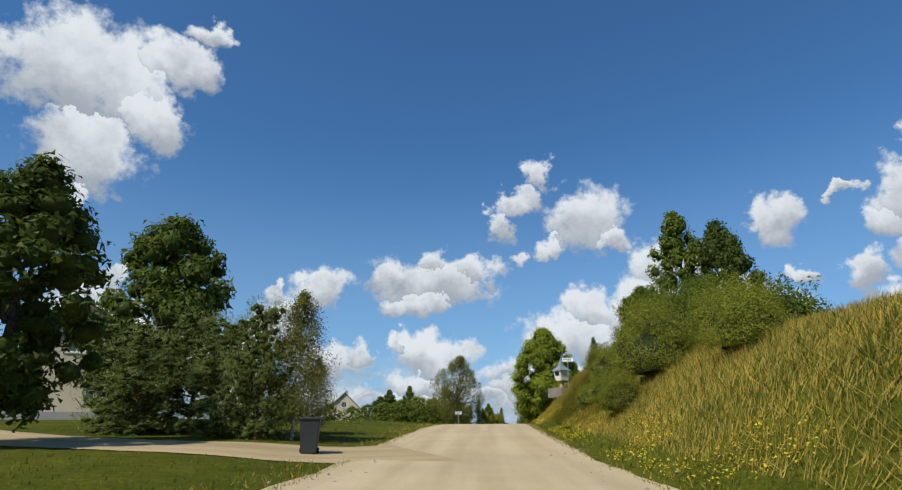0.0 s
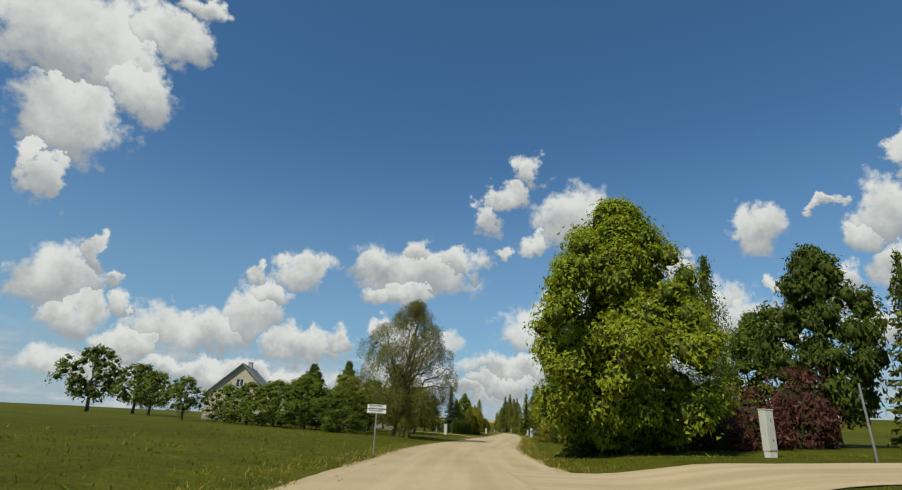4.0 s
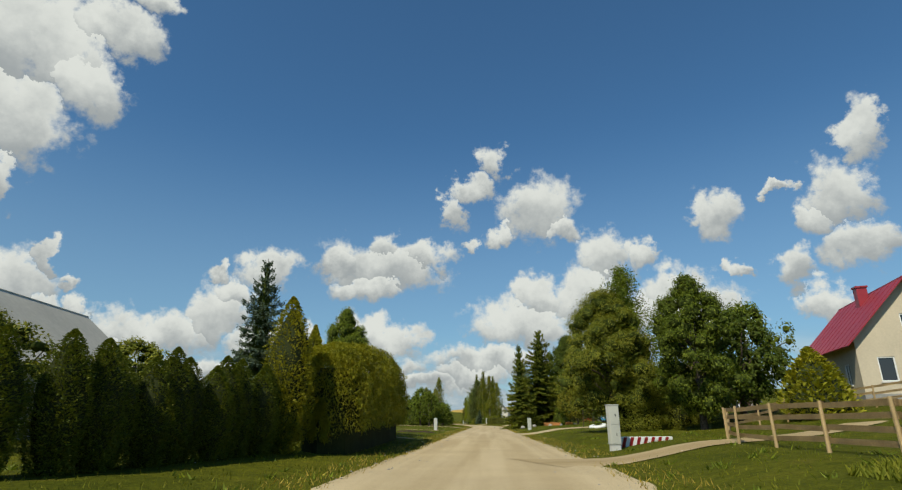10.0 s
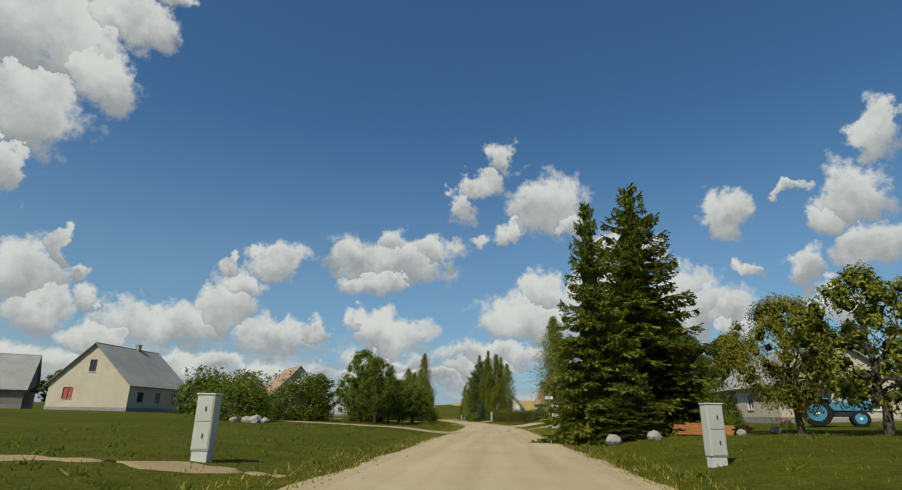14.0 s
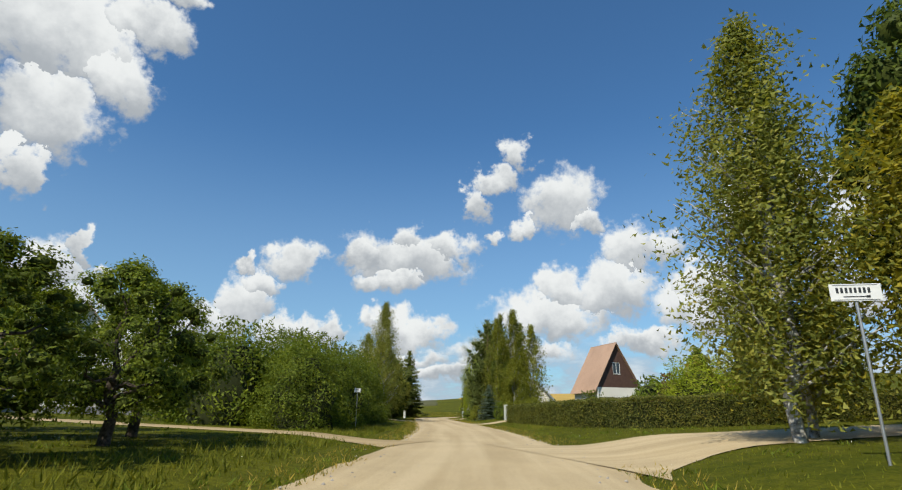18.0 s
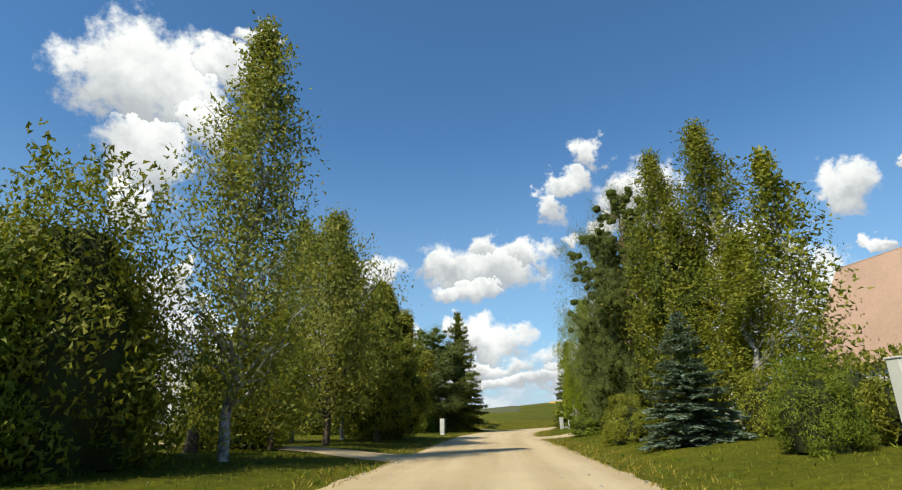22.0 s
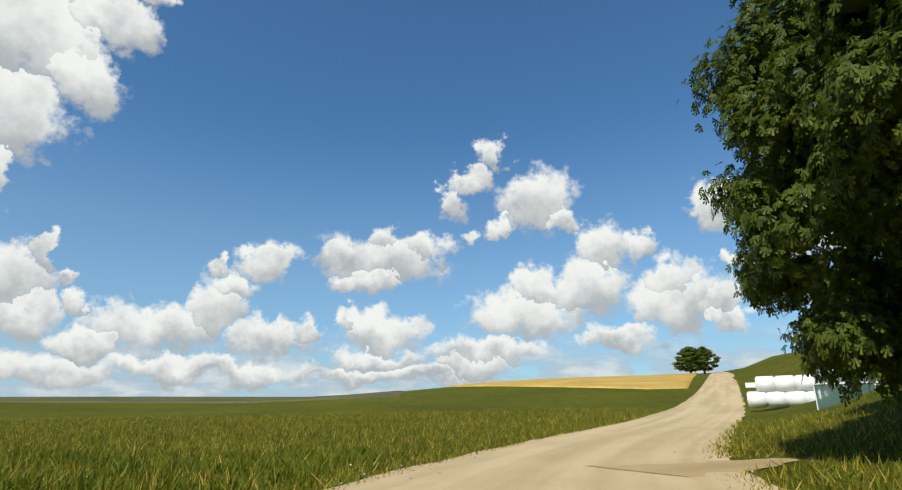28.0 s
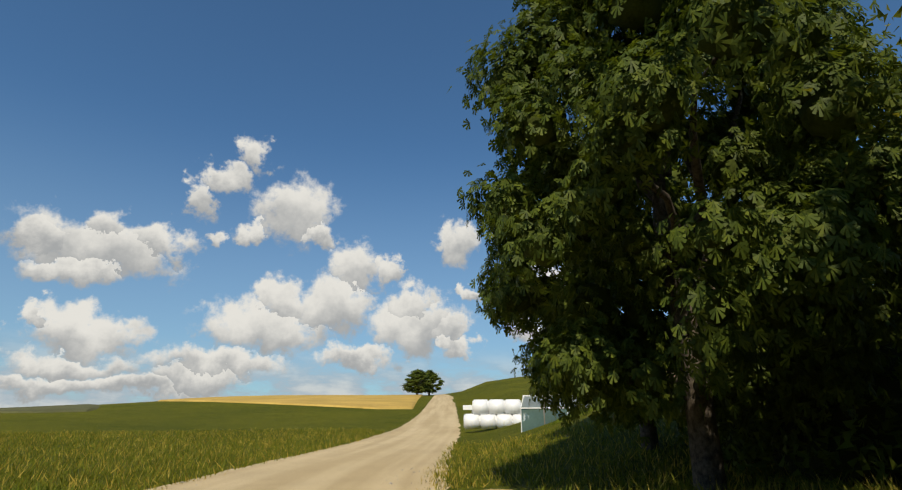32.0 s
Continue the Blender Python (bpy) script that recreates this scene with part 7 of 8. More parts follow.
def car(x, y, rz, paint, label):
    """A parked estate car: lower body, glasshouse, wheels, lamps."""
    c = thing("car", x, y, gz(x, y), rz, label, "car")
    bm = bmesh.new()
    prof = [(-2.2, 0.35), (-2.25, 0.75), (-1.9, 0.92), (-0.9, 1.0), (2.05, 1.0), (2.2, 0.8), (2.2, 0.35)]
    lo = [bm.verts.new((-0.88, u, z)) for u, z in prof]
    hi = [bm.verts.new((0.88, u, z)) for u, z in prof]
    bm.faces.new(lo)
    bm.faces.new(hi[::-1])
    for k in range(len(prof)):
        bm.faces.new((lo[k], hi[k], hi[(k + 1) % len(prof)], lo[(k + 1) % len(prof)])[::-1])
    bmesh.ops.bevel(bm, geom=bm.edges[:], offset=0.06, segments=2, affect="EDGES")
    part("body", bm, paint, c)
    bm = bmesh.new()
    prof = [(-0.95, 0.98), (-0.25, 1.52), (1.75, 1.52), (2.1, 0.98)]
    lo = [bm.verts.new((-0.80 if z < 1.2 else -0.64, u, z)) for u, z in prof]
    hi = [bm.verts.new((0.80 if z < 1.2 else 0.64, u, z)) for u, z in prof]
    bm.faces.new(lo)
    bm.faces.new(hi[::-1])
    for k in range(4):
        bm.faces.new((lo[k], hi[k], hi[(k + 1) % 4], lo[(k + 1) % 4])[::-1])
    part("glasshouse", bm, M["glass"], c)
    boxed("roof", (-0.66, 0.66, -0.28, 1.80, 1.51, 1.57), paint, c, 0.02)
    for sx in (-1, 1):
        for u in (-0.25, 0.75, 1.75):
            rod("pillar", (sx * 0.80, u, 0.98), (sx * 0.65, u + 0.02, 1.52), 0.04, paint, c, None, 6)
        for u in (-1.38, 1.38):
            w = rod("wheel", (sx * 0.72, u, 0.31), (sx * 0.90, u, 0.31), 0.32, M["rubber"], c, None, 18)
            rod("rim", (sx * 0.88, u, 0.31), (sx * 0.915, u, 0.31), 0.21, M["steel"], w, None, 14)
        boxed("headlight", (sx * 0.62 - 0.16, sx * 0.62 + 0.16, -2.27, -2.2, 0.62, 0.78), M["white_paint"], c, 0.01)
        boxed("tail_light", (sx * 0.74 - 0.08, sx * 0.74 + 0.08, 2.17, 2.23, 0.66, 0.92), M["red_paint"], c, 0.01)
    boxed("number_plate", (-0.26, 0.26, -2.29, -2.25, 0.45, 0.56), M["white_paint"], c)


car(43.5, 238.5, 75, M["car_blue"], "dark blue estate car parked by the farmhouse")


def plank_pile(x, y, rz, n, L, mat, label):
    rng = random.Random(int(x * 7 + y))
    p = thing("plank_pile", x, y, gz(x, y), rz, label, "timber pile")
    for k in range(n):
        row, col = divmod(k, 5)
        bm = bmesh.new()
        z = row * 0.07 + 0.03
        box(bm, -L / 2 + rng.uniform(-0.2, 0.2), L / 2 + rng.uniform(-0.2, 0.2), col * 0.2 - 0.5, col * 0.2 - 0.33, z, z + 0.06, 0.006)
        bmesh.ops.rotate(bm, verts=bm.verts, cent=(0, 0, 0), matrix=Matrix.Rotation(rng.uniform(-0.06, 0.06), 3, "Z"))
        part("plank", bm, mat, p)


plank_pile(21.0, 227.6, 20, 30, 3.2, M["wood_orange"], "stack of orange-brown boards on the lawn")
plank_pile(19.2, 225.2, -10, 30, 2.2, M["wood_orange"], "stack of reddish boards by the spruces")
plank_pile(16.2, 150.6, 12, 15, 3.0, M["wood_tan"], "loose pale planks inside the fenced yard")


def stone(x, y, r, label="grey field stone on the grass", group="field stones", mat="stone", flat=0.7, name="stone"):
    rng = random.Random(int(x * 31 + y * 17))
    bm = bmesh.new()
    bmesh.ops.create_icosphere(bm, subdivisions=2, radius=r)
    for v in bm.verts:
        k = 1 + 0.22 * noise.noise(v.co * (1.6 / r) + Vector((x, y, 0)))
        v.co = Vector((v.co.x * k, v.co.y * k * 0.85, v.co.z * k * flat))
    me = bpy.data.meshes.new("stone")
    bm.to_mesh(me)
    bm.free()
    me.materials.append(M[mat])
    ob = new(name, me)
    ob.matrix_world = pose(x, y, gz(x, y) + r * flat * 0.55, 0, 0, rng.uniform(0, 360))
    tagged(ob, label, "stone", group)


for x, y, r in ((14.6, 223.6, 0.42), (16.2, 223.2, 0.36), (18.4, 222.4, 0.3), (22.6, 225.4, 0.28), (20.2, 223.8, 0.25), (12.4, 247.6, 0.2)):
    stone(x, y, r)
for x, y, r in ((-7.6, 242.6, 0.5), (-8.4, 243.2, 0.45), (-7.0, 243.4, 0.4), (-9.2, 242.8, 0.38), (-7.9, 244.0, 0.55)):
    stone(x, y, r, "brown boulder in a heap on the lawn", "boulder heap")
planter = thing("tyre_planter", 17.7, 193.4, gz(17.7, 193.4) + 0.02, 0, "white painted tractor tyre planter on the lawn", "planter")
planter.matrix_world = pose(17.7, 193.4, gz(17.7, 193.4) - 0.02, 5, -7, 0)
tread = []
for k in range(28):
    a = 2 * math.pi * k / 28
    for q in range(10):
        b = 2 * math.pi * q / 10
        r = 0.66 + 0.20 * math.cos(b) + (0.03 if k % 2 and math.cos(b) > 0.5 else 0.0)
        tread.append((r * math.cos(a), r * math.sin(a), 0.17 + 0.17 * math.sin(b)))
child("tyre", mesh_of("tyre", tread, [(k * 10 + q, (k + 1) % 28 * 10 + q, (k + 1) % 28 * 10 + (q + 1) % 10, k * 10 + (q + 1) % 10) for k in range(28) for q in range(10)], M["white_paint"], True), planter)
rod("soil", (0, 0, 0.0), (0, 0, 0.2), 0.52, M["soil"], planter, None, 20)
sprigs = np.random.default_rng(77)
C = np.stack([sprigs.normal(size=240) * 0.22, sprigs.normal(size=240) * 0.22, 0.2 + 0.45 * sprigs.uniform(0, 1, 240)], 1)
child("foliage", quad_mesh("foliage", leaves(sprigs, C, 0.10, np.tile([0.0, 0, 1.0], (240, 1)), 0.9, 1.8), M["leaf"]), planter)
for k in range(26):
    t = k / 25
    stone(12.4 + 9.5 * t, 389.6 + 0.8 * math.sin(t * 5) - 1.2 * t, 0.14 + 0.05 * math.sin(k * 3.1), "white painted edging stone of a flower bed", "flower bed stones", "white_paint", 0.6, "edging_stone")
stone(11.0, 388.4, 0.28, "brown stone beside the meter post", "")


def earth_mound(x, y, rz, L, W, H, label):
    """A rough heap of dug earth, clods and roots."""
    rng = np.random.default_rng(int(abs(x) * 13 + y))
    nu, nv = 52, 26
    verts, faces = [], []
    for i in range(nu + 1):
        for j in range(nv + 1):
            u, v = 2 * i / nu - 1, 2 * j / nv - 1
            q = max(0.0, 1 - u * u) * max(0.0, 1 - v * v)
            px, py = u * L / 2 * (1 + 0.012 * rng.normal()), v * W / 2 * (1 + 0.012 * rng.normal())
            c, sn = math.cos(radians(rz)), math.sin(radians(rz))
            wx, wy = x + px * c - py * sn, y + px * sn + py * c
            hgt = H * q ** 0.6 * (0.72 + 0.5 * noise.noise((px * 1.3, py * 1.3, x)) + 0.34 * noise.noise((px * 3.7, py * 3.7, y)) + 0.22 * noise.noise((px * 9.0, py * 9.0, 2.0))) + 0.012 * rng.normal() - 0.04
            verts.append((wx - x, wy - y, gz(wx, wy) - gz(x, y) + hgt))
    for i in range(nu):
        for j in range(nv):
            a = i * (nv + 1) + j
            faces.append((a, a + nv + 1, a + nv + 2, a + 1))
    ob = new("earth_mound", mesh_of("earth_mound", verts, faces, M["soil"]))
    ob.matrix_world = pose(x, y, gz(x, y))
    return tagged(ob, label, "mound", "earth mounds")


earth_mound(-3.0, 192.6, 25, 3.2, 1.9, 0.75, "mound of dark dug earth and roots on the lawn")
earth_mound(-7.4, 190.6, 28, 5.6, 1.3, 0.35, "low ridge of turned dark earth on the lawn")
earth_mound(0.4, 197.4, 58, 7.5, 1.2, 0.22, "low ridge of pale dug soil beside the road")


def statue(x, y):
    """A pale garden figure, kept as one plain shape."""
    me = lathe_core("statue", [(0, 0.17), (0.08, 0.17), (0.10, 0.13), (0.40, 0.11), (0.66, 0.13), (0.82, 0.08), (0.90, 0.066), (0.99, 0.06), (1.05, 0.02)], M["white_paint"], 4, 14, 0.03)
    ob = new("statue", me)
    ob.matrix_world = pose(x, y, gz(x, y))
    tagged(ob, "small white garden statue on the lawn", "statue")


statue(-8.4, 157.4)

# ---- hedges ----


def hedge(name, line, H, W, mat, label, dens=150, leaf=0.11, seed=1, top_wave=0.06, upright=0.0, rise=1.0, dome=False):
    """A long hedge: a solid core coloured dark like inner shade and a skin of leaves on its sides and top; a dome is
    rounded over and at its ends.
    """
    rng = np.random.default_rng(seed)
    P = np.array(line, float)
    d = np.concatenate([[0], np.cumsum(np.linalg.norm(np.diff(P, axis=0), axis=1))])
    h = thing(name, P[0, 0], P[0, 1], 0, 0, label, "hedge")
    o = np.array([P[0, 0], P[0, 1], 0])
    n = max(4, int(d[-1] / 0.8))
    s = np.linspace(0, d[-1], n)
    X, Y = np.interp(s, d, P[:, 0]), np.interp(s, d, P[:, 1])
    tx, ty = np.gradient(X), np.gradient(Y)
    ln = np.hypot(tx, ty)
    NX, NY = -ty / ln, tx / ln
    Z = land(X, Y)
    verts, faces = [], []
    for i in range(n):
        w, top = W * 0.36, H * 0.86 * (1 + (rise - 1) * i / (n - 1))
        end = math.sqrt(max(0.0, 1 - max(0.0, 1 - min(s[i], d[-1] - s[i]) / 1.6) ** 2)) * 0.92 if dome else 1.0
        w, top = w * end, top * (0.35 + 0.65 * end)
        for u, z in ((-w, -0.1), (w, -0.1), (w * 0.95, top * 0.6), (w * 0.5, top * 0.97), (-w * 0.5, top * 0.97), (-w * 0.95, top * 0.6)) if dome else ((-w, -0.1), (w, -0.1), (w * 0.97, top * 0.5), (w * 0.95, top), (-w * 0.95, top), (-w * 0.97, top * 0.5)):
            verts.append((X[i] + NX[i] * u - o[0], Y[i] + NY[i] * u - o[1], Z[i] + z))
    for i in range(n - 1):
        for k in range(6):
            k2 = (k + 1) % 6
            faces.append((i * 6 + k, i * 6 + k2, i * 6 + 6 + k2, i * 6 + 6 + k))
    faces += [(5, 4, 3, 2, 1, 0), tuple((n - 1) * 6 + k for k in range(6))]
    # core colour imitates the shade seen between the hedge leaves
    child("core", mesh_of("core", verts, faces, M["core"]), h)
    area = d[-1] * (2 * H + W) + 2 * W * H
    m = int(area * dens)
    t = rng.uniform(0, d[-1], m)
    q = rng.uniform(0, 2 * H + W, m)
    cap = rng.uniform(0, 1, m) < 2 * W * H / area
    u = np.where(q < H, -W / 2, np.where(q < 2 * H, W / 2, q - 2 * H - W / 2))
    z = np.where(q < H, q, np.where(q < 2 * H, q - H, H))
    u = np.where(cap, rng.uniform(-W / 2, W / 2, m), u)
    z = np.where(cap, rng.uniform(0, H, m), z)
    t = np.where(cap, np.where(rng.uniform(size=m) < 0.5, 0, d[-1]), t)
    if dome:
        a = rng.uniform(-1.5, 1.5, m)
        end = np.sqrt(np.clip(1 - np.clip(1 - np.minimum(t, d[-1] - t) / 1.6, 0, 1) ** 2, 0.02, 1))
        u = W / 2 * np.sign(a) * np.abs(np.sin(a)) ** 0.7 * end
        z = H * np.abs(np.cos(a)) ** 0.55 * (0.35 + 0.65 * end)
        q = np.where(z > H * 0.8, 3 * H + W, q)
    z = z * (1 + (rise - 1) * t / d[-1])
    lump = 1 + top_wave * np.sin(t * 2.1 + seed) + top_wave * np.sin(t * 5.3 + 2 + z * 2)
    u, z = u * lump + rng.normal(size=m) * 0.05, z * (1 + top_wave * np.sin(t * 1.7 + 1) + top_wave * 0.7 * np.sin(t * 4.4)) + rng.normal(size=m) * 0.04
    x = np.interp(t, d, P[:, 0]) + np.interp(t, s, NX) * u
    y = np.interp(t, d, P[:, 1]) + np.interp(t, s, NY) * u
    C = np.stack([x - o[0], y - o[1], land(x, y) + np.maximum(z, 0.02)], 1)
    out = np.stack([np.interp(t, s, NX) * np.sign(u), np.interp(t, s, NY) * np.sign(u), np.where(q > 2 * H, 1.4, 0.25)], 1)
    if upright:
        # loose sprays that stand out from the face in tufts
        tuft = np.sin(C[:, 1] * 3.1 + C[:, 2] * 1.3) * np.sin(C[:, 2] * 2.7 + C[:, 1] * 0.8) + 0.7 * np.sin(C[:, 1] * 7.3 + 1) * np.sin(C[:, 2] * 6.1)
        C += unit(out) * (0.13 * tuft + 0.06 * rng.normal(size=m))[:, None]
    V = leaves(rng, C, leaf, out, 0.75, 1.6, -upright * 3)
    child("foliage", quad_mesh("foliage", V, M[mat]), h)
    return h


hedge("hedge", [(16.6, 319.2), (18.6, 303), (19.7, 294.3), (21.4, 290.6), (25, 289.8), (33, 291.6), (48, 296.1)], 1.6, 1.35, "hedge", "long clipped dark green hedge round the corner garden", 420, 0.072, 3, 0.03)
for k in range(12):
    f = k / 11
    plant("thuja_d", -4.1 + 1.9 * f + 0.16 * math.sin(k * 2.3), 150.9 + 8.2 * f, (2.8 if k == 0 else 2.5 + 0.20 * math.sin(k * 1.9) + 0.35 * f), 1.22 + 0.12 * math.sin(k * 3.1), "thuja", "dark green pointed thuja standing close in a row", group="thuja hedge row")
plant("thuja_d", -2.1, 159.4, 5.4, 1.9, "thuja_gold", "golden-green columnar thuja at the end of the row")
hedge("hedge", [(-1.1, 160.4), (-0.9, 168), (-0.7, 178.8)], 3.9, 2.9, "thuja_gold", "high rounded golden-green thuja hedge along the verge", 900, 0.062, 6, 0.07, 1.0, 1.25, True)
hedge("hedge", [(31, 267.5), (38, 269), (46, 271)], 1.1, 1.2, "hedge", "low dark hedge behind the lawn", 90, 0.12, 8, 0.05)

# ---- farm and field things ----


def bale(x, y, z, rz, label="white plastic-wrapped hay bale in a stack"):
    bm = bmesh.new()
    tube(bm, (-0.67, 0, 0), (0.67, 0, 0), 0.62, 0.62, 20)
    bmesh.ops.bevel(bm, geom=[e for e in bm.edges if abs(e.verts[0].co.x - e.verts[1].co.x) < 0.01], offset=0.09, segments=2, affect="EDGES")
    me = bpy.data.meshes.new("hay_bale")
    bm.to_mesh(me)
    bm.free()
    me.polygons.foreach_set("use_smooth", [True] * len(me.polygons))
    me.materials.append(M["wrap"])
    ob = new("hay_bale", me)
    ob.matrix_world = pose(x, y, z, 0, 0, rz)
    tagged(ob, label, "hay bale", "wrapped hay bales")


for k in range(4):
    x, y = 30.6 + k * 1.14, 436.6 - k * 0.71
    bale(x, y, gz(32.3, 435.5) + 0.6, -32)
    if k < 3:
        bale(x + 0.62, y - 0.4, gz(32.3, 435.5) + 1.74, -32)


def greenhouse(x, y, rz, L, W, eave=1.45, ridge=2.25):
    """A glasshouse of framed film panes on a low sill, its near gable half open."""
    c, d = math.cos(radians(rz)), math.sin(radians(rz))
    base = min(gz(x + c * u - d * v, y + d * u + c * v) for u in (0, W) for v in (0, L / 2, L))
    g = thing("greenhouse", x, y, base - 0.05, rz, "old greenhouse of cloudy green film panes on pale frames", "greenhouse")
    n = 6
    for k in range(n + 1):
        yy = L * k / n
        for name_, a, b in (("post", (0, yy, -0.3), (0, yy, eave)), ("post", (W, yy, -0.3), (W, yy, eave)), ("rafter", (0, yy, eave), (W / 2, yy, ridge)), ("rafter", (W, yy, eave), (W / 2, yy, ridge))):
            rod(name_, a, b, 0.032, M["wood_grey"] if k % 2 else M["white_paint"], g, None, 5)
    for k in range(n):
        y0, y1 = L * k / n + 0.035, L * (k + 1) / n - 0.035
        for name_, q in (("pane", [(0, y0, 0.05), (0, y1, 0.05), (0, y1, eave - 0.04), (0, y0, eave - 0.04)]), ("pane", [(W, y0, 0.05), (W, y1, 0.05), (W, y1, eave - 0.04), (W, y0, eave - 0.04)]),
                         ("roof_pane", [(0.03, y0, eave + 0.03), (0.03, y1, eave + 0.03), (W / 2 - 0.04, y1, ridge - 0.03), (W / 2 - 0.04, y0, ridge - 0.03)]),
                         ("roof_pane", [(W - 0.03, y0, eave + 0.03), (W - 0.03, y1, eave + 0.03), (W / 2 + 0.04, y1, ridge - 0.03), (W / 2 + 0.04, y0, ridge - 0.03)])):
            bm = bmesh.new()
            bm.faces.new([bm.verts.new(c) for c in q])
            bmesh.ops.solidify(bm, geom=bm.faces[:], thickness=0.01)
            part(name_, bm, M["film"] if name_ == "pane" else M["film_pale"], g)
    for yy in (0.0, L):
        for a, b in ((0.03, W * 0.36), (W * 0.64, W - 0.03)):
            boxed("end_pane", (a, b, yy - 0.006, yy + 0.006, 0.05, eave - 0.04), M["film"], g)
        boxed("tie_rail", (0, W, yy - 0.03, yy + 0.03, eave - 0.03, eave + 0.03), M["wood_grey"], g)
        rod("king_post", (W / 2, yy, eave), (W / 2, yy, ridge), 0.03, M["wood_grey"], g, None, 5)
    for a in ((0, 0), (W, 0)):
        boxed("sill", (a[0] - 0.06, a[0] + 0.06, 0, L, -0.2, 0.05), M["plinth"], g)
    boxed("ridge_board", (W / 2 - 0.05, W / 2 + 0.05, -0.05, L + 0.05, ridge - 0.02, ridge + 0.05), M["white_paint"], g)
    boxed("eave_board", (W - 0.02, W + 0.05, -0.05, L + 0.05, eave - 0.03, eave + 0.04), M["white_paint"], g)
    boxed("shelf", (0.4, W - 0.4, 1.2, L - 1.2, 0.6, 0.66), M["wood_grey"], g)


greenhouse(29.0, 426.2, -131.4, 8.4, 3.2)
hut = thing("shed", 46.0, 428.7, gz(46.0, 428.7), -10, "small red-brown shed at the field edge", "shed")
boxed("wall", (0, 3, 0, 3, -0.3, 2.0), M["wood_brown"], hut, 0.01)
boxed("roof", (-0.2, 3.2, -0.2, 3.2, 2.0, 2.15), M["roof_slate"], hut, 0.01)
for x, y, rz in ((11.7, 365.6, 10),):
    a = thing("swing_frame", x, y, gz(x, y), rz, "weathered timber A-frame on the lawn", "garden frame")
    rod("leg", (-0.1, 0, -0.2), (0.0, 0, 1.7), 0.06, M["wood_grey"], a)
    rod("brace", (0.0, 0, 1.65), (1.0, 0.2, 0.1), 0.05, M["wood_grey"], a)
    rod("leg", (1.4, 0.3, -0.2), (1.4, 0.3, 0.9), 0.07, M["wood_grey"], a)
for x, y in ((11.2, 376.8),):
    p = thing("garden_post", x, y, gz(x, y), 0, "short white post on the lawn", "post", "white posts")
    rod("post", (0, 0, -0.2), (0, 0, 0.9), 0.07, M["white_paint"], p, 0.07, 8)
stake = thing("garden_stake", 16.4, 193.8, gz(16.4, 193.8), 0, "thin dark garden stake beside the tyre planter", "stake")
rod("stake", (0, 0, -0.2), (0.03, 0, 1.7), 0.028, M["bark"], stake, 0.022, 6)
stump = thing("tree_stump", -2.9, 335.2, gz(-2.9, 335.2), 0, "old mossy stump at the birch drive", "stump")
rod("stump", (0, 0, -0.2), (0.05, 0, 0.8), 0.28, M["bark"], stump, 0.2, 9)
post = thing("utility_pole", -7.2, 341.5, gz(-7.2, 341.5), 0, "dark wooden pole before the white house", "pole")
rod("pole", (0, 0, -0.3), (0, 0, 5.5), 0.12, M["bark"], post, 0.1, 8)

# ---- grass, weeds and flowers ----


def blades(name, X, Y, hgt, wid, mat, label, lean=0.35, seed=1):
    """Many single blades as one sheet of stuff."""
    rng = np.random.default_rng(seed)
    n = len(X)
    Z = land(X, Y)
    a = rng.uniform(0, 6.283, n)
    h = hgt * rng.uniform(0.5, 1.4, n)
    w = wid * rng.uniform(0.7, 1.3, n)
    dx, dy = np.cos(a), np.sin(a)
    l1, l2 = rng.normal(size=n) * lean * h, rng.normal(size=n) * lean * h
    base = np.stack([X, Y, Z - 0.01], 1)
    side = np.stack([dx * w, dy * w, np.zeros(n)], 1)
    tip = base + np.stack([l1, l2, h], 1)
    mid = base + np.stack([l1 * 0.35, l2 * 0.35, h * 0.55], 1)
    ob = new(name, quad_mesh(name, np.stack([base - side, base + side, mid + side * 0.8, tip], 1), M[mat]))
    return tagged(ob, label, "grass", kind="stuff")


SIDE = [((-1, 61), (40, 68), 4.2), ((-1.5, 18.5), (-12, 16.5), 2.8), ((-12, 16.5), (-30, 26), 2.2), ((1.5, 135), (-22, 150), 2.0), ((5, 157), (22, 164), 1.2), ((8, 195), (42, 212), 2.6), ((10.4, 240.4), (-8.6, 253.6), 1.7),
        ((11, 282), (-20, 293), 2.0), ((13, 277), (52, 288), 4.6), ((9.6, 322.0), (24, 324.4), 2.4), ((7.5, 336), (-12, 341), 1.8), ((6, 358), (26, 363), 2.6), ((5, 392), (-22, 398), 1.8), ((9.6, 403.2), (13.5, 405.4), 1.1)]


def off_drives(X, Y):
    ok = np.ones(len(X), bool)
    for (ax, ay), (bx, by), w in SIDE:
        t = np.clip(((X - ax) * (bx - ax) + (Y - ay) * (by - ay)) / ((bx - ax) ** 2 + (by - ay) ** 2), 0, 1)
        ok &= np.hypot(X - ax - t * (bx - ax), Y - ay - t * (by - ay)) > w
    return ok


def scatter(seed, n, y0, y1, lat0, lat1, bias=1.6, sides=(-1, 1)):
    rng = np.random.default_rng(seed)
    Y = rng.uniform(y0, y1, n)
    lat = lat0 + (lat1 - lat0) * rng.uniform(0, 1, n) ** bias
    X = road_x(Y) + lat * rng.choice(sides, n)
    k = off_drives(X, Y)
    return X[k], Y[k]


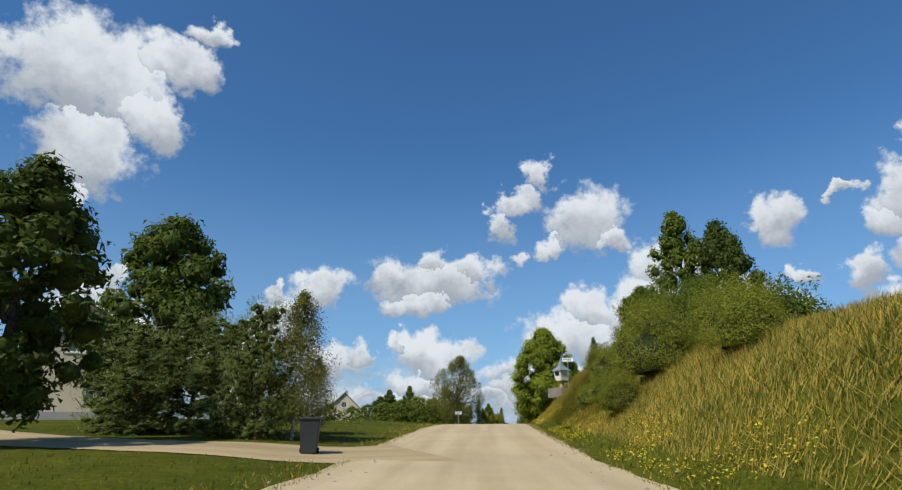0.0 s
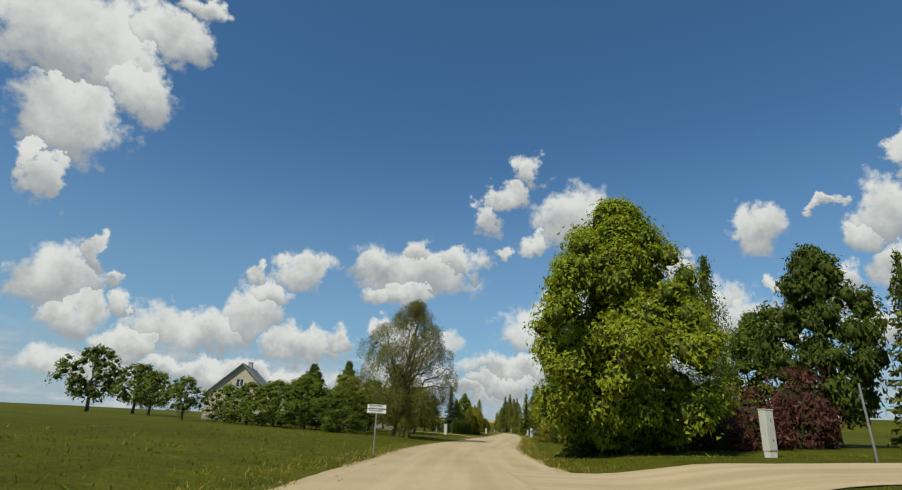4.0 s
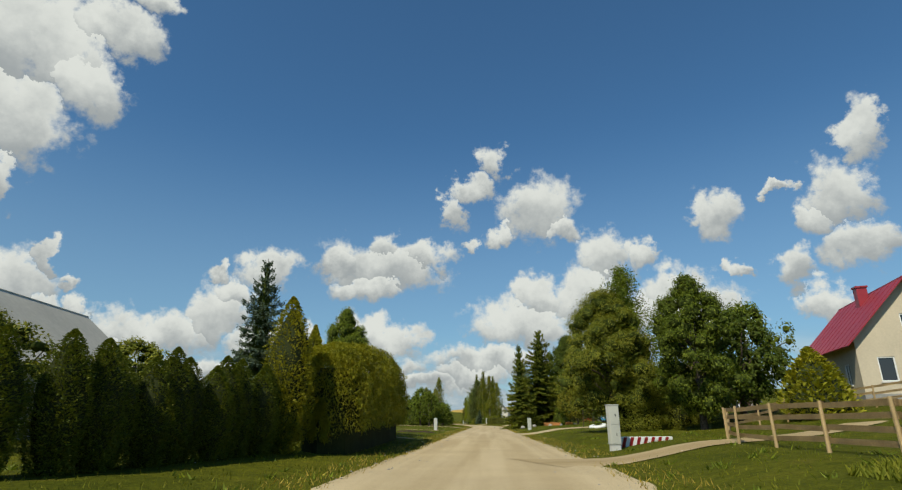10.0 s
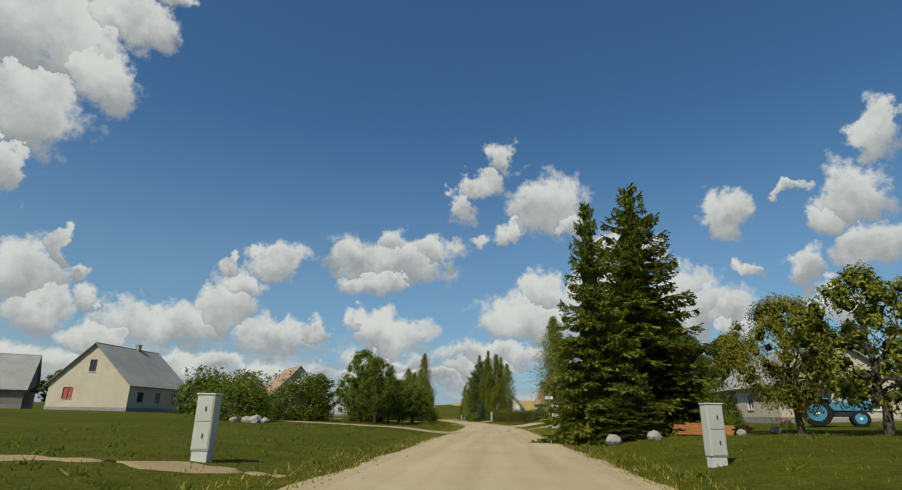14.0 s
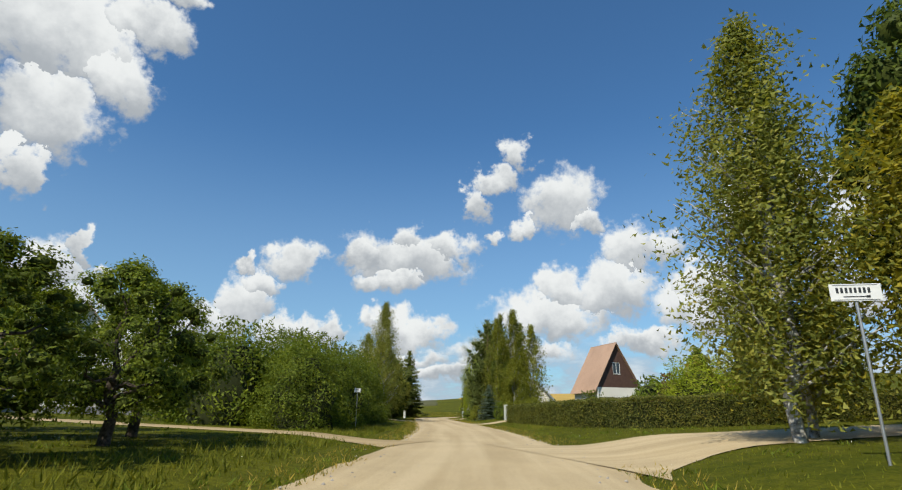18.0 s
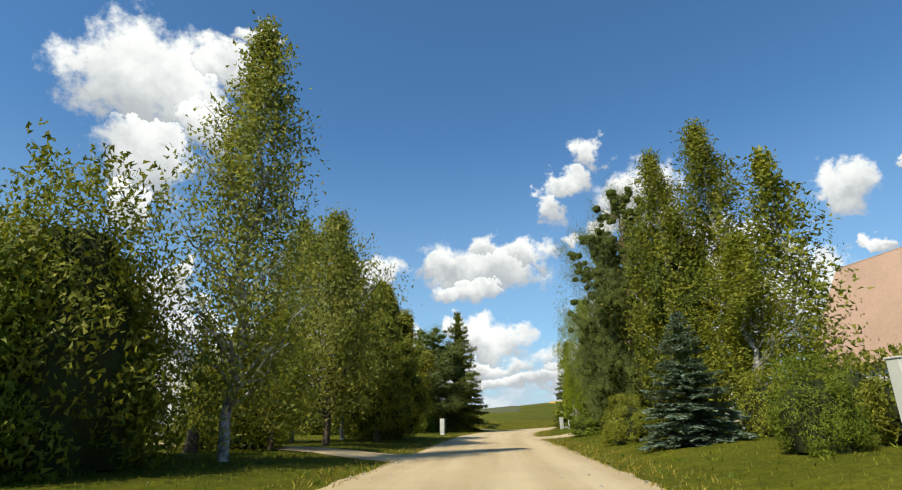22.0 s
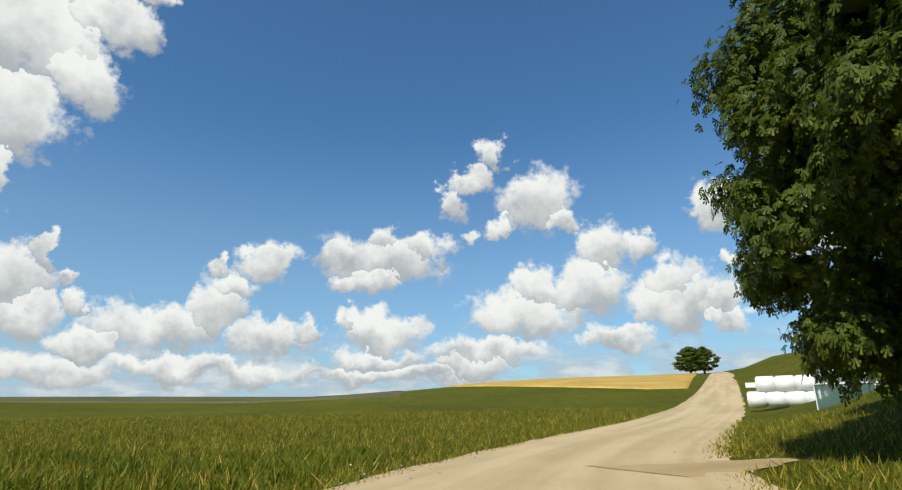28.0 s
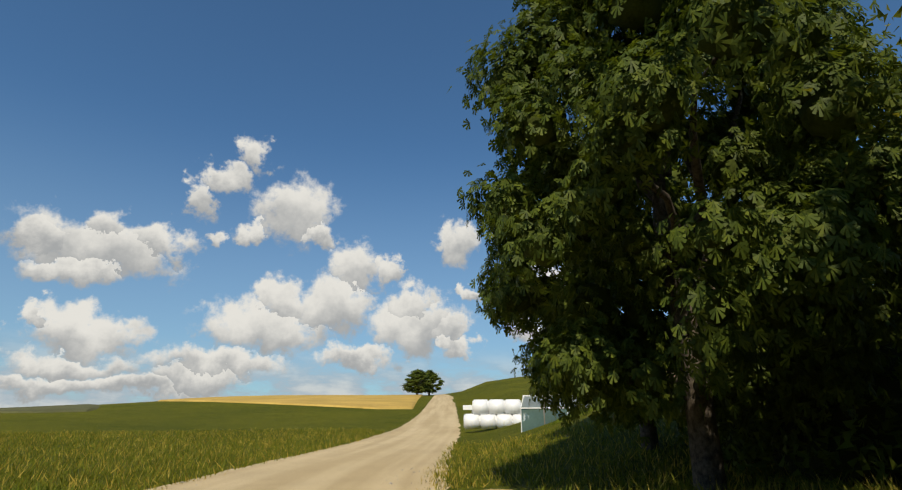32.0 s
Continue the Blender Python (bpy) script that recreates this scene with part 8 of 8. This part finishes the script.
X, Y = scatter(1, 140000, -4, 412, 3.15, 16, 1.7)
blades("grass", X, Y, 0.085, 0.012, "blades", "short mown verge grass", 0.4, 1)
X, Y = scatter(2, 26000, -4, 412, 3.0, 4.6, 1.0)
blades("grass", X, Y, 0.13, 0.012, "drygrass", "dry straw-coloured grass along the gravel edge", 0.6, 2)
X, Y = scatter(3, 80000, -6, 54, 4.4, 16, 1.0, (1, 1))
blades("grass", X, Y, 0.55, 0.010, "drygrass", "tall dry golden grass on the bank", 0.45, 3)
X, Y = scatter(4, 26000, -6, 52, 3.6, 10, 1.2, (1, 1))
blades("grass", X, Y, 0.28, 0.018, "blades", "green weeds at the foot of the bank", 0.5, 4)
X, Y = scatter(5, 9000, 2, 46, 3.5, 5.4, 1.0, (1, 1))
keep = np.array([noise.noise((x * 0.5, y * 0.35, 2.0)) > 0.02 for x, y in zip(X, Y)])
F_ = np.stack([X[keep], Y[keep], land(X[keep], Y[keep]) + np.random.default_rng(6).uniform(0.1, 0.3, keep.sum())], 1)
rngf = np.random.default_rng(7)
fl = new("wildflowers", quad_mesh("wildflowers", leaves(rngf, F_, 0.055, np.tile([0.0, 0, 1.0], (len(F_), 1)), 0.4, 1.0), M["yellow"]))
tagged(fl, "yellow wildflowers along the foot of the bank", "flowers", kind="stuff")
# rough grass by the open field and in front of the fenced yard
rng8 = np.random.default_rng(8)
X, Y = rng8.uniform(-34, 24, 120000), 392 + 52 * rng8.uniform(0, 1, 120000) ** 1.3
k = (np.abs(X - road_x(Y)) > 3.4) & off_drives(X, Y)
blades("grass", X[k], Y[k], 0.19, 0.013, "blades", "rough meadow grass beside the field road", 0.5, 8)
X, Y = scatter(9, 26000, 128, 150, 6.4, 16, 1.2, (1, 1))
blades("grass", X, Y, 0.35, 0.018, "blades", "tall weeds before the rail fence", 0.5, 9)
X, Y = scatter(10, 4500, 262, 300, 5.0, 8, 1.2, (-1, -1))
blades("grass", X, Y, 0.22, 0.014, "blades", "uncut grass under the plum trees", 0.5, 10)
X, Y = rng8.uniform(-34, 24, 30000), 392 + 52 * rng8.uniform(0, 1, 30000) ** 1.2
k = (np.abs(X - road_x(Y)) > 3.3) & off_drives(X, Y)
blades("grass", X[k], Y[k], 0.26, 0.009, "drygrass", "ripe straw-coloured stalks in the meadow", 0.4, 11)
# tall weeds and thistles at the edge of the field and round the greenhouse
rngx = np.random.default_rng(31)
n = 420
Xt = np.concatenate([rngx.uniform(-26, 7, 320), rngx.uniform(27, 42, 100)])
Yt = np.concatenate([401 + 9 * rngx.uniform(0, 1, 320) ** 1.5 - 0.1 * np.abs(Xt[:320]), 420.4 + 0.26 * (Xt[320:] - 30) + rngx.normal(size=100) * 0.7])
ok = (np.abs(Xt - road_x(Yt)) > 4.2) & off_drives(Xt, Yt)
Xt, Yt = Xt[ok], Yt[ok]
k = rngx.integers(0, len(Xt), 22000)
big = rngx.uniform(0.5, 1.6, len(Xt))[k]
blades("weeds", Xt[k] + rngx.normal(size=22000) * 0.22 * big, Yt[k] + rngx.normal(size=22000) * 0.22 * big, 0.20 * big, 0.013, "leaf", "dark tall weeds at the edge of the field", 0.45, 32)
# coarse tufts, clover and broad-leaved weeds that stand out of the lawns
rngw = np.random.default_rng(21)
n = 2600
Yt = rngw.uniform(20, 405, n)
Xt = road_x(Yt) + rngw.choice((-1, 1), n) * (3.6 + 16 * rngw.uniform(0, 1, n) ** 1.5)
ok = off_drives(Xt, Yt)
Xt, Yt = Xt[ok], Yt[ok]
k = rngw.integers(0, len(Xt), 26000)
r = 0.10 * rngw.normal(size=(26000, 2)) * rngw.uniform(0.6, 1.8, (len(Xt), 1))[k]
blades("weeds", Xt[k] + r[:, 0], Yt[k] + r[:, 1], 0.13, 0.022, "leaf", "scattered coarse weeds in the lawns", 0.8, 22)
n = 3500
Yt = rngw.uniform(40, 405, n)
Xt = road_x(Yt) + rngw.choice((-1, 1), n) * (3.5 + 11 * rngw.uniform(0, 1, n) ** 1.4)
ok = off_drives(Xt, Yt) & (np.sin(Xt * 0.7 + Yt * 0.31) + np.sin(Yt * 0.53) > 0.5)
C = np.stack([Xt[ok], Yt[ok], land(Xt[ok], Yt[ok]) + 0.09], 1)
dz = new("daisies", quad_mesh("daisies", leaves(rngw, C, 0.035, np.tile([0.0, 0, 1.0], (len(C), 1)), 0.3, 1.0), M["white_paint"]))
tagged(dz, "small white clover flowers in the lawns", "flowers", kind="stuff")
# flowers in the last garden and by the farm
for x, y, r in ((17.4, 390.6, 0.9), (19.8, 392.0, 0.8), (16.4, 393.0, 0.6), (25.5, 229.2, 0.9), (24.2, 203.6, 0.8), (26.0, 204.6, 0.9), (28.2, 205.4, 0.8), (38.0, 233.0, 0.9)):
    n = 260
    a = rngf.uniform(0, 6.283, n)
    q = r * np.sqrt(rngf.uniform(0, 1, n))
    C = np.stack([q * np.cos(a), q * np.sin(a), rngf.uniform(0.1, 0.75, n)], 1)
    o = thing("flower_clump", x, y, gz(x, y), 0, "clump of red garden flowers with green leaves", "flowers", "flower clumps")
    child("foliage", quad_mesh("foliage", leaves(rngf, C * np.array([1, 1, 0.8]), 0.10, np.tile([0.0, 0, 1.0], (n, 1)), 0.9, 1.8), M["leaf"]), o)
    child("bloom", quad_mesh("bloom", leaves(rngf, C[:90] + np.array([0, 0, 0.1]), 0.10, np.tile([0.0, -0.4, 1.0], (90, 1)), 0.5, 1.0), M["flower_red"]), o)

# loose stones thrown to the edges of the gravel
rngs = np.random.default_rng(41)
n = 3200
Ys = rngs.uniform(-4, 412, n)
Xs = road_x(Ys) + rngs.choice((-1, 1), n) * np.abs(2.9 + rngs.normal(size=n) * 0.45)
Rs = 0.012 + 0.035 * rngs.uniform(0, 1, n) ** 3
O8 = np.array([(1, 0, 0), (0, 1, 0), (-1, 0, 0), (0, -1, 0), (0, 0, 0.7), (0, 0, -0.5)])
F8 = [(0, 1, 4), (1, 2, 4), (2, 3, 4), (3, 0, 4), (1, 0, 5), (2, 1, 5), (3, 2, 5), (0, 3, 5)]
base = np.stack([Xs, Ys, land(Xs, Ys) + 0.05], 1)
verts = (base[:, None] + O8[None] * Rs[:, None, None] * rngs.uniform(0.6, 1.4, (n, 6, 1))).reshape(-1, 3)
faces = [tuple(6 * i + v for v in f) for i in range(n) for f in F8]
grit = new("loose_stones", mesh_of("loose_stones", verts.tolist(), faces, M["stone"]))
tagged(grit, "loose grey stones along the edges of the gravel", "stones", kind="stuff")
